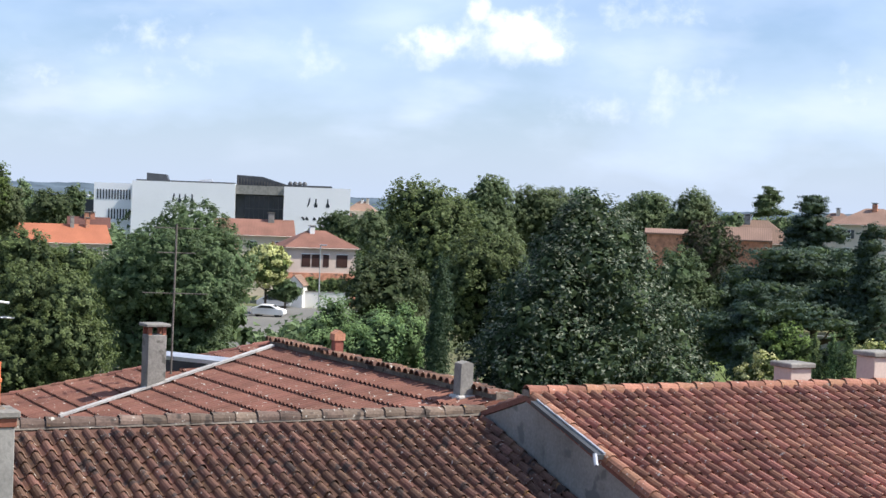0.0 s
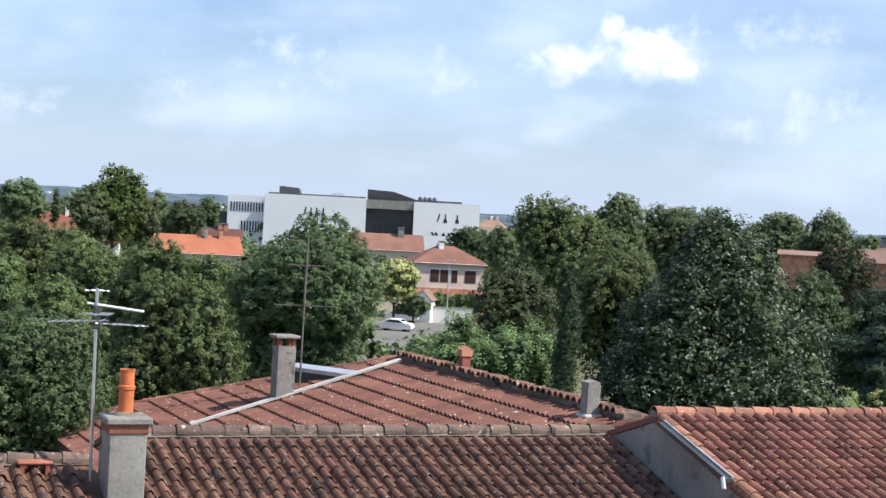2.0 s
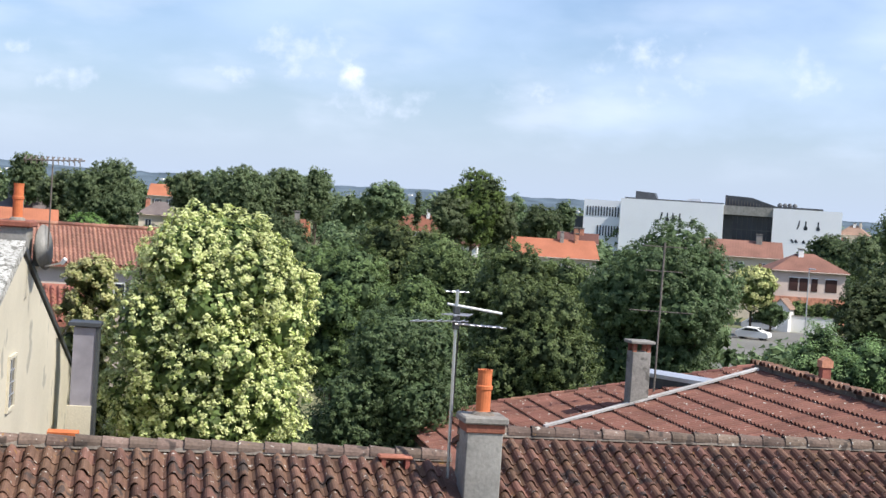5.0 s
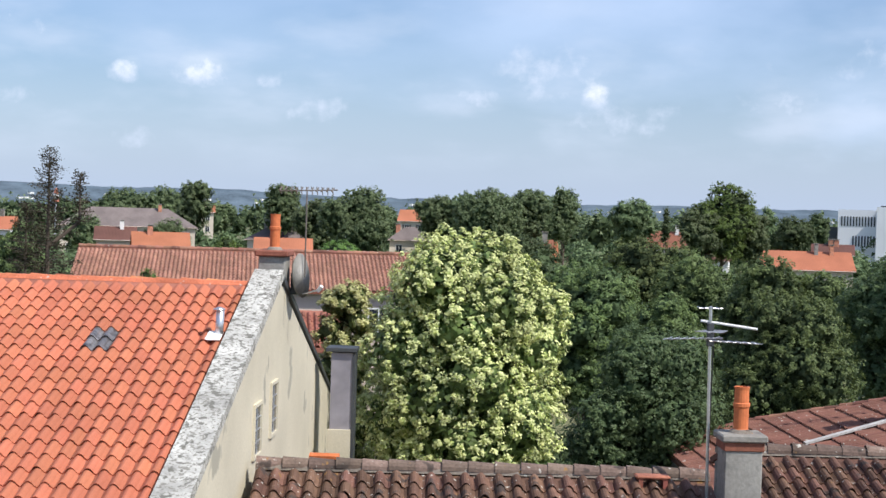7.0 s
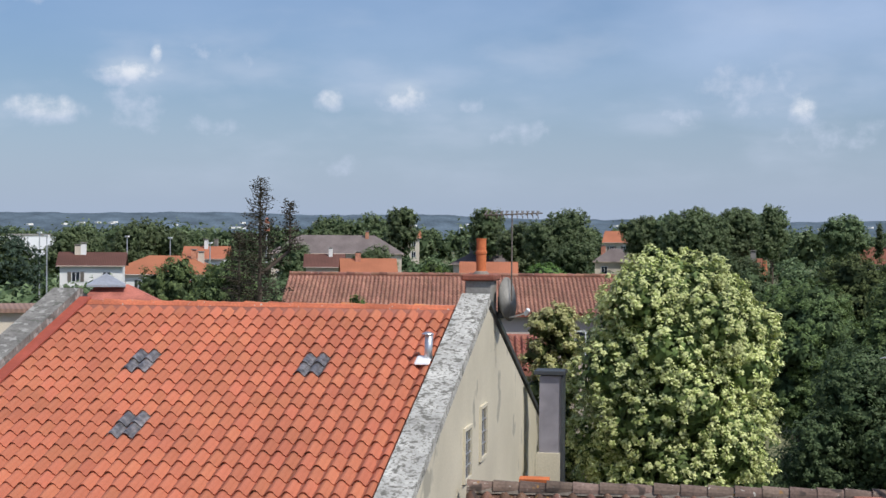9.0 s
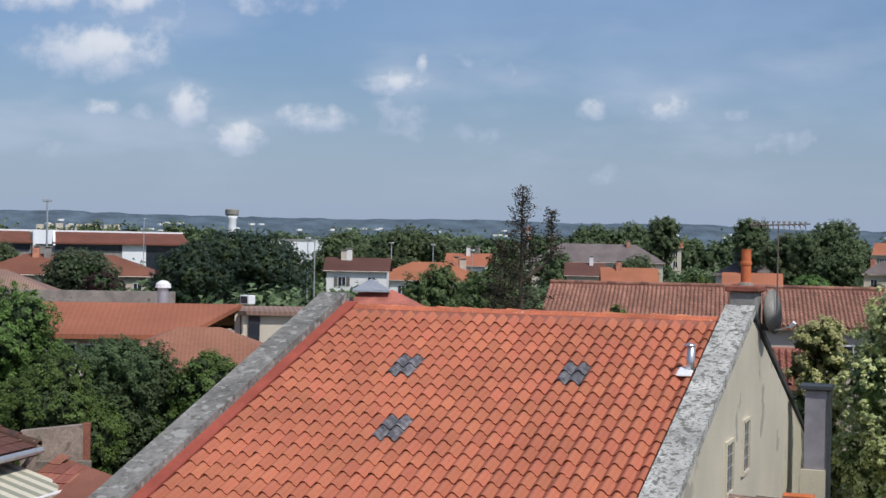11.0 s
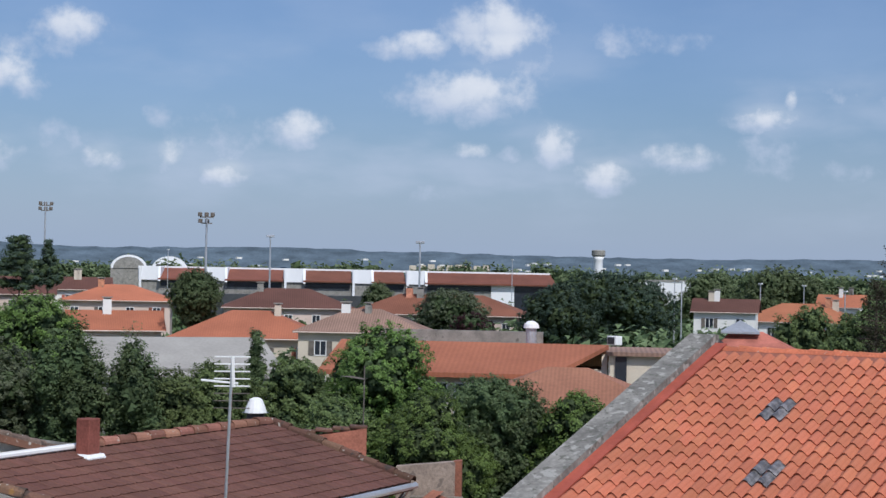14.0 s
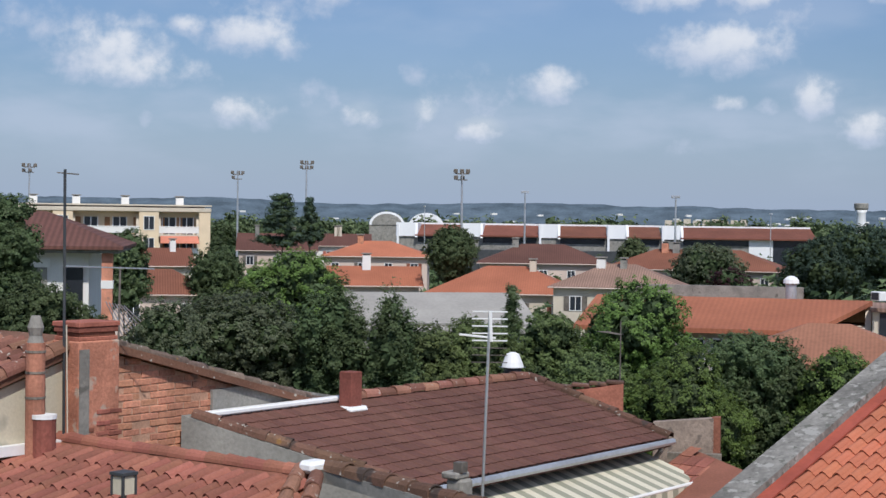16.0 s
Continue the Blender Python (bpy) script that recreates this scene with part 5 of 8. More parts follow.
tree("fir", "slim dark fir in full leaf", 18.33, 280, 17.44, 11.06, 1.79, "cone", "leaf_dark", 47)
tree("broadleaf_tree", "dark rounded tree in full leaf", 13.98, 308, 16.53, 8.03, 8.21, "broad", "leaf_dark", 48)
tree("broadleaf_tree", "dark rounded tree in full leaf", 13.03, 322, 17.47, 10.4, 4.8, "broad", "leaf_dark", 49)
tree("broadleaf_tree", "slim green tree in full leaf", 14.79, 336, 18.7, 10.63, 4.06, "broad", "leaf_mid", 50)
tree("broadleaf_tree", "rounded green tree in full leaf", 29.24, 196, 18.0, 8.41, 9.4, "broad", "leaf_mid", 51)
tree("broadleaf_tree", "green tree in full leaf", 30.86, 238, 16.75, 8.49, 7.19, "broad", "leaf_mid", 52)
tree("broadleaf_tree", "green tree in full leaf", 32.09, 266, 19.22, 10.39, 7.09, "broad", "leaf_mid", 53)
tree("broadleaf_tree", "green tree in full leaf", 35.19, 308, 20.0, 9.2, 7.11, "broad", "leaf_mid", 54)
tree("broadleaf_tree", "green tree in full leaf", 36.27, 322, 18.9, 8.77, 10.3, "broad", "leaf_mid", 55)
tree("broadleaf_tree", "green tree in full leaf", 37.75, 322, 18.29, 8.55, 12.58, "broad", "leaf_mid", 56)
tree("broadleaf_tree", "rounded green tree in full leaf", 24.77, 210, 18.56, 9.91, 9.33, "broad", "leaf_mid", 57)
tree("broadleaf_tree", "rounded green tree in full leaf", 23.15, 217, 18.7, 9.93, 6.55, "broad", "leaf_mid", 58)
tree("broadleaf_tree", "green tree in full leaf", 22.04, 238, 19.53, 10.43, 4.23, "broad", "leaf_mid", 59)
tree("broadleaf_tree", "green tree in full leaf", 26.6, 266, 18.12, 10.19, 7.09, "broad", "leaf_mid", 60)
tree("broadleaf_tree", "dark green tree in full leaf", 23.29, 140, 13.45, 6.25, 4.97, "broad", "leaf_dark", 61)
tree("shrub", "light green shrubs in full leaf", 34.05, 210, 11.15, 8.2, 5.22, "broad", "leaf_light", 62)
tree("shrub", "light green shrubs in full leaf", 30.03, 168, 11.96, 9.88, 4.18, "broad", "leaf_light", 63)
spindly_conifer("tall ailing conifer with sparse dull needles", 40.22, 62, 64, ((0.0, 16.95, 10.0, 1.75), (1.15, 16.1, 14.3, 0.55), (-0.8, 14.9, 12.0, 0.8)))
tree("broadleaf_tree", "green garden tree in full leaf", 41.27, 70, 13.96, 10.6, 2.74, "broad", "leaf_mid", 66)
tree("broadleaf_tree", "green tree before the grey roof", 36.1, 276, 12.9, 8.0, 9.0, "broad", "leaf_mid", 112)
tree("broadleaf_tree", "green tree before the grey roof", 39.0, 278, 13.1, 8.0, 8.0, "broad", "leaf_mid", 113)
tree("shrub", "light green shrub in full leaf", 36.7, 70, 12.26, 11.18, 1.12, "broad", "leaf_light", 67)
tree("pine", "large dark pine in full leaf", 50.2, 162.4, 15.4, 6.13, 12.4, "broad", "leaf_cedar", 68)
tree("pine", "large dark pine in full leaf", 52.09, 154, 14.2, 7.06, 7.11, "broad", "leaf_cedar", 69)
tree("spruce", "blue grey spruce in full leaf", 48.58, 147, 12.33, 7.54, 3.39, "cone", "leaf_cedar", 70)
tree("broadleaf_tree", "green garden tree in full leaf", 43.29, 85, 13.6, 9.61, 3.62, "broad", "leaf_mid", 71)
tree("broadleaf_tree", "green garden tree in full leaf", 41.66, 80, 13.33, 9.98, 2.84, "broad", "leaf_mid", 72)
tree("broadleaf_tree", "green tree in full leaf", 44.35, 308, 17.26, 9.6, 16.41, "broad", "leaf_mid", 73)
tree("broadleaf_tree", "green tree in full leaf", 46.78, 322, 15.95, 7.96, 13.73, "broad", "leaf_mid", 74)
tree("broadleaf_tree", "dark green garden tree", 53.43, 50, 11.59, 7.71, 3.02, "broad", "leaf_dark", 75)
tree("shrub", "laurel-like garden shrub in full leaf", 51.43, 49, 11.38, 7.94, 2.61, "broad", "leaf_light", 76)
tree("broadleaf_tree", "dense green garden tree", 64.1, 52, 11.9, 8.58, 3.51, "broad", "leaf_mid", 77)
tree("broadleaf_tree", "dense green garden tree", 61.67, 53, 12.05, 8.88, 3.2, "broad", "leaf_mid", 78)
tree("broadleaf_tree", "fresh green rounded tree", 58.2, 57, 13.1, 8.0, 4.0, "broad", "leaf_light", 79)
tree("broadleaf_tree", "rounded bright green tree in the garden", 56.83, 47, 11.45, 7.2, 4.4, "broad", "leaf_light", 80)
tree("broadleaf_tree", "dark green garden tree", 54.6, 50, 11.75, 7.6, 3.6, "broad", "leaf_dark", 81)
tree("shrub", "laurel-like garden shrub in full leaf", 52.9, 58, 10.44, 7.01, 3.3, "broad", "leaf_light", 82)
tree("broadleaf_tree", "dense green garden tree", 60.67, 60, 11.04, 7.31, 5.54, "broad", "leaf_mid", 83)
tree("broadleaf_tree", "dense dark green garden tree", 63.72, 62, 11.07, 6.99, 3.74, "broad", "leaf_dark", 84)
tree("yew", "dark yew with upright shoots", 68.3, 49.5, 13.15, 7.84, 3.5, "upright", "leaf_dark", 85)
tree("broadleaf_tree", "dense green garden tree", 65.9, 51, 11.75, 8.2, 3.6, "broad", "leaf_mid", 109)
tree("broadleaf_tree", "dense green garden tree", 59.6, 48, 11.2, 7.6, 3.4, "broad", "leaf_mid", 110)
tree("yew", "dark yew with upright shoots", 69.5, 49, 12.8, 8.0, 2.0, "upright", "leaf_dark", 86)
tree("yew", "dark yew with upright shoots", 67.0, 49.5, 12.5, 8.0, 1.7, "upright", "leaf_dark", 87)
tree("broadleaf_tree", "dense grey green garden tree", 71.1, 51, 11.86, 8.49, 3.02, "broad", "leaf_olive", 88)
tree("broadleaf_tree", "dense grey green garden tree", 73.05, 52, 12.63, 8.23, 4.8, "broad", "leaf_olive", 89)
tree("broadleaf_tree", "dense grey green garden tree", 75.34, 50, 12.54, 9.21, 3.55, "broad", "leaf_olive", 90)
tree("broadleaf_tree", "fresh green rounded tree", 70.87, 85, 13.48, 8.75, 5.44, "broad", "leaf_light", 91)
tree("broadleaf_tree", "yellow green garden tree", 72.27, 75, 12.13, 8.95, 3.2, "broad", "leaf_light", 92)
tree("broadleaf_tree", "dark tree beside the white house", 80.61, 55, 15.77, 11.72, 2.34, "broad", "leaf_dark", 93)
tree("shrub", "dark shrub with yellow fruits", 79.35, 45, 13.27, 11.38, 3.04, "broad", "leaf_dark", 94)
tree("broadleaf_tree", "dark green tree in full leaf", 76.56, 75, 14.57, 12.09, 2.4, "broad", "leaf_dark", 95)
tree("cedar", "blue green cedar in full leaf", 71.1, 210, 18.65, 11.45, 6.34, "layers", "leaf_cedar", 96)
tree("fir", "blue green fir in full leaf", 70.13, 210, 18.18, 12.23, 4.1, "cone", "leaf_cedar", 97)
tree("conifer", "dark green conifer in full leaf", 73.39, 168, 14.45, 8.54, 3.88, "cone", "leaf_dark", 98)
tree("broadleaf_tree", "dark green tree in full leaf", 65.0, 156.8, 14.89, 10.32, 6.13, "broad", "leaf_dark", 99)
tree("conifer", "small dark conifer in full leaf", 62.83, 62, 12.63, 10.54, 1.32, "cone", "leaf_dark", 100)
tree("broadleaf_tree", "grey green tree in full leaf", 55.92, 168, 13.22, 9.22, 8.36, "broad", "leaf_olive", 101)
tree("plum_tree", "purple leaved plum tree", 55.12, 147, 11.32, 8.44, 4.18, "broad", "leaf_plum", 102)
tree("broadleaf_tree", "green tree in full leaf", 58.52, 252, 13.24, 8.79, 5.37, "broad", "leaf_mid", 103)
tree("conifer", "dark conifer in full leaf", 73.1, 280, 14.59, 11.15, 3.98, "cone", "leaf_dark", 104)
tree("broadleaf_tree", "dark green tree by the playing field", -8.54, 88, 13.44, 6.63, 4.69, "broad", "leaf_dark", 105)
tree("broadleaf_tree", "dark blue green tree", -10.72, 90, 12.6, 6.93, 3.84, "broad", "leaf_cedar", 106)
tree("broadleaf_tree", "green tree in full leaf", 2.57, 238, 14.85, 7.34, 5.07, "broad", "leaf_mid", 107)
tree("broadleaf_tree", "dark green tree in full leaf", 73.43, 140, 12.6, 4.91, 4.97, "broad", "leaf_dark", 108)

# houses: label, degrees to the left, metres away, breadth, eave, ridge, form, roof, walls
pink = far_house("two-storey pink house with brown shutters and a brick ground floor", 4.3, 210, 9.25, 9.69, 11.85, "hip", "roof_rose", "render_pink", 1, turn=13, windows=-1)
part("brick_storey", boxm(-4.72, 4.72, -0.12, 8, GROUND, 6.3), M["brick"], pink, "brick-red ground floor")
for x_, w_ in ((-2.1, 1.15), (-0.75, 1.15), (0.6, 0.8), (2.75, 1.5)):
    win_ = part("window", boxm(x_ - w_ / 2, x_ + w_ / 2, -0.05, 0.1, 7.1, 8.75), M["shutter_brown"], pink, "closed dark brown shutters")
    part("frame", boxm(x_ - w_ / 2 - 0.08, x_ + w_ / 2 + 0.08, -0.09, -0.02, 8.75, 8.85), M["white_paint"], win_)
far_house("cream house with a pale hipped roof", 6.7, 228, 10.6, 10.7, 12.9, "gable", "roof_rose", "render_cream", 2, turn=3)
far_house("low house with a bright orange roof", 13.37, 252, 13.88, 8.12, 10.9, "gable", "roof_orange", "render_cream", 3)
far_house("small house with a brown roof", 12.52, 287, 6.63, 9.99, 11.73, "gable", "roof_brown", "render_cream", 4)
far_house("long house with a faded roof", -11.19, 210, 9.1, 12.41, 15.36, "hip", "roof_pale", "render_cream", 5)
far_house("large house with pale brown roofs", -15.04, 238, 10.15, 15.31, 17.69, "hip", "roof_pale", "render_cream", 6)
far_house("house with a pale brown roof", -13.9, 259, 7.36, 14.97, 17.01, "hip", "roof_pale", "render_cream", 7)
far_house("distant house with a pale roof", 2.97, 462, 7.88, 14.36, 17.06, "hip", "roof_pale", "render_cream", 8)
far_house("house with a terracotta roof", 18.15, 336, 9.55, 9.38, 12.81, "gable", "roof_terra", "render_cream", 9)
far_house("house with a brown roof", 16.84, 301, 7.7, 7.91, 10.92, "gable", "roof_brown", "render_white", 10)
far_house("house with an orange roof", 22.7, 280, 4.97, 6.83, 10.68, "gable", "roof_orange", "render_cream", 11)
far_house("house with a brown gable", 24.32, 308, 5.14, 9.14, 12.04, "gable", "roof_brown", "render_cream", 12)
far_house("long house under a grey brown hipped roof", 37.5, 294, 24.0, 11.2, 14.5, "hip", "slate", "render_cream", 13)
far_house("cream house with twin gables", 37.94, 259, 5.89, 9.42, 11.47, "gable", "roof_brown", "render_cream", 14)
far_house("house with an orange roof", 36.32, 249.2, 8.14, 8.42, 10.94, "gable", "roof_orange", "render_cream", 15)
far_house("house with a grey brown hipped roof", 32.22, 266, 10.21, 9.9, 12.5, "hip", "slate", "render_cream", 16)
far_house("low house with an orange roof", 32.02, 212.8, 7.03, 9.59, 11.19, "gable", "roof_orange", "render_white", 17)
far_house("large house with an orange roof", 27.09, 364, 10.34, 13.24, 15.81, "gable", "roof_orange", "render_cream", 18)
far_house("house with a grey roof", 27.48, 273, 6.98, 10.42, 12.61, "hip", "slate", "render_cream", 19)
far_house("house with a grey gable", 24.43, 280, 5.17, 10.75, 12.79, "gable", "slate", "render_cream", 20)
far_house("house with a terracotta roof", 22.83, 210, 2.76, 9.98, 12.02, "gable", "roof_terra", "render_cream", 21)
far_house("distant house with an orange roof", 35.01, 392, 6.68, 13.84, 15.47, "gable", "roof_orange", "render_cream", 22)
far_house("distant house with an orange roof", 41.85, 308, 4.6, 10.36, 12.19, "gable", "roof_orange", "render_cream", 23)
far_house("white house with grey shutters", 46.14, 210, 7.91, 10.53, 12.19, "gable", "roof_brown", "render_white", 24)
far_house("low white house with an orange roof", 43.64, 221.2, 15.48, 9.13, 11.58, "hip", "roof_orange", "render_white", 25)
far_house("house with an orange roof", 42.22, 252, 6.09, 10.77, 12.63, "gable", "roof_orange", "render_white", 26)
far_house("long house with a terracotta hipped roof", 56.42, 182, 19.91, 10.15, 12.35, "hip", "roof_terra", "render_pink", 27)
far_house("house with a brown hipped roof", 61.7, 189, 15.17, 10.47, 12.66, "hip", "roof_brown", "render_pink", 28)
far_house("house with a brown roof", 71.28, 231, 11.0, 10.84, 13.24, "gable", "roof_brown", "render_pink", 29)
far_house("house with a brown roof", 68.94, 238, 7.95, 11.51, 13.26, "gable", "roof_brown", "render_white", 30)
far_house("house with an orange hipped roof", 67.75, 196, 12.74, 10.89, 12.71, "hip", "roof_orange", "render_pink", 31)
far_house("house with a bright orange roof", 67.75, 156.8, 8.63, 8.85, 10.64, "gable", "roof_orange", "render_cream", 32)
far_house("broad house with a bright orange hipped roof", 63.16, 147, 13.68, 8.65, 11.03, "hip", "roof_orange", "render_cream", 33)
far_house("house with a pale faded roof", 59.13, 140, 10.94, 9.62, 11.56, "hip", "roof_pale", "render_cream", 34)
far_house("cream house with a gable", 75.08, 168, 4.54, 10.27, 12.05, "gable", "roof_terra", "render_cream", 35)
far_house("house with a terracotta roof", 75.39, 140, 8.8, 8.6, 10.66, "hip", "roof_terra", "render_pink", 36)

low = []
for k in range(460):
    az, d, w = rnd.uniform(-19, 86), rnd.uniform(105, 430), rnd.uniform(6, 11)
    top = 15 - d * rnd.uniform(0.016, 0.034) if d < 330 else rnd.uniform(8, 11)
    if -13.5 < az < -9.5 and d < 170:
        continue
    if 1.8 < az < 8.2 and d < 225:
        top = 15 - d * rnd.uniform(0.074, 0.09)
    for a, dd, ww, eave in SPOTS:
        if d < dd + 6 and abs(az - a) < math.degrees((ww / 2 + w / 2 + 0.3) / min(d, dd)):
            top = min(top, 15 - (15 - eave + 0.9) * d / dd)
    if top > GROUND + 1.8:
        low.append((az, d, top, w))
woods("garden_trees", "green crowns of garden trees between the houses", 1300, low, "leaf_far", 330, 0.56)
under = [(rnd.uniform(-15, 64), rnd.uniform(40, 95), rnd.uniform(5.5, 8.6), rnd.uniform(3.5, 6.5)) for k in range(110)]
woods("undergrowth", "low green bushes in the gardens behind the houses", 3300, [u for u in under if not 3 < u[0] < 9], "leaf_dark", 650, 0.19)
specks = bmesh.new()
for k in range(100):
    az, d = rnd.uniform(-18, 84), rnd.uniform(3240, 3300)
    p = polar(az, d, GROUND + rnd.uniform(16, 34))
    w = rnd.uniform(1.5, 4.5)
    box(specks, p.x - w, p.x + w, p.y - 6, p.y + 6, p.z, p.z + rnd.uniform(2.5, 4))
tagged(part("hill_houses", specks, M["render_white"]), "tiny pale houses scattered over the distant hills", "houses", kind="stuff")



# ---------------------------------------------------------------- the large buildings


def white_building():
    m = Matrix.Translation(polar(7.35, 430, 0)) @ Matrix.Rotation(radians(7.35 - 3.0), 4, "Z")
    b = thing("white_building", "long modern white building with a dark glazed recess", "building", m)
    h = 20.3
    xl, xa, xb, xr = -28.2, -0.8, 12.2, 30.0
    part("left_block", boxm(xl, xa, 0, 34, GROUND, h), M["panel_white"], b)
    part("right_block", boxm(xb, xr, 0, 34, GROUND, h - 0.2), M["panel_white"], b)
    rec = part("recess", boxm(xa, xb, 4.0, 34, GROUND, h - 1.6), M["dark_metal"], b, "dark recess between the white blocks")
    part("lintel", boxm(xa, xb, 0.6, 4.0, h - 2.6, h - 0.2), M["render_grey"], b)
    part("glazing", boxm(xa + 2.3, xb - 0.2, 3.6, 3.98, GROUND, h - 2.9), M["dark_glass"], rec)
    for i in range(9):
        x = xa + 2.4 + i * 1.3
        part("mullion", boxm(x - 0.06, x + 0.06, 3.4, 3.6, GROUND, h - 2.9), M["dark_metal"], rec)
    for i in range(3):
        part("transom", boxm(xa + 2.3, xb - 0.2, 3.42, 3.58, h - 6.5 - 3.2 * i, h - 6.3 - 3.2 * i), M["dark_metal"], rec)
    room = part("roof_room", prismm([(xa, 6, h - 0.5), (xb + 0.4, 6, h - 0.5), (xb + 0.4, 6, h + 0.4), (xa + 7, 6, h + 2.3), (xa, 6, h + 2.6)], (0, 14, 0)), M["dark_metal"], b, "dark louvred plant room on the roof")
    for i in range(16):
        x = xa + 0.4 + i * 0.8
        part("louvre", boxm(x - 0.08, x + 0.08, 5.8, 6.0, h - 0.2, h + 0.4 + 1.6 * max(0.0, 1 - i / 14)), M["rust"], room)
    part("plant_unit", prismm([(xl + 3, 8, h), (xl + 9, 8, h), (xl + 8.2, 8, h + 2.0), (xl + 3, 8, h + 2.3)], (0, 5, 0)), M["dark_metal"], b)
    part("plant_unit", prismm([(xa - 11, 8, h), (xa - 6, 8, h), (xa - 7, 8, h + 1.2), (xa - 10, 8, h + 0.9)], (0, 4, 0)), M["zinc"], b)
    for i in range(4):
        part("roof_fan", lathe([(0.55, 0), (0.55, 0.7), (0.75, 0.9), (0.3, 1.5)], 10), M["dark_metal"], b, "", pose(xb + 1.5 + i * 1.3, 6, h - 0.2))
    part("roof_edge", boxm(xl + 1, xa, 0.6, 1.0, h, h + 0.35), M["dark_metal"], b)
    part("roof_edge", boxm(xb, xr - 5, 0.6, 1.0, h - 0.2, h + 0.3), M["dark_metal"], b)
    # keyhole windows
    for i, x in enumerate((-17.2, -15.5, -14.0, -12.2, 18.9, 20.8, 24.0)):
        part("keyhole_window", prismm([(x - 0.18, -0.04, h - 3.2), (x + 0.18, -0.04, h - 3.2), (x + 0.2, -0.04, h - 4.3), (x + 0.55, -0.04, h - 5.0), (x + 0.4, -0.04, h - 5.5), (x - 0.4, -0.04, h - 5.5), (x - 0.55, -0.04, h - 5.0), (x - 0.2, -0.04, h - 4.3)] if i not in (0, 4) else [(x + 0.1, -0.04, h - 3.1), (x + 0.45, -0.04, h - 3.1), (x + 0.3, -0.04, h - 4.3), (x - 0.1, -0.04, h - 5.4), (x - 0.4, -0.04, h - 5.4), (x - 0.1, -0.04, h - 4.2)], (0, 0.3, 0)), M["dark_glass"], b)
    for i, x in enumerate((17.0, 18.0, 20.0, 21.5, 23.5, -7.6, -6.4)):
        part("slit_window", prismm([(x, -0.04, h - 8.3 - 0.3 * (i % 3)), (x + 0.5, -0.04, h - 8.0), (x + 1.1, -0.04, h - 8.9), (x + 0.6, -0.04, h - 9.1)], (0, 0.3, 0)), M["dark_glass"], b)
    # side wing, turned away, with rows of slits
    wing = part("side_wing", boxm(xl - 11.0, xl, 8, 40, GROUND, h - 0.8), M["panel_white"], b)
    for r, (z0, z1) in enumerate(((h - 5.2, h - 2.6), (h - 10.6, h - 7.8))):
        for i in range(13):
            if r == 1 and i < 4:
                continue
            x = xl - 10.2 + i * 0.78
            part("slit", boxm(x, x + 0.36, 7.9, 8.2, z0, z1), M["dark_glass"], wing)
    part("dark_annex", boxm(xl - 16, xl - 11.0, 12, 30, GROUND, h - 5.5), M["dark_metal"], b)
    return b


white_building()


def station():
    """The long low building with white upstands between its red roofs."""
    d = 340
    b = thing("long_hall", "long low hall with red roofs between white upstand walls", "building", Matrix.Translation(polar(59.3, d, 0)) @ Matrix.Rotation(radians(59.3 + 1.5), 4, "Z"))
    x0, x1 = -46.0, 43.0
    zt, ze, zb = 14.9, 12.6, GROUND
    part("wall", boxm(x0, x1, 0.6, 22, zb, ze), M["render_grey"], b)
    edges = [x0 + 0, x0 + 14, x0 + 30.5, x0 + 45, x0 + 56.5, x1]
    for i, (a, c) in enumerate(zip(edges, edges[1:])):
        gap = 4.2
        part("roof", solid(bmesh.new(), [(a + gap, -0.8, ze), (c, -0.8, ze), (c, 9, zt - 0.1), (a + gap, 9, zt - 0.1), (c, 20, zt - 0.1), (a + gap, 20, zt - 0.1)], [[0, 1, 2, 3], [3, 2, 4, 5]], 0.3), M["roof_terra"], b)
        part("white_upstand", prismm([(a + gap, -0.9, ze - 0.6), (a + gap, 9, ze - 0.6), (a + gap, 9, zt + 0.3), (a + gap, 0.5, zt + 0.1)], (0.5, 0, 0)), M["panel_white"], b)
        part("white_front", boxm(a, a + gap, 0.2, 0.6, ze - 0.4, zt + 0.25), M["panel_white"], b)
        part("end_wall", boxm(a + 0.2, a + 0.7, -0.4, 0.2, zb, zt + 0.2), M["panel_white"], b)
        part("strip_window", boxm(a + gap + 0.5, c - 0.3, 0.45, 0.62, ze - 1.6, ze - 0.5), M["dark_glass"], b)
    part("parapet", boxm(x0, x1, 9.0, 9.5, zt - 0.2, zt + 0.25), M["panel_white"], b)
    part("low_annex", boxm(x0 + 6, x1 - 20, -9, -3, zb, 9.6), M["dark_metal"], b, "low dark flat-roofed annex")
    part("white_wall", boxm(x1 - 14, x1 - 9, 0.3, 0.64, zb, ze + 0.1), M["panel_white"], b)
    part("glazed_end", boxm(x1 - 9, x1, 0.4, 0.66, zb, ze - 0.2), M["dark_glass"], b)
    return b


station()


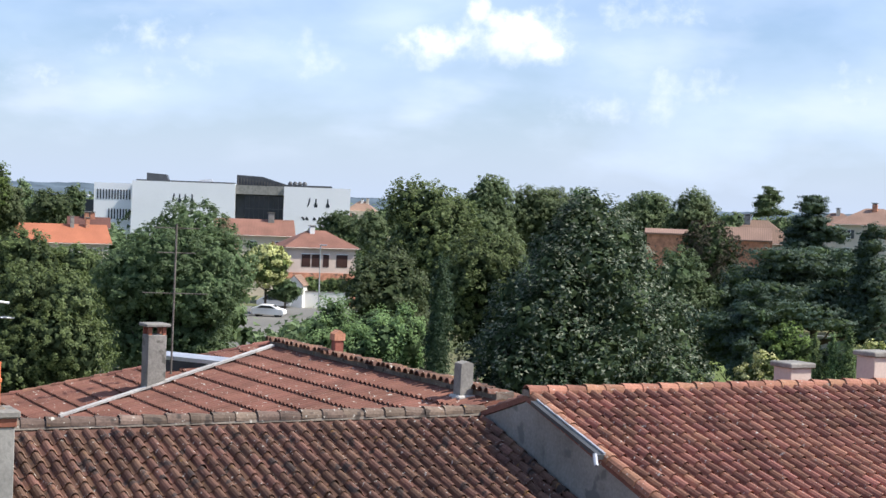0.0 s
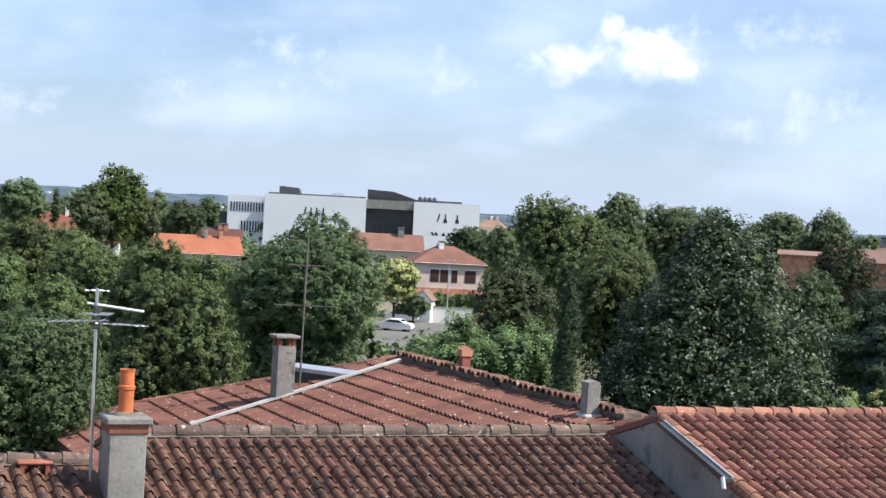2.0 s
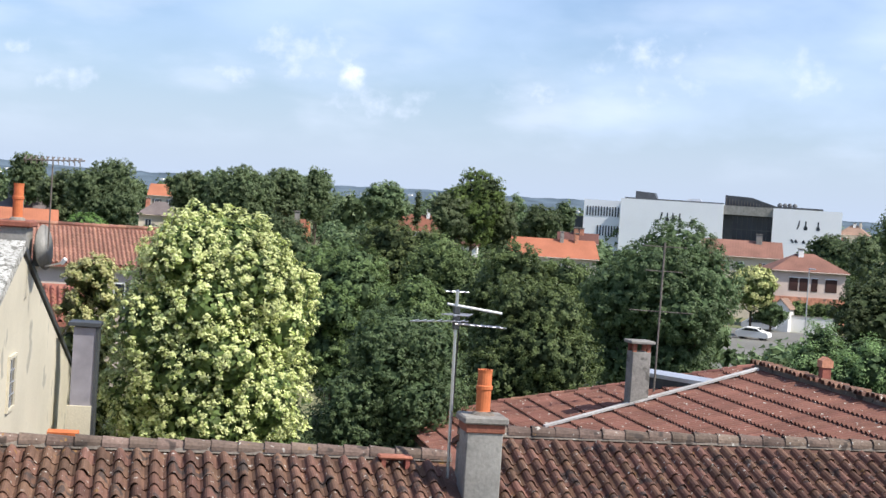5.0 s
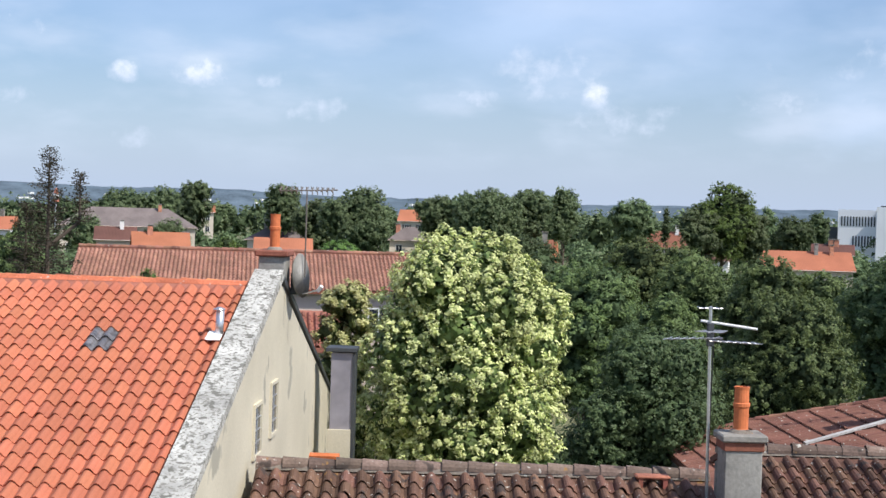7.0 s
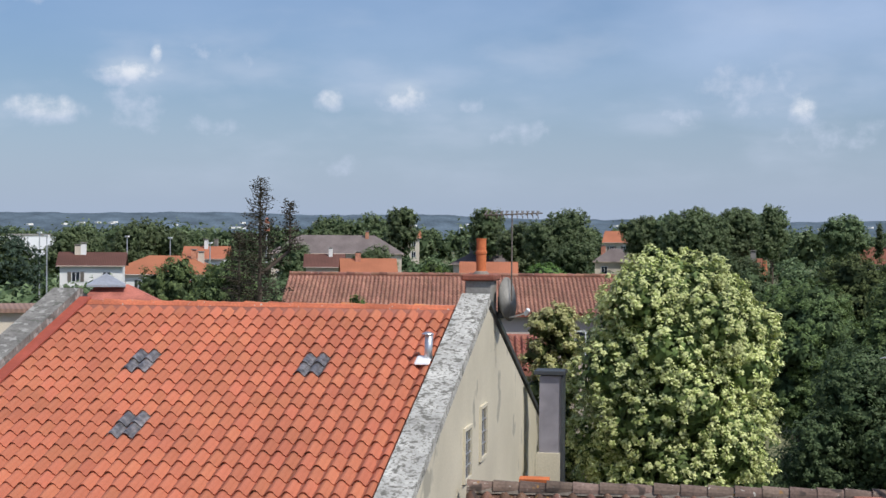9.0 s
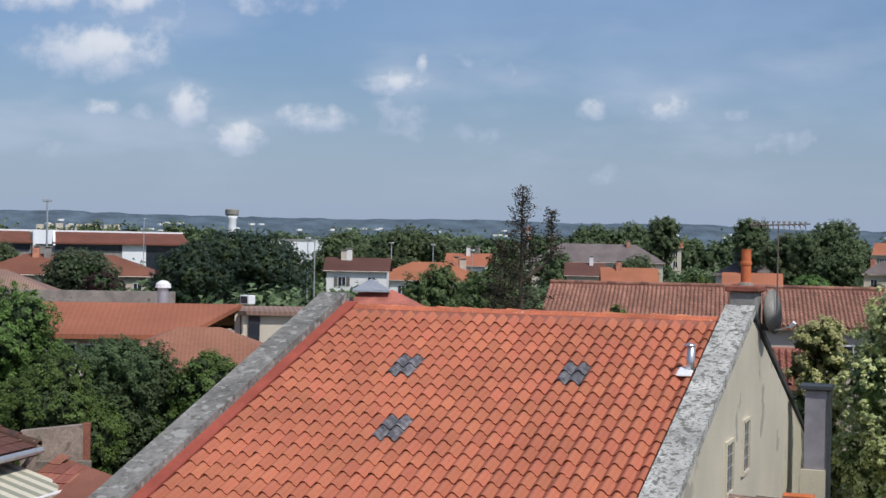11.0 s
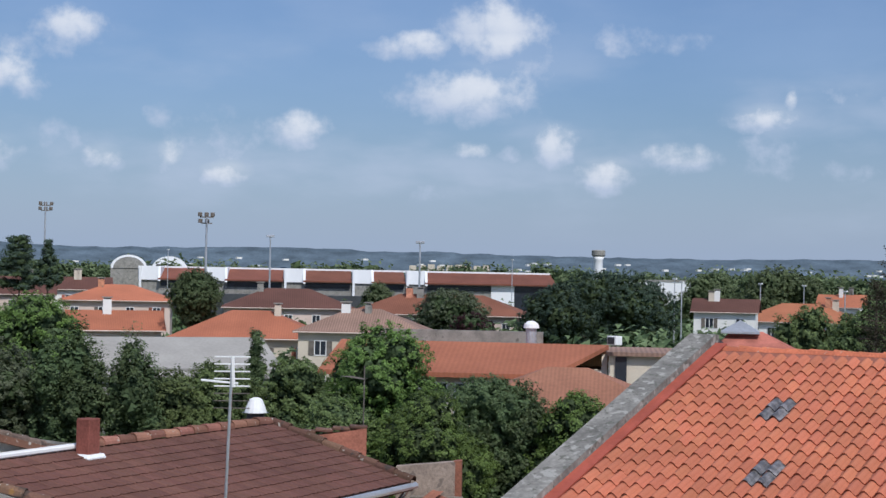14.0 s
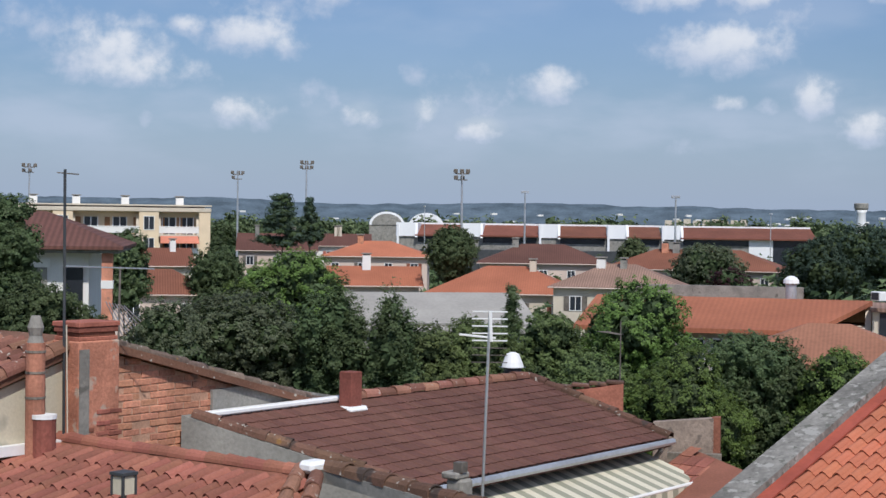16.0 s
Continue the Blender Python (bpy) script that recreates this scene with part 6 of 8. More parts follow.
def apartments():
    d = 200
    b = thing("apartment_block", "four-storey cream apartment block with recessed balconies", "building", Matrix.Translation(polar(77.4, d, 0)) @ Matrix.Rotation(radians(77.4 + 4), 4, "Z"))
    x0, x1, h = -15.5, 13.2, 16.7
    part("wall", boxm(x0, x1, 1.5, 12, GROUND, h - 0.7), M["render_peach"], b)
    part("roof_slab", boxm(x0 - 0.1, x1 + 0.1, -0.1, 12.1, h - 0.7, h - 0.2, bevel=0.05), M["render_cream"], b)
    part("attic", boxm(x0 + 0.5, x1 - 0.5, 1.5, 11, h - 0.3, h + 0.0), M["render_pink"], b)
    part("roof_edge", boxm(x0 - 0.2, x1 + 0.2, 0.2, 11.8, h + 0.0, h + 0.18), M["render_cream"], b)
    bays = ((-15.3, -6.0, "b"), (-6.0, -3.6, "n"), (-3.6, 4.4, "b"), (4.4, 6.8, "n"), (6.8, 11.8, "b"), (11.8, 13.2, "w"))
    for a, c, kind in bays:
        if kind != "b":
            part("front_wall", boxm(a, c, 0, 1.5, GROUND, h - 0.7), M["render_peach"], b)
    for s in range(4):
        z = h - 0.9 - 2.7 * (s + 1)
        for a, c, kind in bays:
            if kind == "b":
                bal = part("balcony", boxm(a, c, -0.2, 1.5, z - 0.15, z + 0.1), M["render_cream"], b)
                part("railing", boxm(a + 0.05, c - 0.05, -0.15, -0.08, z + 0.25, z + 1.0), M["render_white"], bal)
                part("rail", boxm(a, c, -0.18, -0.05, z + 1.02, z + 1.1), M["white_paint"], bal)
                for q in range(2):
                    xx = a + (c - a) * (0.28 + 0.44 * q)
                    win = part("balcony_door", boxm(xx - 0.8, xx + 0.8, 1.4, 1.52, z + 0.1, z + 2.2), M["dark_glass"], b)
                    for e in (-0.84, 0.0, 0.84):
                        part("frame", boxm(xx + e - 0.06, xx + e + 0.06, 1.34, 1.42, z + 0.1, z + 2.25), M["white_paint"], win)
                for q in range(3):
                    xx = a + (c - a) * (0.06 + 0.44 * q)
                    part("shutter_panel", boxm(xx - 0.1, xx + 0.55, 1.36, 1.48, z + 0.1, z + 2.2), M["shutter_wood"], b, "orange brown wooden shutter")
                for e, sg in ((a, 1), (c, -1)):
                    part("sloped_cheek", prismm([(e, -0.2, z), (e, 1.5, z), (e, 1.5, z + 2.55), (e, 0.9, z + 2.55)], (0.3 * sg, 0, 0)), M["render_cream"], b)
            elif kind == "n":
                window(b, (a + c) / 2, 0, z + 0.7, 1.2, 1.6)
    part("awning", prismm([(7.0, -0.22, h - 3.75), (11.6, -0.22, h - 3.75), (11.7, -1.3, h - 4.6), (6.9, -1.3, h - 4.6)], (0, 0, 0.06)), M["cloth_red"], b, "salmon awning over a balcony")
    for x in (-13.2, -8.2, -3.0, 3.0, 9.8):
        stack(b, x, 4, h + 0.1, 0.95, 1.0, "render_white")
    return b


apartments()


def hangar(az, d, r, top, label, front="render_grey"):
    b = thing("arched_hall", label, "hall", Matrix.Translation(polar(az, d, 0)) @ Matrix.Rotation(radians(az), 4, "Z"))
    bm = bmesh.new()
    n = 14
    hgt = 3.9
    base = top - hgt
    arc = [(r * math.cos(math.pi * i / n), base + hgt * math.sin(math.pi * i / n)) for i in range(n + 1)]
    prism(bm, [(x, 0, z) for x, z in arc], (0, 25, 0))
    part("shell", bm, M["panel_white"], b)
    part("wall", boxm(-r, r, 0.1, 25, GROUND, base), M["render_grey"], b)
    part("gable_panel", prismm([(0.86 * x, -0.15, base + (z - base) * 0.84) for x, z in arc], (0, 0.3, 0)), M[front], b)


hangar(67.36, 470, 5.2, 18.3, "distant white arched sports hall")
hangar(65.94, 450, 5.0, 17.95, "distant white arched sports hall with a closed white end", "panel_white")


def water_tower():
    b = thing("water_tower", "distant white water tower with a flared grey top", "tower", Matrix.Translation(polar(50.62, 425, 0)))
    part("stem", lathe([(1.6, GROUND), (1.25, 15.5), (1.15, 19.0), (1.6, 19.8)], 20), M["panel_white"], b, smooth=True)
    part("tank", lathe([(1.5, 19.8), (1.8, 20.25), (1.85, 21.4), (1.65, 21.6)], 20), M["render_grey"], b)


water_tower()


def floodlight(az, d, top, lamps, seed):
    b = thing("floodlight_mast", "tall thin sports ground floodlight mast", "floodlight", Matrix.Translation(polar(az, d, GROUND)) @ Matrix.Rotation(radians(az), 4, "Z"), group="floodlights of the sports ground")
    h = top - GROUND
    part("pole", rodm((0, 0, -0.2), (0, 0, h - 0.3), 0.24, 0.12, seg=8), M["zinc"], b)
    rnd = random.Random(seed)
    if lamps == 1:
        part("lamp_head", boxm(-0.7, 0.7, -0.2, 0.2, h - 0.5, h - 0.1, bevel=0.05), M["zinc"], b)
        return
    part("crossbar", boxm(-0.9, 0.9, -0.06, 0.06, h - 0.9, h - 0.75), M["rust"], b)
    part("crossbar", boxm(-0.7, 0.7, -0.06, 0.06, h - 1.7, h - 1.55), M["rust"], b)
    for i in range(lamps):
        x = -0.85 + 1.7 * (i % 3) / 2 + rnd.uniform(-0.1, 0.1)
        z = h - 0.45 - 0.85 * (i // 3)
        part("lamp_head", boxm(x - 0.28, x + 0.28, -0.35, 0.1, z - 0.3, z + 0.25, bevel=0.06), M["rust"], b, "", pose(0, 0, 0, rnd.uniform(-4, 4)))


for az, d, top, n in ((70.26, 260, 25.2, 6), (72.70, 280, 23.9, 4), (64.67, 210, 22.4, 5), (62.40, 280, 21.0, 1), (57.03, 250, 19.9, 1), (79.92, 260, 23.9, 5)):
    floodlight(az, d, top, n, int(az))


def long_orange_building():
    """The long block behind the gable, its ridge square to our view."""
    d = 78
    b = thing("long_house", "long house under a red brown tiled roof with a pale wall", "house", Matrix.Translation(polar(33.2, d - 4.5, 0)) @ Matrix.Rotation(radians(33.2), 4, "Z"))
    w = 15.5
    part("wall", boxm(-w / 2, w / 2, 0, 9, GROUND, 11.3), M["render_pink"], b)
    part("cornice", boxm(-w / 2 - 0.1, w / 2 + 0.1, -0.35, 0.0, 11.15, 11.33), M["render_white"], b)
    rf = part("roof", roof_form("gable", w, 9, 11.35, 12.95, 0.4), M["roof_terra"], b)
    t = (12.95 - 11.35) / 4.9
    tiled_slope(rf, slope_frame((-w / 2 - 0.4, -0.42, 11.36), (1, 0, 0), (0, 1, t)), w + 0.8, 5.05, "wave", M["tile_long"], 0.2, 0.4, parts=0, rough=1.0, seed=61)
    ridge_row(rf, (-w / 2 - 0.4, 4.5, 12.98), (w / 2 + 0.4, 4.5, 12.98), M["tile_mid"], 0.12, 0.4)
    for x in (4.0, 6.0):
        window(b, x, 0, 9.2, 0.9, 1.3)
    return b


long_orange_building()
lean = thing("lean_to", "small red tiled lean-to beside the long house", "house", Matrix.Translation(polar(30.9, 55, 0)) @ Matrix.Rotation(radians(33), 4, "Z"))
part("wall", boxm(-1.5, 1.2, 0.3, 3.0, GROUND, 10.3), M["render_pink"], lean)
lr = part("roof", solid(bmesh.new(), [(-1.7, 0, 10.25), (1.3, 0, 10.25), (1.3, 3.2, 11.35), (-1.7, 3.2, 11.35)], [[0, 1, 2, 3]], 0.15), M["tile_bright"], lean)
tiled_slope(lr, slope_frame((-1.7, 0, 10.26), (1, 0, 0), (0, 1, 0.344)), 3.0, 3.35, "canal", M["tile_bright"], 0.23, 0.38, parts=80, seed=62)


def broad_orange_roofs():
    """Large low orange roofs beyond the gardens."""
    a = thing("low_orange_house", "wide single-storey house under a smooth orange tiled roof", "house", Matrix.Translation(polar(54.2, 66, 0)) @ Matrix.Rotation(radians(54.2 - 4), 4, "Z"))
    part("wall", boxm(-7.2, 4.3, 1.2, 9, GROUND, 10.75), M["render_cream"], a)
    part("roof", solid(bmesh.new(), [(-7.6, 0.6, 10.8), (2.2, 0.6, 10.8), (4.6, 6.5, 11.85), (-7.6, 6.5, 11.85), (4.6, 13, 10.6), (-7.6, 13, 10.6)], [[0, 1, 2, 3], [3, 2, 4, 5]], 0.2), M["roof_orange"], a)
    part("porch_gable", prismm([(0.2, -0.6, 10.0), (2.6, -0.6, 10.0), (1.4, -0.6, 10.75)], (0, 0.3, 0)), M["render_cream"], a)
    part("porch_roof", solid(bmesh.new(), [(-0.1, -0.9, 9.95), (1.4, -0.9, 10.85), (2.9, -0.9, 9.95), (-0.1, 2.5, 9.95), (1.4, 2.5, 10.85), (2.9, 2.5, 9.95)], [[0, 1, 4, 3], [1, 2, 5, 4]], 0.12), M["roof_orange"], a)
    for x in (-2.6, -1.4):
        window(a, x, 1.2, 9.1, 0.8, 1.2)
    part("end_wall", prismm([(4.3, 5.0, 10.4), (4.3, 9.0, 10.4), (4.3, 6.6, 11.7)], (0.25, 0, 0)), M["render_cream"], a)
    part("flat_annex", boxm(4.6, 8.2, 5.0, 10, GROUND, 11.45), M["render_cream"], a)
    part("annex_roof", boxm(4.5, 8.4, 4.7, 10.2, 11.45, 11.62), M["roof_pale"], a)
    part("annex_door", boxm(4.9, 5.4, 4.9, 5.02, 10.3, 11.4), M["dark_glass"], a)
    part("coping", boxm(-6.5, 1.5, 9.5, 9.9, 11.7, 12.25), M["concrete"], a)
    b = thing("low_brown_house", "low house under a broad dull orange hipped roof", "house", Matrix.Translation(polar(51.75, 55.5, 0)) @ Matrix.Rotation(radians(51.75 - 2), 4, "Z"))
    part("wall", boxm(-3.0, 3.0, 0.4, 5.4, GROUND, 10.35), M["render_cream"], b)
    part("roof", roof_form("hip", 6.2, 5.6, 10.4, 11.62, 0.5), M["roof_dull"], b)
    return a, b


broad_orange_roofs()
pav = thing("pavilion", "pavilion with a steep dark red hipped roof and a glazed lantern", "pavilion", Matrix.Translation(polar(45.2, 50, 0)) @ Matrix.Rotation(radians(45.2), 4, "Z"))
part("wall", boxm(-1.0, 1.4, 0.2, 2.6, GROUND, 12.6), M["render_white"], pav)
part("roof", solid(bmesh.new(), [(-1.3, 0, 12.6), (1.7, 0, 12.6), (1.7, 3, 12.6), (-1.3, 3, 12.6), (-0.65, 1.5, 13.3), (0.35, 1.5, 13.3)], [[0, 1, 5, 4], [1, 2, 5], [2, 3, 4, 5], [3, 0, 4]], 0.1), M["brick_dark"], pav)
part("lantern", solid(bmesh.new(), [(-0.95, 0.9, 13.3), (0.25, 0.9, 13.3), (0.25, 2.1, 13.3), (-0.95, 2.1, 13.3), (-0.35, 1.5, 13.66)], [[0, 1, 4], [1, 2, 4], [2, 3, 4], [3, 0, 4]], 0.06), M["zinc"], pav)

grey = thing("grey_hall", "long low hall under a pale grey fibre cement roof", "hall", Matrix.Translation(polar(65.6, 84, 0)) @ Matrix.Rotation(radians(65.6), 4, "Z"))
part("wall", boxm(-9.2, 5.2, 0.4, 9, GROUND, 9.7), M["render_grey"], grey)
part("roof", solid(bmesh.new(), [(-9.6, 0, 9.4), (5.8, 0, 9.4), (4.6, 4.6, 11.2), (-8.8, 4.6, 11.1), (5.8, 9.4, 9.5), (-9.6, 9.4, 9.5)], [[0, 1, 2, 3], [3, 2, 4, 5]], 0.15), M["fibre_cement"], grey)
part("dormer_wall", boxm(-10.9, -8.7, -0.5, 4, GROUND, 10.5), M["render_grey"], grey)
part("dormer_roof", solid(bmesh.new(), [(-11.2, -0.8, 10.4), (-9.6, -0.8, 11.15), (-8.3, -0.8, 10.5), (-11.2, 4.6, 10.4), (-9.6, 4.6, 11.15), (-8.3, 4.6, 10.5)], [[0, 1, 4, 3], [1, 2, 5, 4]], 0.1), M["concrete"], grey)
part("hatch", boxm(-9.6, -9.2, -0.54, -0.45, 9.3, 9.8), M["dark_glass"], grey)

# ---------------------------------------------------------------- roofs and walls in the foreground, far end of the pan


def brown_roof_house():
    house = thing("awning_house", "house under a dark brown tiled roof with a striped awning", "house", GRID)
    xe, xr, y0, y1, ze = -12.7, -15.5, 14.9, 22.8, 11.58
    t = math.tan(radians(16))
    zr = ze + (xe - xr) * t
    skew = lambda x: y0 + max(0.0, (x - xr)) / (xe - xr) * 1.3      # the verge runs a little aslant
    top = [(xe, skew(xe), ze - 0.03), (xe, y1, ze - 0.03), (xr, y1, zr - 0.03), (xr, y0, zr - 0.03), (xr - 3.0, y1, zr - 3.0 * t), (xr - 3.0, 18.2, zr - 3.0 * t), (xr, 18.2, zr - 0.03)]
    roof = part("roof", solid(bmesh.new(), top, [[0, 1, 2, 6, 3], [6, 2, 4, 5]], 0.12), M["tile_brown"], house)
    part("wall", boxm(xr - 2.6, xe - 0.55, y0 + 1.9, y1 - 0.2, GROUND, ze - 0.25), M["render_white"], house)
    fr = slope_frame((xe, y0, ze), (0, 1, 0), (-1, 0, t))
    L = (xe - xr) * math.hypot(1, t)
    tiled_slope(roof, fr, y1 - y0, L, "flat", M["tile_brown"], 0.2, 0.25, keep=lambda u, v: y0 + u > skew(xe - v * 0.96), parts=300, rough=0.4, seed=31)
    ridge_row(roof, (xr, 18.0, zr + 0.02), (xr, y1, zr + 0.02), M["tile_mid"], 0.1, 0.36, 4)
    ridge_row(roof, (xe, y1 + 0.02, ze + 0.02), (xr, y1 + 0.02, zr + 0.02), M["tile_old"], 0.09, 0.36, 5)
    # sloping parapet at the near end
    part("verge_wall", prismm([(xr, y0 - 0.22, 11.1), (xe, skew(xe) - 0.22, 11.0), (xe, skew(xe) - 0.22, ze + 0.02), (xr, y0 - 0.22, zr + 0.04)], (0, 0.2, 0)), M["render_grey"], house, "grey rendered verge wall")
    ridge_row(roof, (xe, skew(xe) - 0.1, ze + 0.06), (xr, y0 - 0.1, zr + 0.08), M["tile_old"], 0.1, 0.34, 6)
    part("flashing", boxm(xr - 0.05, xr + 0.1, y0 + 0.1, 17.9, zr - 0.02, zr + 0.055, bevel=0.02), M["white_paint"], house, "white mortar flashing against the brick wall")
    part("gutter", rodm((xe + 0.05, skew(xe), ze - 0.06), (xe + 0.05, y1, ze - 0.06), 0.055, seg=8), M["zinc"], house)
    part("downpipe", rodm((xe - 0.05, y1 - 0.05, ze - 0.1), (xe - 0.5, y1 - 0.1, ze - 0.7), 0.04, seg=8), M["zinc"], house)
    for yy in (17.4, 19.0, 20.6):
        part("window", boxm(xe - 0.6, xe - 0.53, yy, yy + 0.7, 9.6, 10.9), M["dark_glass"], house)
    return house


brown_roof_house()


def awning():
    a = thing("awning", "striped cream and grey cloth awning below the eave", "awning", GRID)
    y0, y1 = 16.4, 22.55
    n = 36
    for i in range(n):
        ya, yb = y0 + (y1 - y0) * i / n, y0 + (y1 - y0) * (i + 1) / n
        m = M["awning_a"] if i % 2 else M["awning_b"]
        part("stripe", prismm([(-13.2, ya, 11.36), (-13.2, yb, 11.36), (-11.95, yb, 10.98), (-11.95, ya, 10.98)], (0, 0, 0.02)), m, a)
        part("valance", prismm([(-11.95, ya, 10.98), (-11.95, yb, 10.98), (-11.94, yb, 10.80), (-11.94, (ya + yb) / 2, 10.77), (-11.94, ya, 10.80)], (0.012, 0, 0)), m, a)
    part("front_bar", rodm((-11.96, y0 - 0.02, 10.99), (-11.96, y1 + 0.02, 10.99), 0.03, seg=8), M["white_paint"], a)
    return a


awning()


def brick_gable_house():
    """The wall of old brick that rises over the brown roof, with its chimney."""
    house = thing("brick_gable_house", "old house with a bare brick gable and patched render", "house", GRID)
    xw = -15.62
    top = lambda y: 13.5 - (y - 13.2) * 0.262 if y > 13.2 else 13.5 - (13.2 - y) * 0.3
    ya, yb = 9.8, 18.4
    wall = part("gable_wall", prismm([(xw - 0.34, ya, GROUND), (xw - 0.34, yb, GROUND), (xw - 0.34, yb, top(yb) - 0.1), (xw - 0.34, 13.2, 13.4), (xw - 0.34, ya, top(ya) - 0.1)], (0.3, 0, 0)), M["brick_mortar"], house)
    rnd = random.Random(9)
    bricks = [finish("brick", boxm(0, 0.05, 0, w, 0, 0.078, bevel=0.006), M["brick"]) for w in (0.28, 0.288, 0.27)]
    z, r = 11.75, 0
    while z < 13.4:
        y = 13.68 + (0.14 if r % 2 else 0.0)
        while y < 18.0:
            if z + 0.09 < top(y + 0.3) - 0.03 and not (z < 12.62 + 0.0 * y and y > 15.4 and rnd.random() < 0.75) and rnd.random() > 0.03:
                part("brick", bricks[r % 3], None, wall, "", pose(xw - 0.078 + rnd.gauss(0, 0.005), y, z, rnd.gauss(0, 0.8), 0, rnd.gauss(0, 0.8)))
            y += 0.30
        z += 0.092
        r += 1
    # patches of render, and the plain half beyond the chimney
    part("render_patch", prismm([(xw - 0.03, 15.35, 12.3), (xw - 0.03, 17.9, 12.3), (xw - 0.03, 17.9, 12.42), (xw - 0.03, 16.2, 12.72), (xw - 0.03, 15.35, 12.7)], (0.05, 0, 0)), M["render_grey"], house, "patch of grey render")
    part("render_half", prismm([(xw - 0.03, ya, 11.6), (xw - 0.03, 12.9, 11.6), (xw - 0.03, 12.9, top(12.9) - 0.14), (xw - 0.03, ya, top(ya) - 0.14)], (0.04, 0, 0)), M["render_beige"], house, "beige rendered half of the gable")
    roof = part("roof", solid(bmesh.new(), [(xw + 0.1, 13.2, 13.52), (xw + 0.1, yb + 0.3, top(yb + 0.3)), (-24, yb + 0.3, top(yb + 0.3)), (-24, 13.2, 13.52), (xw + 0.1, ya, top(ya)), (-24, ya, top(ya))], [[0, 1, 2, 3], [4, 0, 3, 5]], 0.1), M["tile_mid"], house)
    ridge_row(roof, (xw - 0.02, yb + 0.3, top(yb + 0.3) + 0.03), (xw - 0.02, 13.3, top(13.3) + 0.03), M["ridge_old"], 0.085, 0.36, 7)
    ridge_row(roof, (xw - 0.16, yb + 0.3, top(yb + 0.3) + 0.03), (xw - 0.16, 13.3, top(13.3) + 0.03), M["ridge_old"], 0.085, 0.34, 8)
    ridge_row(roof, (xw + 0.02, ya, top(ya) + 0.05), (xw + 0.02, 13.1, top(13.1) + 0.05), M["tile_mid"], 0.115, 0.36, 9)
    fr = slope_frame((-24, ya, top(ya) + 0.01), (1, 0, 0), (0, 1, 0.3))
    tiled_slope(roof, fr, 24 + xw, 3.5, "canal", M["tile_mid"], 0.23, 0.36, parts=120, seed=44, skip=3)
    part("white_flashing", boxm(xw + 0.02, xw + 0.14, ya, 13.0, 12.18, 12.3), M["white_paint"], house)
    return house


brick_gable_house()

ch = thing("brick_chimney", "wide crumbling brick chimney with a corbelled top", "chimney", GRID)
cx, cy = -15.5, 13.26
part("shaft", boxm(cx - 0.34, cx + 0.18, cy - 0.45, cy + 0.2, 11.9, 13.5, bevel=0.02), M["brick_worn"], ch)
part("render_strip", boxm(cx + 0.18, cx + 0.195, cy - 0.45, cy - 0.3, 12.0, 13.4), M["concrete"], ch, "strip of dark render")
for z0, z1, e in ((13.5, 13.55, 0.02), (13.55, 13.6, 0.0), (13.6, 13.67, 0.025), (13.67, 13.73, 0.04)):
    part("course", boxm(cx - 0.3 - e, cx + 0.14 + e, cy - 0.41 - e, cy + 0.16 + e, z0, z1, bevel=0.008), M["brick_dark"], ch)
rndc = random.Random(12)
bme = finish("brick", boxm(0, 0.03, 0, 0.21, 0, 0.055, bevel=0.006), M["brick_dark"])
for r in range(8):
    for c in range(3):
        if rndc.random() < 0.6:
            part("brick", bme, None, ch, "", pose(cx + 0.165 + rndc.uniform(-0.01, 0.01), cy - 0.42 + c * 0.19 + 0.06 * (r % 2), 12.1 + r * 0.07, rndc.gauss(0, 2)))

fl = thing("brick_flue", "slim round brick flue with a clay cowl", "flue", GRID @ Matrix.Translation((-15.38, 12.2, 0.1)))
part("flue", rodm((0, 0, 11.8), (0, 0, 13.42), 0.115, seg=14), M["brick"], fl)
part("lower_flue", rodm((0.12, 0.04, 11.7), (0.12, 0.04, 12.52), 0.14, seg=14), M["brick_dark"], fl)
part("white_collar", rodm((0.12, 0.04, 12.52), (0.12, 0.04, 12.57), 0.15, seg=14), M["white_paint"], fl)
for z in (12.75, 13.05, 13.3):
    part("band", rodm((0, 0, z), (0, 0, z + 0.03), 0.122, seg=14), M["mortar"], fl)
part("cowl", lathe([(0.1, 13.42), (0.075, 13.5), (0.1, 13.6), (0.06, 13.72), (0.05, 13.74)], 12), M["concrete"], fl)


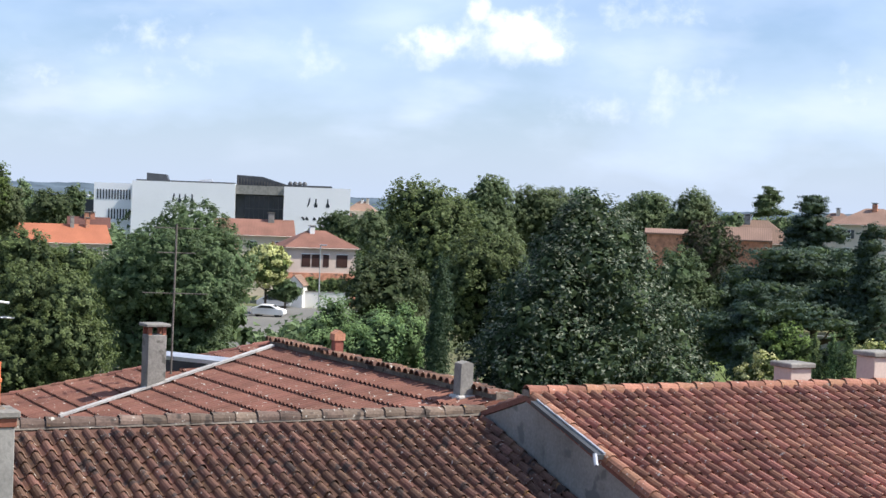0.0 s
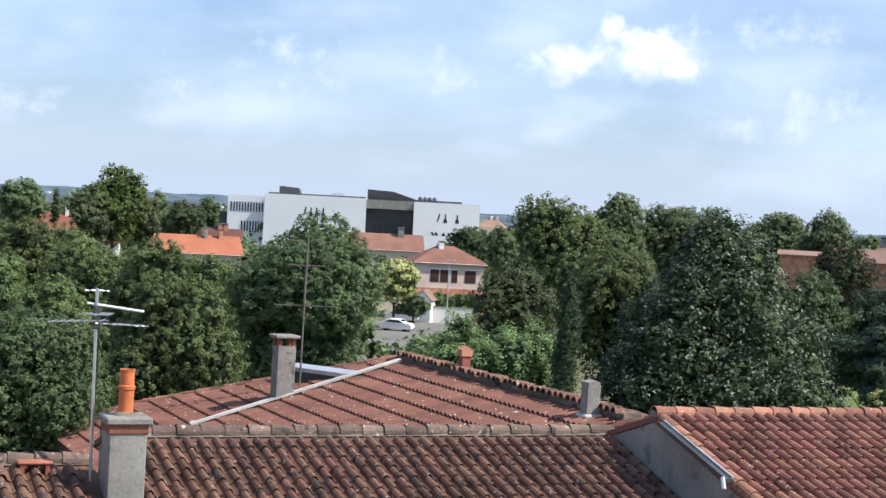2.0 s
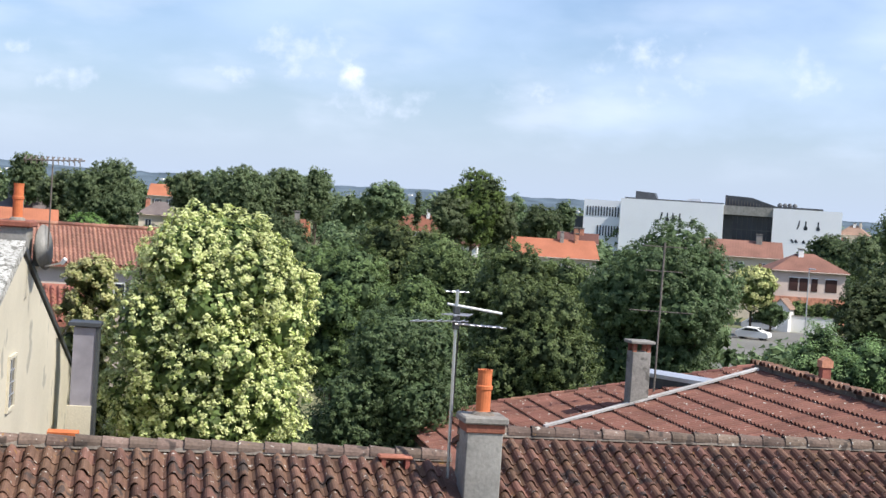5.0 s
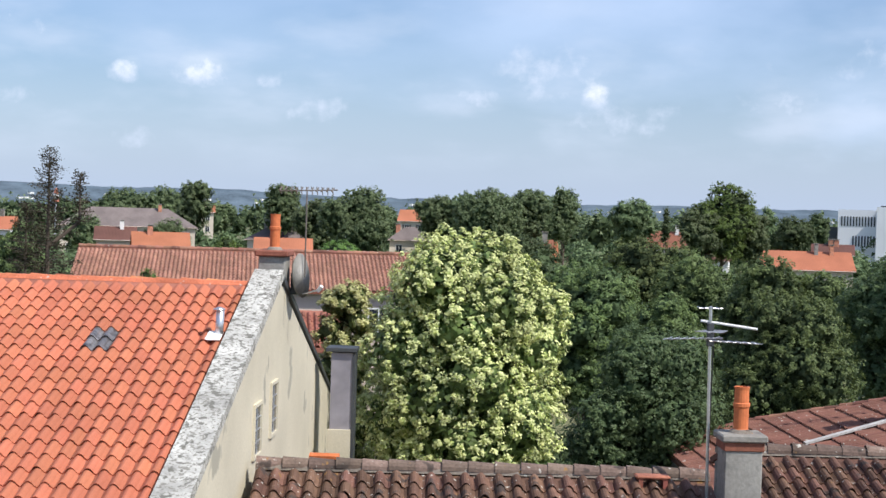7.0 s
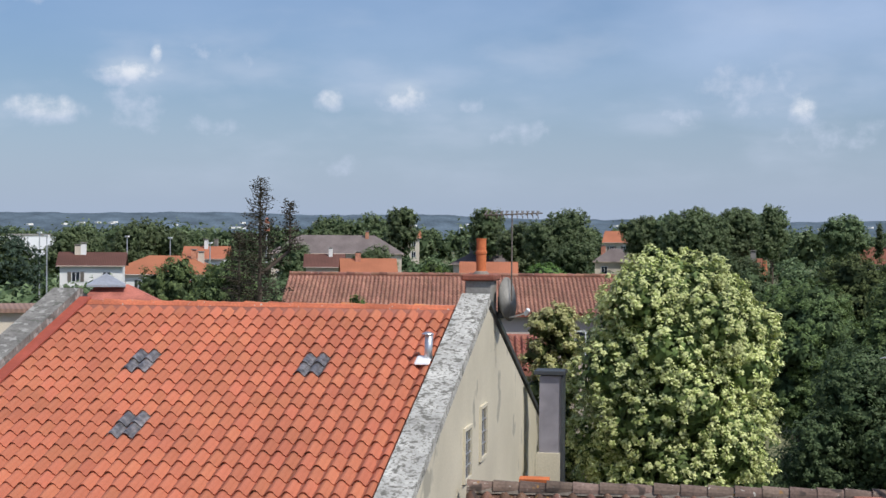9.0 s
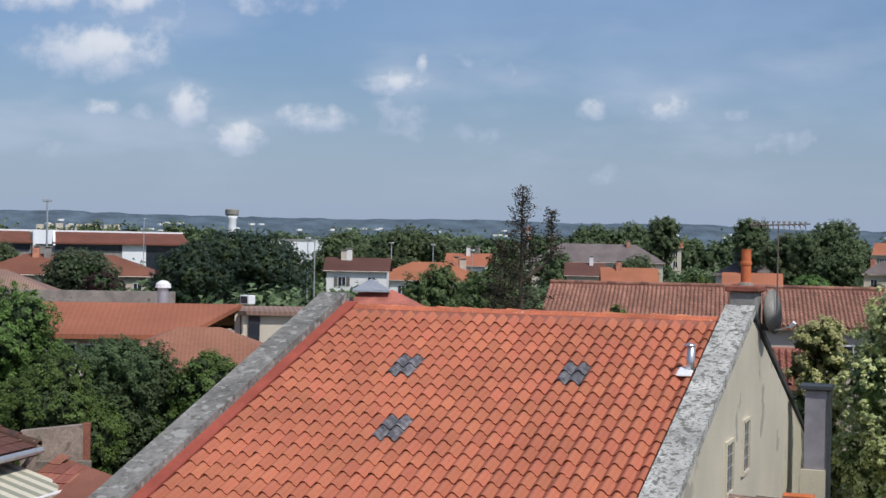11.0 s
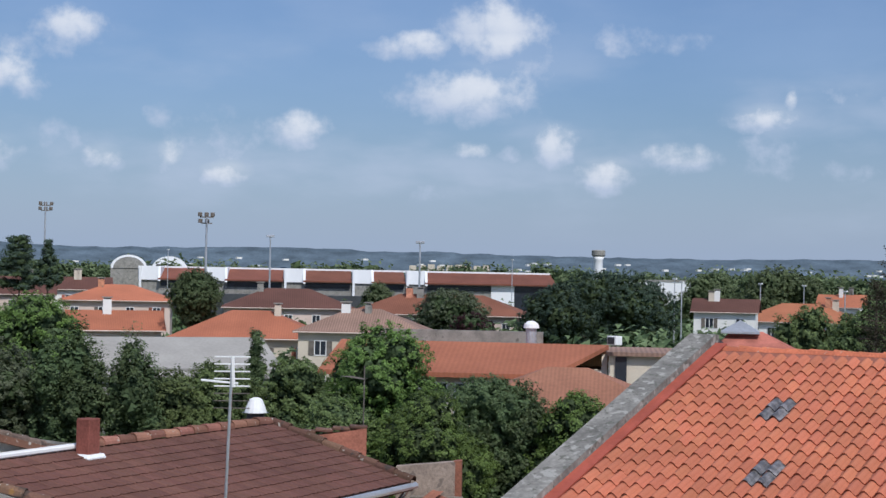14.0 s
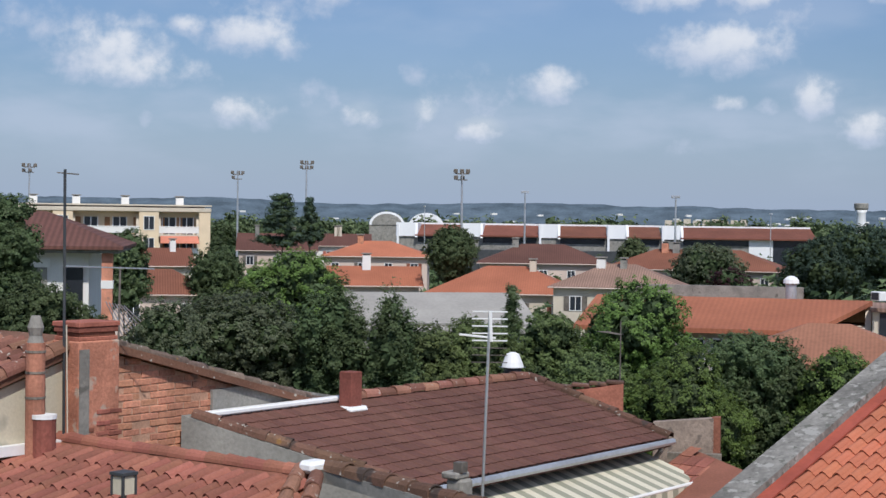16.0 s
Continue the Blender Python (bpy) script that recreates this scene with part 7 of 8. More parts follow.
def red_front_roof():
    house = thing("red_front_house", "house under clean red canal tiles, close by", "house", GRID)
    yr, zr, x0, x1, y0 = 12.76, 12.33, -19.0, -11.35, 9.3
    t = math.tan(radians(16))
    top = [(x0, y0, zr - (yr - y0) * t), (-9.0, y0, zr - (yr - y0) * t), (x1, yr, zr), (x0, yr, zr)]
    roof = part("roof", solid(bmesh.new(), [(x, y, z - 0.03) for x, y, z in top], [[0, 1, 2, 3]], 0.12), M["tile_bright"], house)
    part("wall", prismm([(x0 + 0.1, y0 + 0.4, GROUND), (-9.6, y0 + 0.4, GROUND), (x1, yr - 0.1, GROUND), (x0 + 0.1, yr - 0.1, GROUND)], (0, 0, zr - (yr - y0) * t - 0.15 - GROUND)), M["render_beige"], house)
    fr = slope_frame((x0, y0, top[0][2]), (1, 0, 0), (0, 1, t))
    edge = lambda v: -9.0 - v / ((yr - y0) * math.hypot(1, t)) * 2.35
    tiled_slope(roof, fr, 10.0, (yr - y0) * math.hypot(1, t), "wave", M["tile_bright"], 0.19, 0.33, keep=lambda u, v: x0 + u < edge(v) - 0.1, rough=0.8, seed=51, skip=4)
    ridge_row(roof, (x0, yr, zr - 0.01), (x1, yr, zr - 0.01), M["tile_bright"], 0.09, 0.3, 10)
    # old tiles along the hip
    ridge_row(roof, (-9.0, y0, top[1][2] + 0.05), (x1, yr, zr + 0.05), M["tile_mid"], 0.085, 0.34, 11)
    ridge_row(roof, (-9.5, y0, top[1][2] + 0.06), (x1 - 0.25, yr, zr + 0.06), M["tile_mid"], 0.085, 0.34, 12)
    part("back_verge", prismm([(x1, yr, zr - 0.1), (-8.6, yr - 0.55, zr - 0.22), (-8.6, yr - 0.3, zr - 0.22), (x1, yr + 0.25, zr - 0.1)], (0, 0, 0.14)), M["render_grey"], house, "grey mortared verge with old tiles")
    ridge_row(roof, (-8.6, yr - 0.42, zr - 0.05), (x1, yr + 0.1, zr + 0.06), M["tile_old"], 0.11, 0.34, 13)
    part("white_joint", boxm(x1 - 0.16, x1 + 0.06, yr - 0.18, yr + 0.1, zr + 0.0, zr + 0.13, bevel=0.04), M["white_paint"], house, "blob of white mortar at the hip")
    return house


red_front_roof()

# a small floodlight, its two housings simplified to one lantern-like box
lamp = thing("post_floodlight", "small metal floodlight on a short post, built as a lantern box", "lantern", GRID @ Matrix.Translation((-12.1, 10.7, 0)))
part("post", rodm((0, 0, 11.6), (0, 0, 12.28), 0.03, seg=8), M["rust"], lamp)
part("glass_box", boxm(-0.08, 0.08, -0.08, 0.08, 12.28, 12.46), M["render_beige"], lamp)
for sx in (-0.08, 0.08):
    for sy in (-0.08, 0.08):
        part("bar", boxm(sx - 0.012, sx + 0.012, sy - 0.012, sy + 0.012, 12.27, 12.48), M["dark_metal"], lamp)
part("lid", boxm(-0.1, 0.1, -0.1, 0.1, 12.47, 12.5), M["dark_metal"], lamp)

# brick pot on the brown roof, metal vent cowl behind it
bp = thing("brick_pot", "short square red brick chimney with a white mortar foot", "chimney", GRID @ Matrix.Translation((-15.2, 17.75, 12.2)))
part("shaft", boxm(-0.12, 0.12, -0.12, 0.12, 0.0, 0.62, bevel=0.01), M["brick_dark"], bp)
part("foot", boxm(-0.2, 0.2, -0.2, 0.2, 0.02, 0.12, bevel=0.04), M["white_paint"], bp)
vt = thing("roof_vent", "white metal roof vent cowl on a dark collar", "vent", GRID @ Matrix.Translation((-15.9, 22.9, 12.3)))
part("base", boxm(-0.3, 0.3, -0.3, 0.3, -0.5, 0.06), M["tile_old"], vt)
part("collar", lathe([(0.15, 0.05), (0.16, 0.2), (0.24, 0.21)], 16), M["dark_metal"], vt)
part("cowl", lathe([(0.2, 0.2), (0.17, 0.3), (0.11, 0.44), (0.04, 0.47)], 16), M["white_paint"], vt)
bw = thing("broken_wall", "stump of an old brick wall topped with tiles", "wall", GRID)
part("masonry", prismm([(-16.0, 23.8, 11.2), (-14.7, 24.6, 11.2), (-14.7, 24.6, 12.2), (-15.1, 24.35, 12.12), (-15.7, 24.0, 12.02), (-16.0, 23.8, 12.1)], (0.15, -0.2, 0)), M["brick_dark"], bw)
for k in range(5):
    part("coping_tile", boxm(-0.16, 0.16, -0.14, 0.14, 0, 0.06, bevel=0.015), M["tile_old"], bw, "", pose(-15.8 + k * 0.26, 23.82 + k * 0.16, 12.06 + 0.03 * k, 0, 3, 31))
gw = thing("garden_wall", "rough rendered garden wall with a brick end", "wall", GRID)
part("masonry", prismm([(-13.6, 23.85, 9.5), (-12.7, 24.3, 9.5), (-12.7, 24.3, 11.78), (-13.6, 23.85, 11.68)], (0.1, -0.22, 0)), M["wall_rough"], gw)
part("brick_end", prismm([(-12.72, 24.29, 9.5), (-12.6, 24.35, 9.5), (-12.6, 24.35, 11.8), (-12.72, 24.29, 11.79)], (0.1, -0.22, 0)), M["brick_dark"], gw)
part("foot", prismm([(-13.2, 23.6, 11.12), (-12.4, 24.0, 11.12), (-12.4, 24.0, 11.22), (-13.2, 23.6, 11.22)], (0.08, -0.15, 0)), M["mortar"], gw)
rr = thing("red_lean_to", "red tiled lean-to roof beside the garden wall", "roof", GRID)
rro = part("roof", solid(bmesh.new(), [(-12.7, 18.5, 9.9), (-9.6, 18.5, 9.9), (-10.9, 22.3, 11.2), (-12.7, 23.6, 11.3)], [[0, 1, 2, 3]], 0.12), M["tile_bright"], rr)
tiled_slope(rro, slope_frame((-12.7, 18.5, 9.93), (1, 0, 0), (0, 1, 0.29)), 3.4, 5.2, "flat", M["tile_bright"], 0.22, 0.34, keep=lambda u, v: v < 5.15 - u * 0.75 and u < 3.1 - v * 0.34, seed=52, parts=150)
part("wall", boxm(-12.5, -10.9, 19, 22, GROUND, 9.8), M["render_beige"], rr)

# ---------------------------------------------------------------- chimneys on the nearer roofs
chimney(GRID @ pose(4.72, 21.35, 11.0), 0.5, 0.5, 1.08, M["render_grey"], M["concrete"], "grey rendered chimney with an orange clay pot", pot=0.62, pot_r=0.105)
chimney(GRID @ pose(11.0, 34.05, 10.85), 0.42, 0.44, 1.2, M["concrete"], M["concrete"], "tall weathered concrete chimney with an open brick top", open_cap=True)
slim = thing("chimney", "slim weathered concrete chimney on a pale mortar foot", "chimney", GRID @ pose(13.75, 24.85, 11.65))
part("shaft", prismm([(-0.14, -0.13, -0.5), (0.14, -0.13, -0.5), (0.12, -0.13, 0.66), (0.02, -0.13, 0.7), (-0.12, -0.13, 0.66)], (0, 0.26, 0)), M["concrete"], slim)
part("foot", boxm(-0.2, 0.18, -0.19, 0.19, 0.0, 0.1, bevel=0.03), M["mortar_pale"], slim)
sc = thing("small_brick_chimney", "small orange brick chimney with a gabled top", "chimney", GRID @ pose(14.12, 31.15, 11.7))
part("shaft", boxm(-0.1, 0.1, -0.1, 0.1, -0.3, 0.5, bevel=0.01), M["brick_dark"], sc)
part("top", prismm([(-0.125, -0.125, 0.46), (0.125, -0.125, 0.46), (0.125, -0.125, 0.6), (0.0, -0.125, 0.68), (-0.125, -0.125, 0.6)], (0, 0.25, 0)), M["brick"], sc)
part("lead_strip", boxm(-0.7, -0.1, -0.28, -0.12, -0.12, -0.07), M["zinc"], sc, "", pose(0, 0, 0, 0, -17, 12))
chimney(GRID @ pose(20.2, 23.6, 11.6), 0.5, 0.5, 0.68, M["render_pink"], M["concrete"], "broad pale rendered chimney stub")
chimney(GRID @ pose(22.2, 23.5, 11.7), 0.55, 0.5, 0.78, M["render_pink"], M["concrete"], "pinkish rendered chimney with a slab top")
HA = Matrix.Rotation(radians(24), 4, "Z")
chimney(HA @ pose(-3.75, 25.72, 13.68), 0.42, 0.62, 0.56, M["render_grey"], M["brick_dark"], "grey chimney on the gable with an orange clay pot", pot=0.58, pot_r=0.085)

# flat skylight box, ridge tiles lying loose
sky_box = thing("roof_light", "long pale metal roof light box", "roof light", GRID)
part("lid", prismm([(11.5, 35.3, 11.38), (12.5, 33.9, 11.36), (12.8, 34.1, 11.42), (11.8, 35.55, 11.44)], (0, 0, 0.09)), M["zinc"], sky_box)
part("kerb", prismm([(11.55, 35.25, 10.9), (12.5, 33.95, 10.9), (12.75, 34.15, 10.9), (11.8, 35.45, 10.9)], (0, 0, 0.48)), M["dark_metal"], sky_box)
lt = thing("vent_tile", "raised clay vent tile on the ridge", "tile", GRID @ pose(3.65, 21.98, 11.35))
part("hood", boxm(-0.24, 0.24, -0.12, 0.12, 0.08, 0.13, bevel=0.02), M["brick_dark"], lt)
part("foot", boxm(-0.2, -0.14, -0.1, 0.1, -0.05, 0.09), M["brick_dark"], lt)
part("foot", boxm(0.14, 0.2, -0.1, 0.1, -0.05, 0.09), M["brick_dark"], lt)
pt = thing("flashing_patch", "crumpled white lead flashing at the chimney foot", "flashing", GRID @ pose(5.12, 20.75, 10.92))
part("sheet", boxm(-0.1, 0.22, -0.35, 0.2, -0.02, 0.05, bevel=0.02), M["white_paint"], pt, "", pose(0, 0, 0, 17, 6, 8))
gt = thing("roof_gutter", "dark gutter strip along the raised verge", "gutter", GRID)
part("channel", prismm([(13.12, 19.55, 11.43), (13.12, 21.5, 12.0), (13.12, 21.5, 12.06), (13.12, 19.55, 11.5)], (0.12, 0, 0)), M["dark_metal"], gt)
part("edge", prismm([(13.22, 19.55, 11.5), (13.22, 21.5, 12.06), (13.22, 21.5, 12.09), (13.22, 19.55, 11.53)], (0.035, 0, 0)), M["zinc"], gt)
part("spout", rodm((13.1, 19.6, 11.5), (13.0, 19.4, 11.36), 0.035, seg=8), M["zinc"], gt)
sv = thing("verge_tiles", "row of orange clay tiles capping the raised verge", "tiles", GRID)
ridge_row(sv, (13.32, 16.2, 10.42), (13.32, 21.9, 12.16), M["ridge_dusty"], 0.11, 0.38, 14, name="verge_tile")

# ---------------------------------------------------------------- aerials


def rods(parent, name, mat, items, r):
    for a, b in items:
        part(name, rodm(a, b, r, seg=6), mat, parent)


def yagi(parent, base, turn, length, n, width, mat, boom_r=0.012, tilt=0):
    """A boom with its cross rods."""
    bm_ = base @ pose(0, 0, 0, 0, tilt, turn)
    boom = part("boom", rodm((-length / 2, 0, 0), (length / 2, 0, 0), boom_r, seg=6), mat, parent, "", bm_)
    for i in range(n):
        x = -length / 2 + length * (i + 0.3) / n
        w = width * (1 - 0.35 * i / n)
        part("element", rodm((x, -w / 2, 0.01), (x, w / 2, 0.01), 0.006, seg=5), mat, boom)


an = thing("tv_aerial", "television aerial with white and grey cross arms on a bent mast", "aerial", GRID @ pose(4.34, 21.75, 0))
part("mast", rodm((0.03, 0, 11.0), (0.0, 0, 13.85), 0.022, seg=8), M["aluminium"], an)
yagi(an, pose(0, 0, 13.82), 10, 0.34, 3, 0.3, M["zinc"], 0.009)
yagi(an, pose(0.26, 0, 13.6), -4, 0.78, 4, 0.07, M["white_paint"], 0.02, 7)
yagi(an, pose(-0.22, 0, 13.4), -24, 0.8, 7, 0.5, M["aluminium"], 0.009, -4)
yagi(an, pose(0.36, 0, 13.36), 16, 0.8, 7, 0.46, M["aluminium"], 0.009, 3)
yagi(an, pose(0.05, 0, 13.5), 64, 0.55, 5, 0.4, M["zinc"], 0.009)
part("clamp", boxm(-0.04, 0.05, -0.04, 0.04, 13.3, 13.62, bevel=0.01), M["dark_metal"], an)
part("cable", rodm((0.04, 0.02, 12.0), (0.06, 0.02, 13.5), 0.01, seg=5), M["tyre"], an)

an2 = thing("mast_aerial", "tall rusty mast with three tiers of bare aerial arms", "aerial", GRID @ pose(11.62, 34.7, 0))
part("mast", rodm((0, 0, 10.9), (0.03, 0, 14.5), 0.024, seg=8), M["rust"], an2)
for z, l, tn in ((14.4, 1.0, -18), (13.84, 0.85, -18), (12.92, 1.45, -18)):
    yagi(an2, pose(0.04, 0, z), tn, l, 7, 0.25, M["rust"])

an3 = thing("chimney_aerial", "long toothed television aerial on a thin mast beside the chimney", "aerial", HA @ pose(-3.28, 25.95, 0))
part("mast", rodm((0, 0, 13.9), (0.0, 0, 15.32), 0.012, seg=6), M["rust"], an3)
boom3 = part("boom", rodm((-0.46, 0, 15.3), (0.5, 0, 15.34), 0.012, seg=6), M["rust"], an3)
for i in range(11):
    x = -0.44 + i * 0.085
    part("element", rodm((x, -0.09, 15.31), (x + 0.02, 0.09, 15.37), 0.012, seg=5), M["rust"], boom3)
    part("director", rodm((x + 0.02, 0.0, 15.25), (x, 0.0, 15.38), 0.008, seg=5), M["rust"], boom3)

ds = thing("satellite_dish", "grey satellite dish fixed to the gable chimney", "dish", HA @ pose(-3.42, 25.95, 13.92))
part("reflector", lathe([(0.36, 0.10), (0.3, 0.055), (0.2, 0.02), (0.06, 0.0), (0.05, -0.015), (0.2, 0.005), (0.31, 0.04), (0.365, 0.09)], 24), M["render_grey"], ds, "", pose(0, 0, 0, 0, 84, -13), smooth=True)
part("arm", rodm((0.02, 0, -0.32), (0.42, -0.3, -0.2), 0.015, seg=6), M["aluminium"], ds)
part("receiver", rodm((0.4, -0.29, -0.22), (0.46, -0.33, -0.14), 0.035, seg=8), M["white_paint"], ds)
part("bracket", boxm(-0.08, 0.02, -0.06, 0.06, -0.3, 0.05), M["dark_metal"], ds)

an5 = thing("roof_aerial", "television aerial with short white bars on a thin mast", "aerial", GRID @ pose(-10.93, 15.26, 0))
part("mast", rodm((-0.03, -0.1, 11.0), (0, 0, 13.98), 0.018, seg=8), M["aluminium"], an5)
part("spine", rodm((0.02, 0, 13.62), (0.0, 0, 13.98), 0.022, seg=6), M["white_paint"], an5)
for k in range(8):
    z = 13.97 - k * 0.085
    m5 = M["white_paint"] if k < 5 else M["rust"]
    part("bar", rodm((-0.17, -0.12, z), (0.17, 0.12, z), 0.009 if k < 5 else 0.006, seg=5), m5, an5)
part("side_arm", rodm((-0.28, -0.22, 13.7), (0.05, 0.05, 13.66), 0.014, seg=5), M["white_paint"], an5)
stump = thing("concrete_post", "broken concrete post head by the aerial", "post", GRID @ pose(-11.15, 15.0, 0))
part("post", boxm(-0.12, 0.12, -0.12, 0.12, GROUND - 0.1, 12.02, bevel=0.03), M["concrete"], stump)
part("head", boxm(-0.16, 0.08, -0.16, 0.1, 12.02, 12.1, bevel=0.02), M["concrete"], stump)
part("bolt_plate", boxm(-0.02, 0.1, -0.1, 0.02, 12.1, 12.22), M["rust"], stump)

an6 = thing("tall_aerial", "tall thin dark aerial mast wound with cable", "aerial", GRID @ pose(-15.52, 12.73, 0))
part("mast", rodm((0.02, 0, 12.2), (0, 0, 15.6), 0.018, seg=8), M["dark_metal"], an6)
part("top_bar", rodm((-0.08, -0.06, 15.56), (0.14, 0.1, 15.54), 0.008, seg=5), M["rust"], an6)
part("arm", rodm((-0.02, -0.02, 14.42), (0.95, 0.6, 14.4), 0.009, seg=5), M["aluminium"], an6)
part("cable", rodm((0.06, 0.03, 12.1), (0.03, 0.02, 13.7), 0.01, seg=5), M["render_cream"], an6)
an7 = thing("comb_aerial", "slanted comb-like aerial behind the brick chimney", "aerial", GRID @ pose(-15.7, 13.75, 0))
part("mast", rodm((0, 0, 12.9), (0.0, 0.03, 14.4), 0.014, seg=6), M["rust"], an7)
for k in range(7):
    part("bar", rodm((0.0, -0.2 + k * 0.05, 13.95 - k * 0.01), (0.0, 0.08 + k * 0.05, 13.5 + k * 0.03), 0.008, seg=5), M["aluminium"], an7)
an8 = thing("garden_aerial", "bare television aerial standing among the garden trees", "aerial", GRID @ pose(-16.0, 26.7, 0))
part("mast", rodm((0, 0, 9.0), (0, 0, 13.15), 0.014, seg=6), M["rust"], an8)
yagi(an8, pose(-0.2, 0, 12.9), -35, 0.9, 7, 0.25, M["rust"], 0.008)

# slate-clad chimney breast by the gable
sh = thing("slate_stack", "tall slate-clad chimney breast with a flat lid", "chimney", Matrix.Translation(polar(29.75, 30.2, 0)) @ Matrix.Rotation(radians(24), 4, "Z"))
part("cladding", boxm(-0.2, 0.2, -0.22, 0.22, 10.9, 12.34), M["slate_panel"], sh)
part("lid", boxm(-0.3, 0.28, -0.3, 0.3, 12.36, 12.44, bevel=0.01), M["dark_metal"], sh)
part("edge_board", boxm(0.2, 0.25, -0.24, 0.24, 10.2, 12.34), M["dark_metal"], sh)
part("plinth", boxm(-0.24, 0.2, -0.3, 0.24, GROUND, 10.9), M["render_beige"], sh)
part("tile_cap", boxm(-0.28, 0.24, -0.36, -0.2, 11.0, 11.08), M["clay_pot"], sh, "", pose(0, 0, 0, 12))

# ---------------------------------------------------------------- street, cars, field


def car(label, az, d, turn, paint, length=4.1, high=1.55):
    c = thing("car", label, "car", Matrix.Translation(polar(az, d, GROUND + 0.02)) @ Matrix.Rotation(radians(az + turn), 4, "Z"))
    L2 = length / 2
    side = [(-L2, 0.35), (-L2, 0.75), (-L2 + 0.25, 0.95), (-L2 + 0.75, 1.0), (-L2 + 1.45, high - 0.05), (L2 - 1.2, high), (L2 - 0.35, 1.1), (L2 - 0.02, 0.9), (L2, 0.4), (L2 - 0.3, 0.25), (-L2 + 0.3, 0.25)]
    bm = prismm([(x, -0.85, z) for x, z in side], (0, 1.7, 0))
    bmesh.ops.bevel(bm, geom=bm.edges[:], offset=0.06, segments=1, affect="EDGES")
    part("body", bm, M[paint], c)
    part("side_window", prismm([(-L2 + 1.05, -0.87, 1.02), (L2 - 0.75, -0.87, 1.05), (L2 - 1.25, -0.87, high - 0.12), (-L2 + 1.55, -0.87, high - 0.16)], (0, 1.74, 0)), M["dark_glass"], c)
    part("windscreen", prismm([(-L2 + 0.8, -0.7, 1.02), (-L2 + 0.85, -0.7, 1.0), (-L2 + 1.42, -0.62, high - 0.1), (-L2 + 1.38, -0.62, high - 0.08)], (0, 1.3, 0)), M["dark_glass"], c)
    for x in (-L2 + 0.8, L2 - 0.8):
        for y in (-0.82, 0.68):
            w = part("wheel", rodm((x, y - 0.05, 0.31), (x, y + 0.15, 0.31), 0.31, seg=16), M["tyre"], c)
            part("rim", rodm((x, y - 0.06, 0.31), (x, y + 0.02, 0.31), 0.19, seg=12), M["aluminium"], w)
    part("headlight", boxm(-L2 - 0.01, -L2 + 0.15, -0.75, -0.4, 0.62, 0.76, bevel=0.02), M["white_paint"], c)
    part("tail_light", boxm(L2 - 0.12, L2 + 0.01, -0.8, -0.55, 0.75, 0.98, bevel=0.02), M["cloth_red"], c)


car("silver estate car parked beside a hedge", 5.95, 203, 180 - 6, "car_paint", 4.3, 1.68)
car("white hatchback parked on the street", 6.12, 186, 180 - 14, "white_paint", 3.9, 1.45)
st = tagged(part("road", prismm([(x, y, GROUND + 0.015) for x, y, _ in (polar(8.2, 120), polar(3.6, 120), polar(2.0, 204), polar(7.6, 204))], (0, 0, 0.03)), M["asphalt"]), "pale asphalt street and parking place", "road", kind="structure")
wl = thing("boundary_wall", "white garden wall along the street", "wall", Matrix.Translation(polar(4.1, 205, 0)) @ Matrix.Rotation(radians(4), 4, "Z"))
part("masonry", boxm(-3.2, 3.0, 0, 0.25, GROUND, 4.0), M["render_white"], wl)
part("coping", boxm(-3.3, 3.1, -0.06, 0.31, 4.0, 4.12), M["concrete"], wl)
part("pillar", boxm(-3.5, -3.1, -0.1, 0.35, GROUND, 4.3), M["render_cream"], wl)
hg = [(4.9 - 0.25 * k, 207, 5.9 + 0.2 * math.sin(k * 1.7), 2.0) for k in range(9)]
woods("hedge", "clipped green hedge above the white wall", 2100, hg, "leaf_mid", 700, 0.16)
shed = thing("garden_shed", "small white gabled garden shed", "shed", Matrix.Translation(polar(5.25, 204, 0)) @ Matrix.Rotation(radians(-10), 4, "Z"))
part("wall", prismm([(-1.1, 0, GROUND), (1.1, 0, GROUND), (1.1, 0, 5.0), (0, 0, 6.1), (-1.1, 0, 5.0)], (0, 3, 0)), M["render_white"], shed)
part("roof", solid(bmesh.new(), [(-1.3, -0.2, 4.9), (0, -0.2, 6.2), (1.3, -0.2, 4.9), (-1.3, 3.2, 4.9), (0, 3.2, 6.2), (1.3, 3.2, 4.9)], [[0, 1, 4, 3], [1, 2, 5, 4]], 0.1), M["roof_pale"], shed)
pole = thing("street_lamp", "thin grey street lamp post", "lamp", Matrix.Translation(polar(4.35, 200, GROUND)))
part("post", rodm((0, 0, 0), (0, 0, 8.2), 0.09, 0.06, seg=8), M["zinc"], pole)
part("head", boxm(-0.1, 0.8, -0.12, 0.12, 8.15, 8.3, bevel=0.03), M["zinc"], pole)
fld = tagged(part("lawn", prismm([(x, y, GROUND + 0.01) for x, y, _ in (polar(-7.5, 80), polar(-16, 80), polar(-16, 165), polar(-7.5, 165))], (0, 0, 0.02)), M["lawn"]), "sunlit green playing field", "grass", kind="structure")
goal = thing("goal", "white football goal on the playing field", "goal", Matrix.Translation(polar(-10.62, 135, GROUND)) @ Matrix.Rotation(radians(-40), 4, "Z"))
part("post", rodm((0, 0, 0), (0, 0, 2.7), 0.07, seg=8), M["white_paint"], goal)
part("post", rodm((3.6, 0, 0), (3.6, 0, 2.7), 0.07, seg=8), M["white_paint"], goal)
part("crossbar", rodm((0, 0, 2.7), (3.6, 0, 2.7), 0.07, seg=8), M["white_paint"], goal)
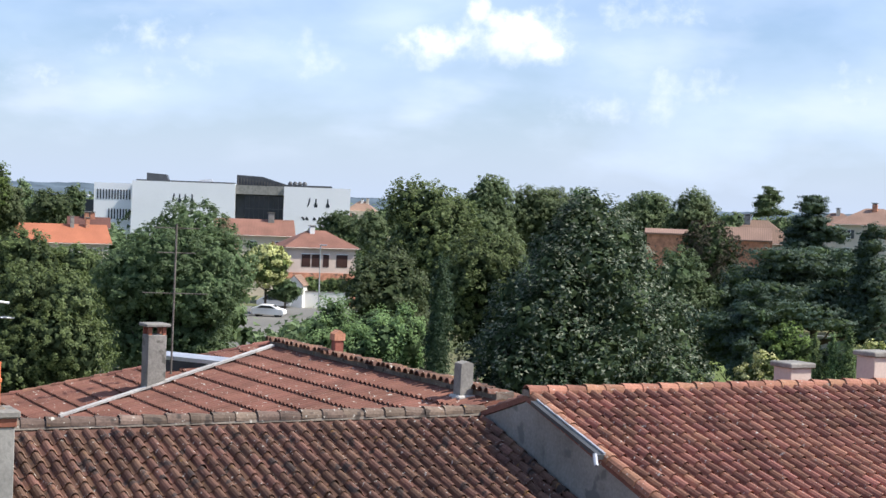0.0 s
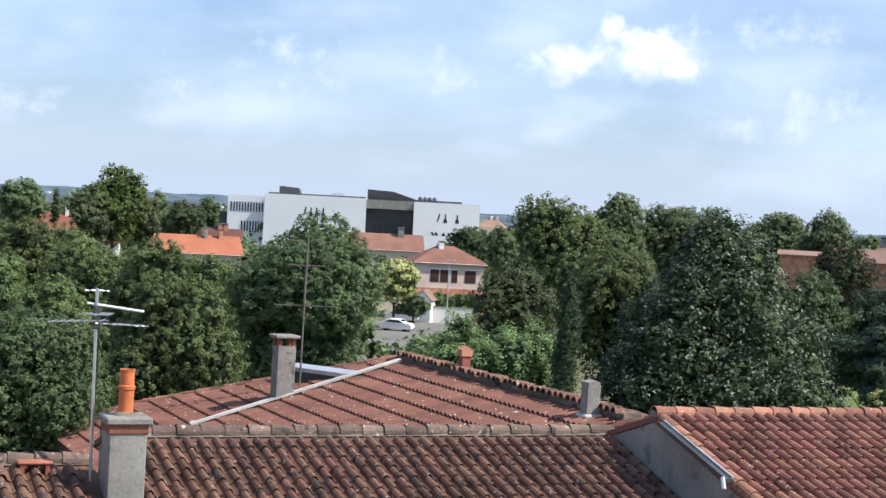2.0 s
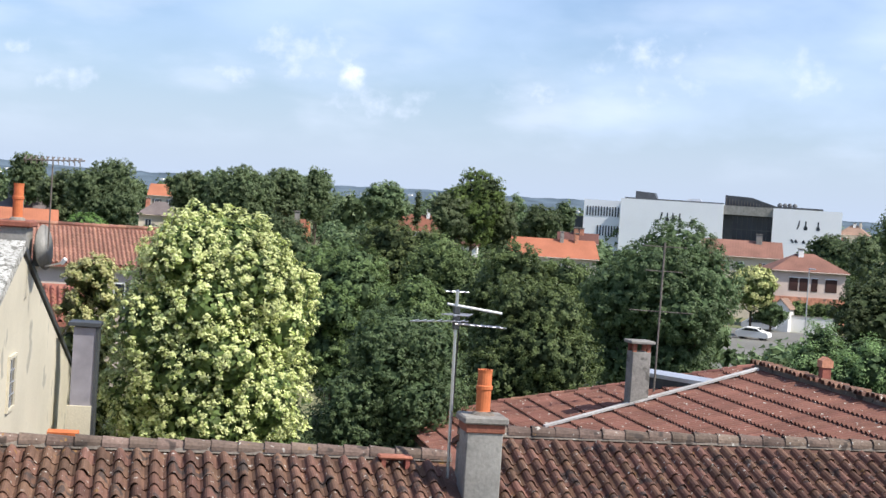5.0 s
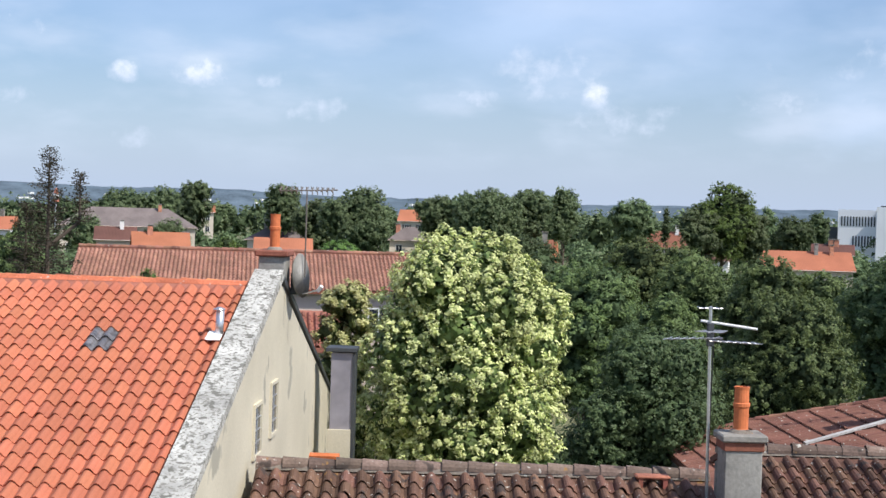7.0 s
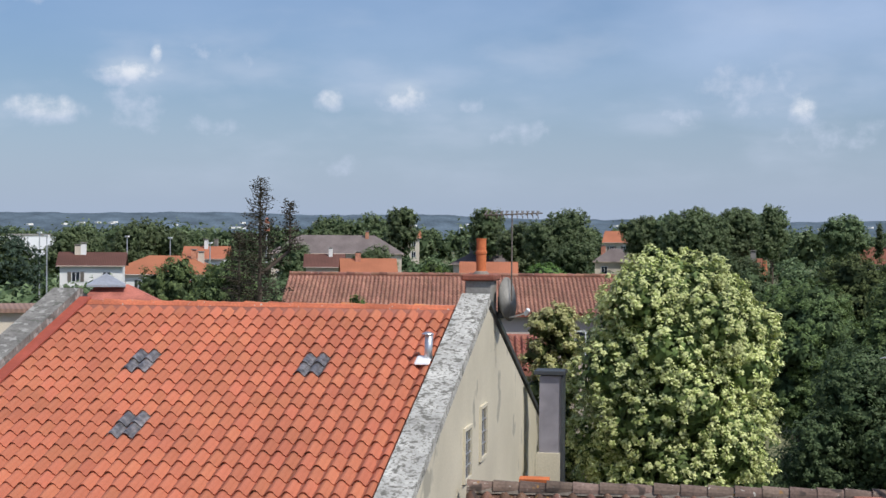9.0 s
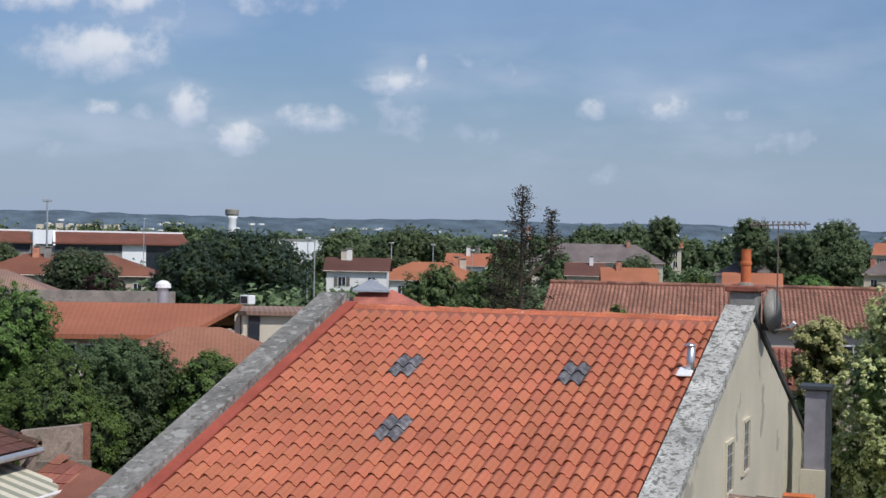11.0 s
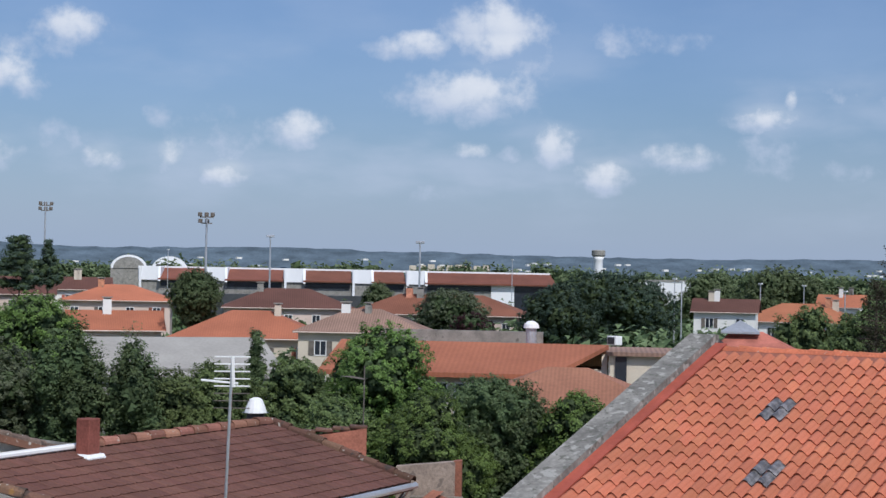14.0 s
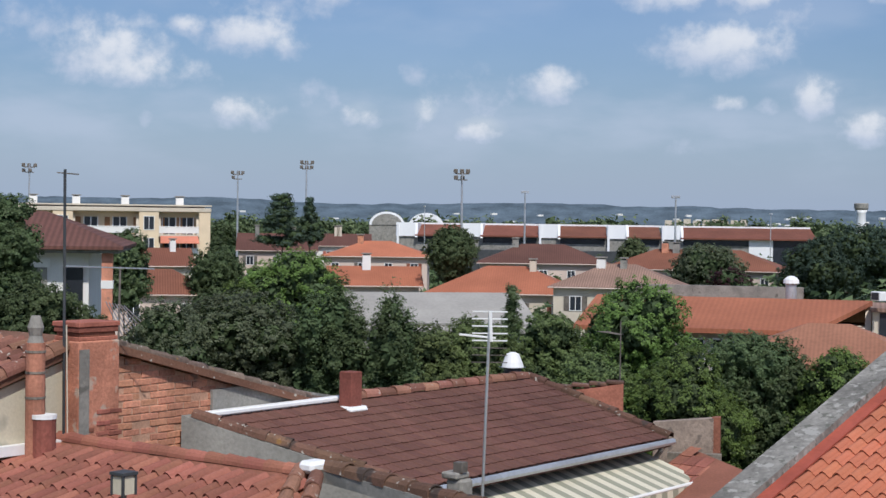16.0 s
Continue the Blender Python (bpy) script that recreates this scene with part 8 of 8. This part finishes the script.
rw = thing("retaining_wall", "grey concrete wall beside the playing field", "wall", Matrix.Translation(polar(-11.0, 150, 0)) @ Matrix.Rotation(radians(-8), 4, "Z"))
part("masonry", boxm(-7, 9, 0, 0.4, GROUND, 4.6), M["concrete"], rw)
part("coping", boxm(-7.1, 9.1, -0.1, 0.5, 4.6, 4.8), M["concrete"], rw)
ow = thing("brick_building", "low brick-red building beyond the trees", "building", Matrix.Translation(polar(-8.3, 190, 0)) @ Matrix.Rotation(radians(-8), 4, "Z"))
part("wall", boxm(-3.2, 3.2, 0, 8, GROUND, 13.4), M["brick"], ow)
part("roof", roof_form("gable", 6.4, 8, 13.4, 13.9, 0.3), M["roof_pale"], ow)
ow2 = thing("brick_building", "long brick-red building with a faded roof", "building", Matrix.Translation(polar(-10.4, 195, 0)) @ Matrix.Rotation(radians(-10), 4, "Z"))
part("wall", boxm(-3.5, 4.5, 0, 8, GROUND, 12.9), M["brick"], ow2)
part("roof", roof_form("gable", 8.4, 8, 12.9, 14.4, 0.3), M["roof_pale"], ow2)


# the white house with a deep overhanging roof
wh = thing("white_villa", "white villa under a brown hipped roof with deep eaves", "house", Matrix.Translation(polar(79.6, 60, 0)) @ Matrix.Rotation(radians(79.6 - 6), 4, "Z"))
part("wall", boxm(-4.5, 1.8, 0.5, 9, GROUND, 13.9), M["render_white"], wh)
part("eave_board", boxm(-5.0, 2.9, -0.3, 9.6, 13.75, 14.02), M["render_grey"], wh)
part("roof", solid(bmesh.new(), [(-5.2, -0.5, 14.0), (3.1, -0.5, 14.0), (3.1, 9.8, 14.0), (-5.2, 9.8, 14.0), (-2.2, 4.6, 15.3), (-0.2, 4.6, 15.3)], [[0, 1, 5, 4], [1, 2, 5], [2, 3, 4, 5], [3, 0, 4]], 0.12), M["roof_brown"], wh)
pil = part("pillar", boxm(2.3, 2.7, -0.1, 0.3, GROUND, 13.75), M["brick"], wh, "red brick pillar")
part("white_band", boxm(2.28, 2.72, -0.12, 0.32, 12.45, 12.75), M["render_white"], pil)
part("shutter_box", boxm(-1.2, 0.4, 0.4, 0.52, 13.2, 13.5), M["white_paint"], wh)
part("window", boxm(-1.1, 0.3, 0.42, 0.55, 12.1, 13.2), M["render_grey"], wh, "window closed by a grey shutter")
part("window", boxm(0.9, 1.6, 0.42, 0.55, 11.9, 13.2), M["dark_glass"], wh)

# flues, cowls and distant poles
cw = thing("steel_flue", "round steel flue with a white domed cowl", "flue", Matrix.Translation(polar(52.98, 73.6, 0)))
part("tube", rodm((0, 0, 11.2), (0, 0, 12.52), 0.25, seg=14), M["zinc"], cw)
part("cowl", lathe([(0.37, 12.5), (0.33, 12.68), (0.17, 12.81), (0.02, 12.84)], 14), M["white_paint"], cw)
ac = thing("roof_unit", "small white ventilation unit on the roof", "ventilator", Matrix.Translation(polar(50.0, 70, 0)))
part("case", boxm(-0.3, 0.3, -0.2, 0.2, 11.95, 12.35, bevel=0.03), M["white_paint"], ac)
part("grille", boxm(-0.22, 0.22, -0.22, -0.2, 12.0, 12.3), M["dark_metal"], ac)
for az_, d_, zt in ((47.9, 205, 14.7), (47.65, 205, 14.3), (44.9, 230, 14.2), (43.4, 240, 14.0), (42.0, 210, 13.5), (66.0, 330, 18.5), (53.7, 330, 17.8)):
    pl = thing("lamp_post", "distant thin white lamp post", "lamp", Matrix.Translation(polar(az_, d_, GROUND)), group="distant lamp posts")
    part("post", rodm((0, 0, 0), (0, 0, zt - GROUND), 0.11, 0.07, seg=6), M["zinc"], pl)
    part("head", boxm(-0.35, 0.35, -0.12, 0.12, zt - GROUND - 0.1, zt - GROUND + 0.1), M["white_paint"], pl)
rm = thing("radio_mast", "distant red and white banded radio mast", "mast", Matrix.Translation(polar(40.0, 560, GROUND)))
part("tower", rodm((0, 0, 0), (0, 0, 13.2), 0.35, 0.3, seg=8), M["zinc"], rm)
part("red_band", rodm((0, 0, 13.2), (0, 0, 14.4), 1.0, 1.0, seg=8), M["cloth_red"], rm)
part("white_band", rodm((0, 0, 14.4), (0, 0, 16.0), 1.0, 0.95, seg=8), M["panel_white"], rm)
part("red_top", rodm((0, 0, 16.0), (0, 0, 18.0), 0.9, 0.3, seg=8), M["cloth_red"], rm)
rows_ = thing("far_flats", "row of distant pale apartment houses", "building", Matrix.Translation(polar(56.0, 900, 0)) @ Matrix.Rotation(radians(56), 4, "Z"))
for k in range(9):
    part("block", boxm(-22 + k * 5.2, -18.2 + k * 5.2, 0, 10, GROUND, 18.4 + 0.4 * (k % 3)), M["render_cream"], rows_)
fs_ = thing("far_store", "distant long white flat-roofed store", "building", Matrix.Translation(polar(48.6, 420, 0)) @ Matrix.Rotation(radians(48.6), 4, "Z"))
part("wall", boxm(-9, 10, 0, 14, GROUND, 13.6), M["panel_white"], fs_)
part("roof_edge", boxm(-9.2, 10.2, -0.2, 14.2, 13.6, 14.0), M["render_grey"], fs_)
fw = thing("flat_white_house", "white flat-roofed house among trees", "house", Matrix.Translation(polar(29.2, 270, 0)) @ Matrix.Rotation(radians(29.2), 4, "Z"))
part("wall", boxm(-3.2, 3.2, 0, 8, GROUND, 11.2), M["render_white"], fw)
part("roof_slab", boxm(-3.5, 3.5, -0.3, 8.3, 11.2, 11.6), M["panel_white"], fw)
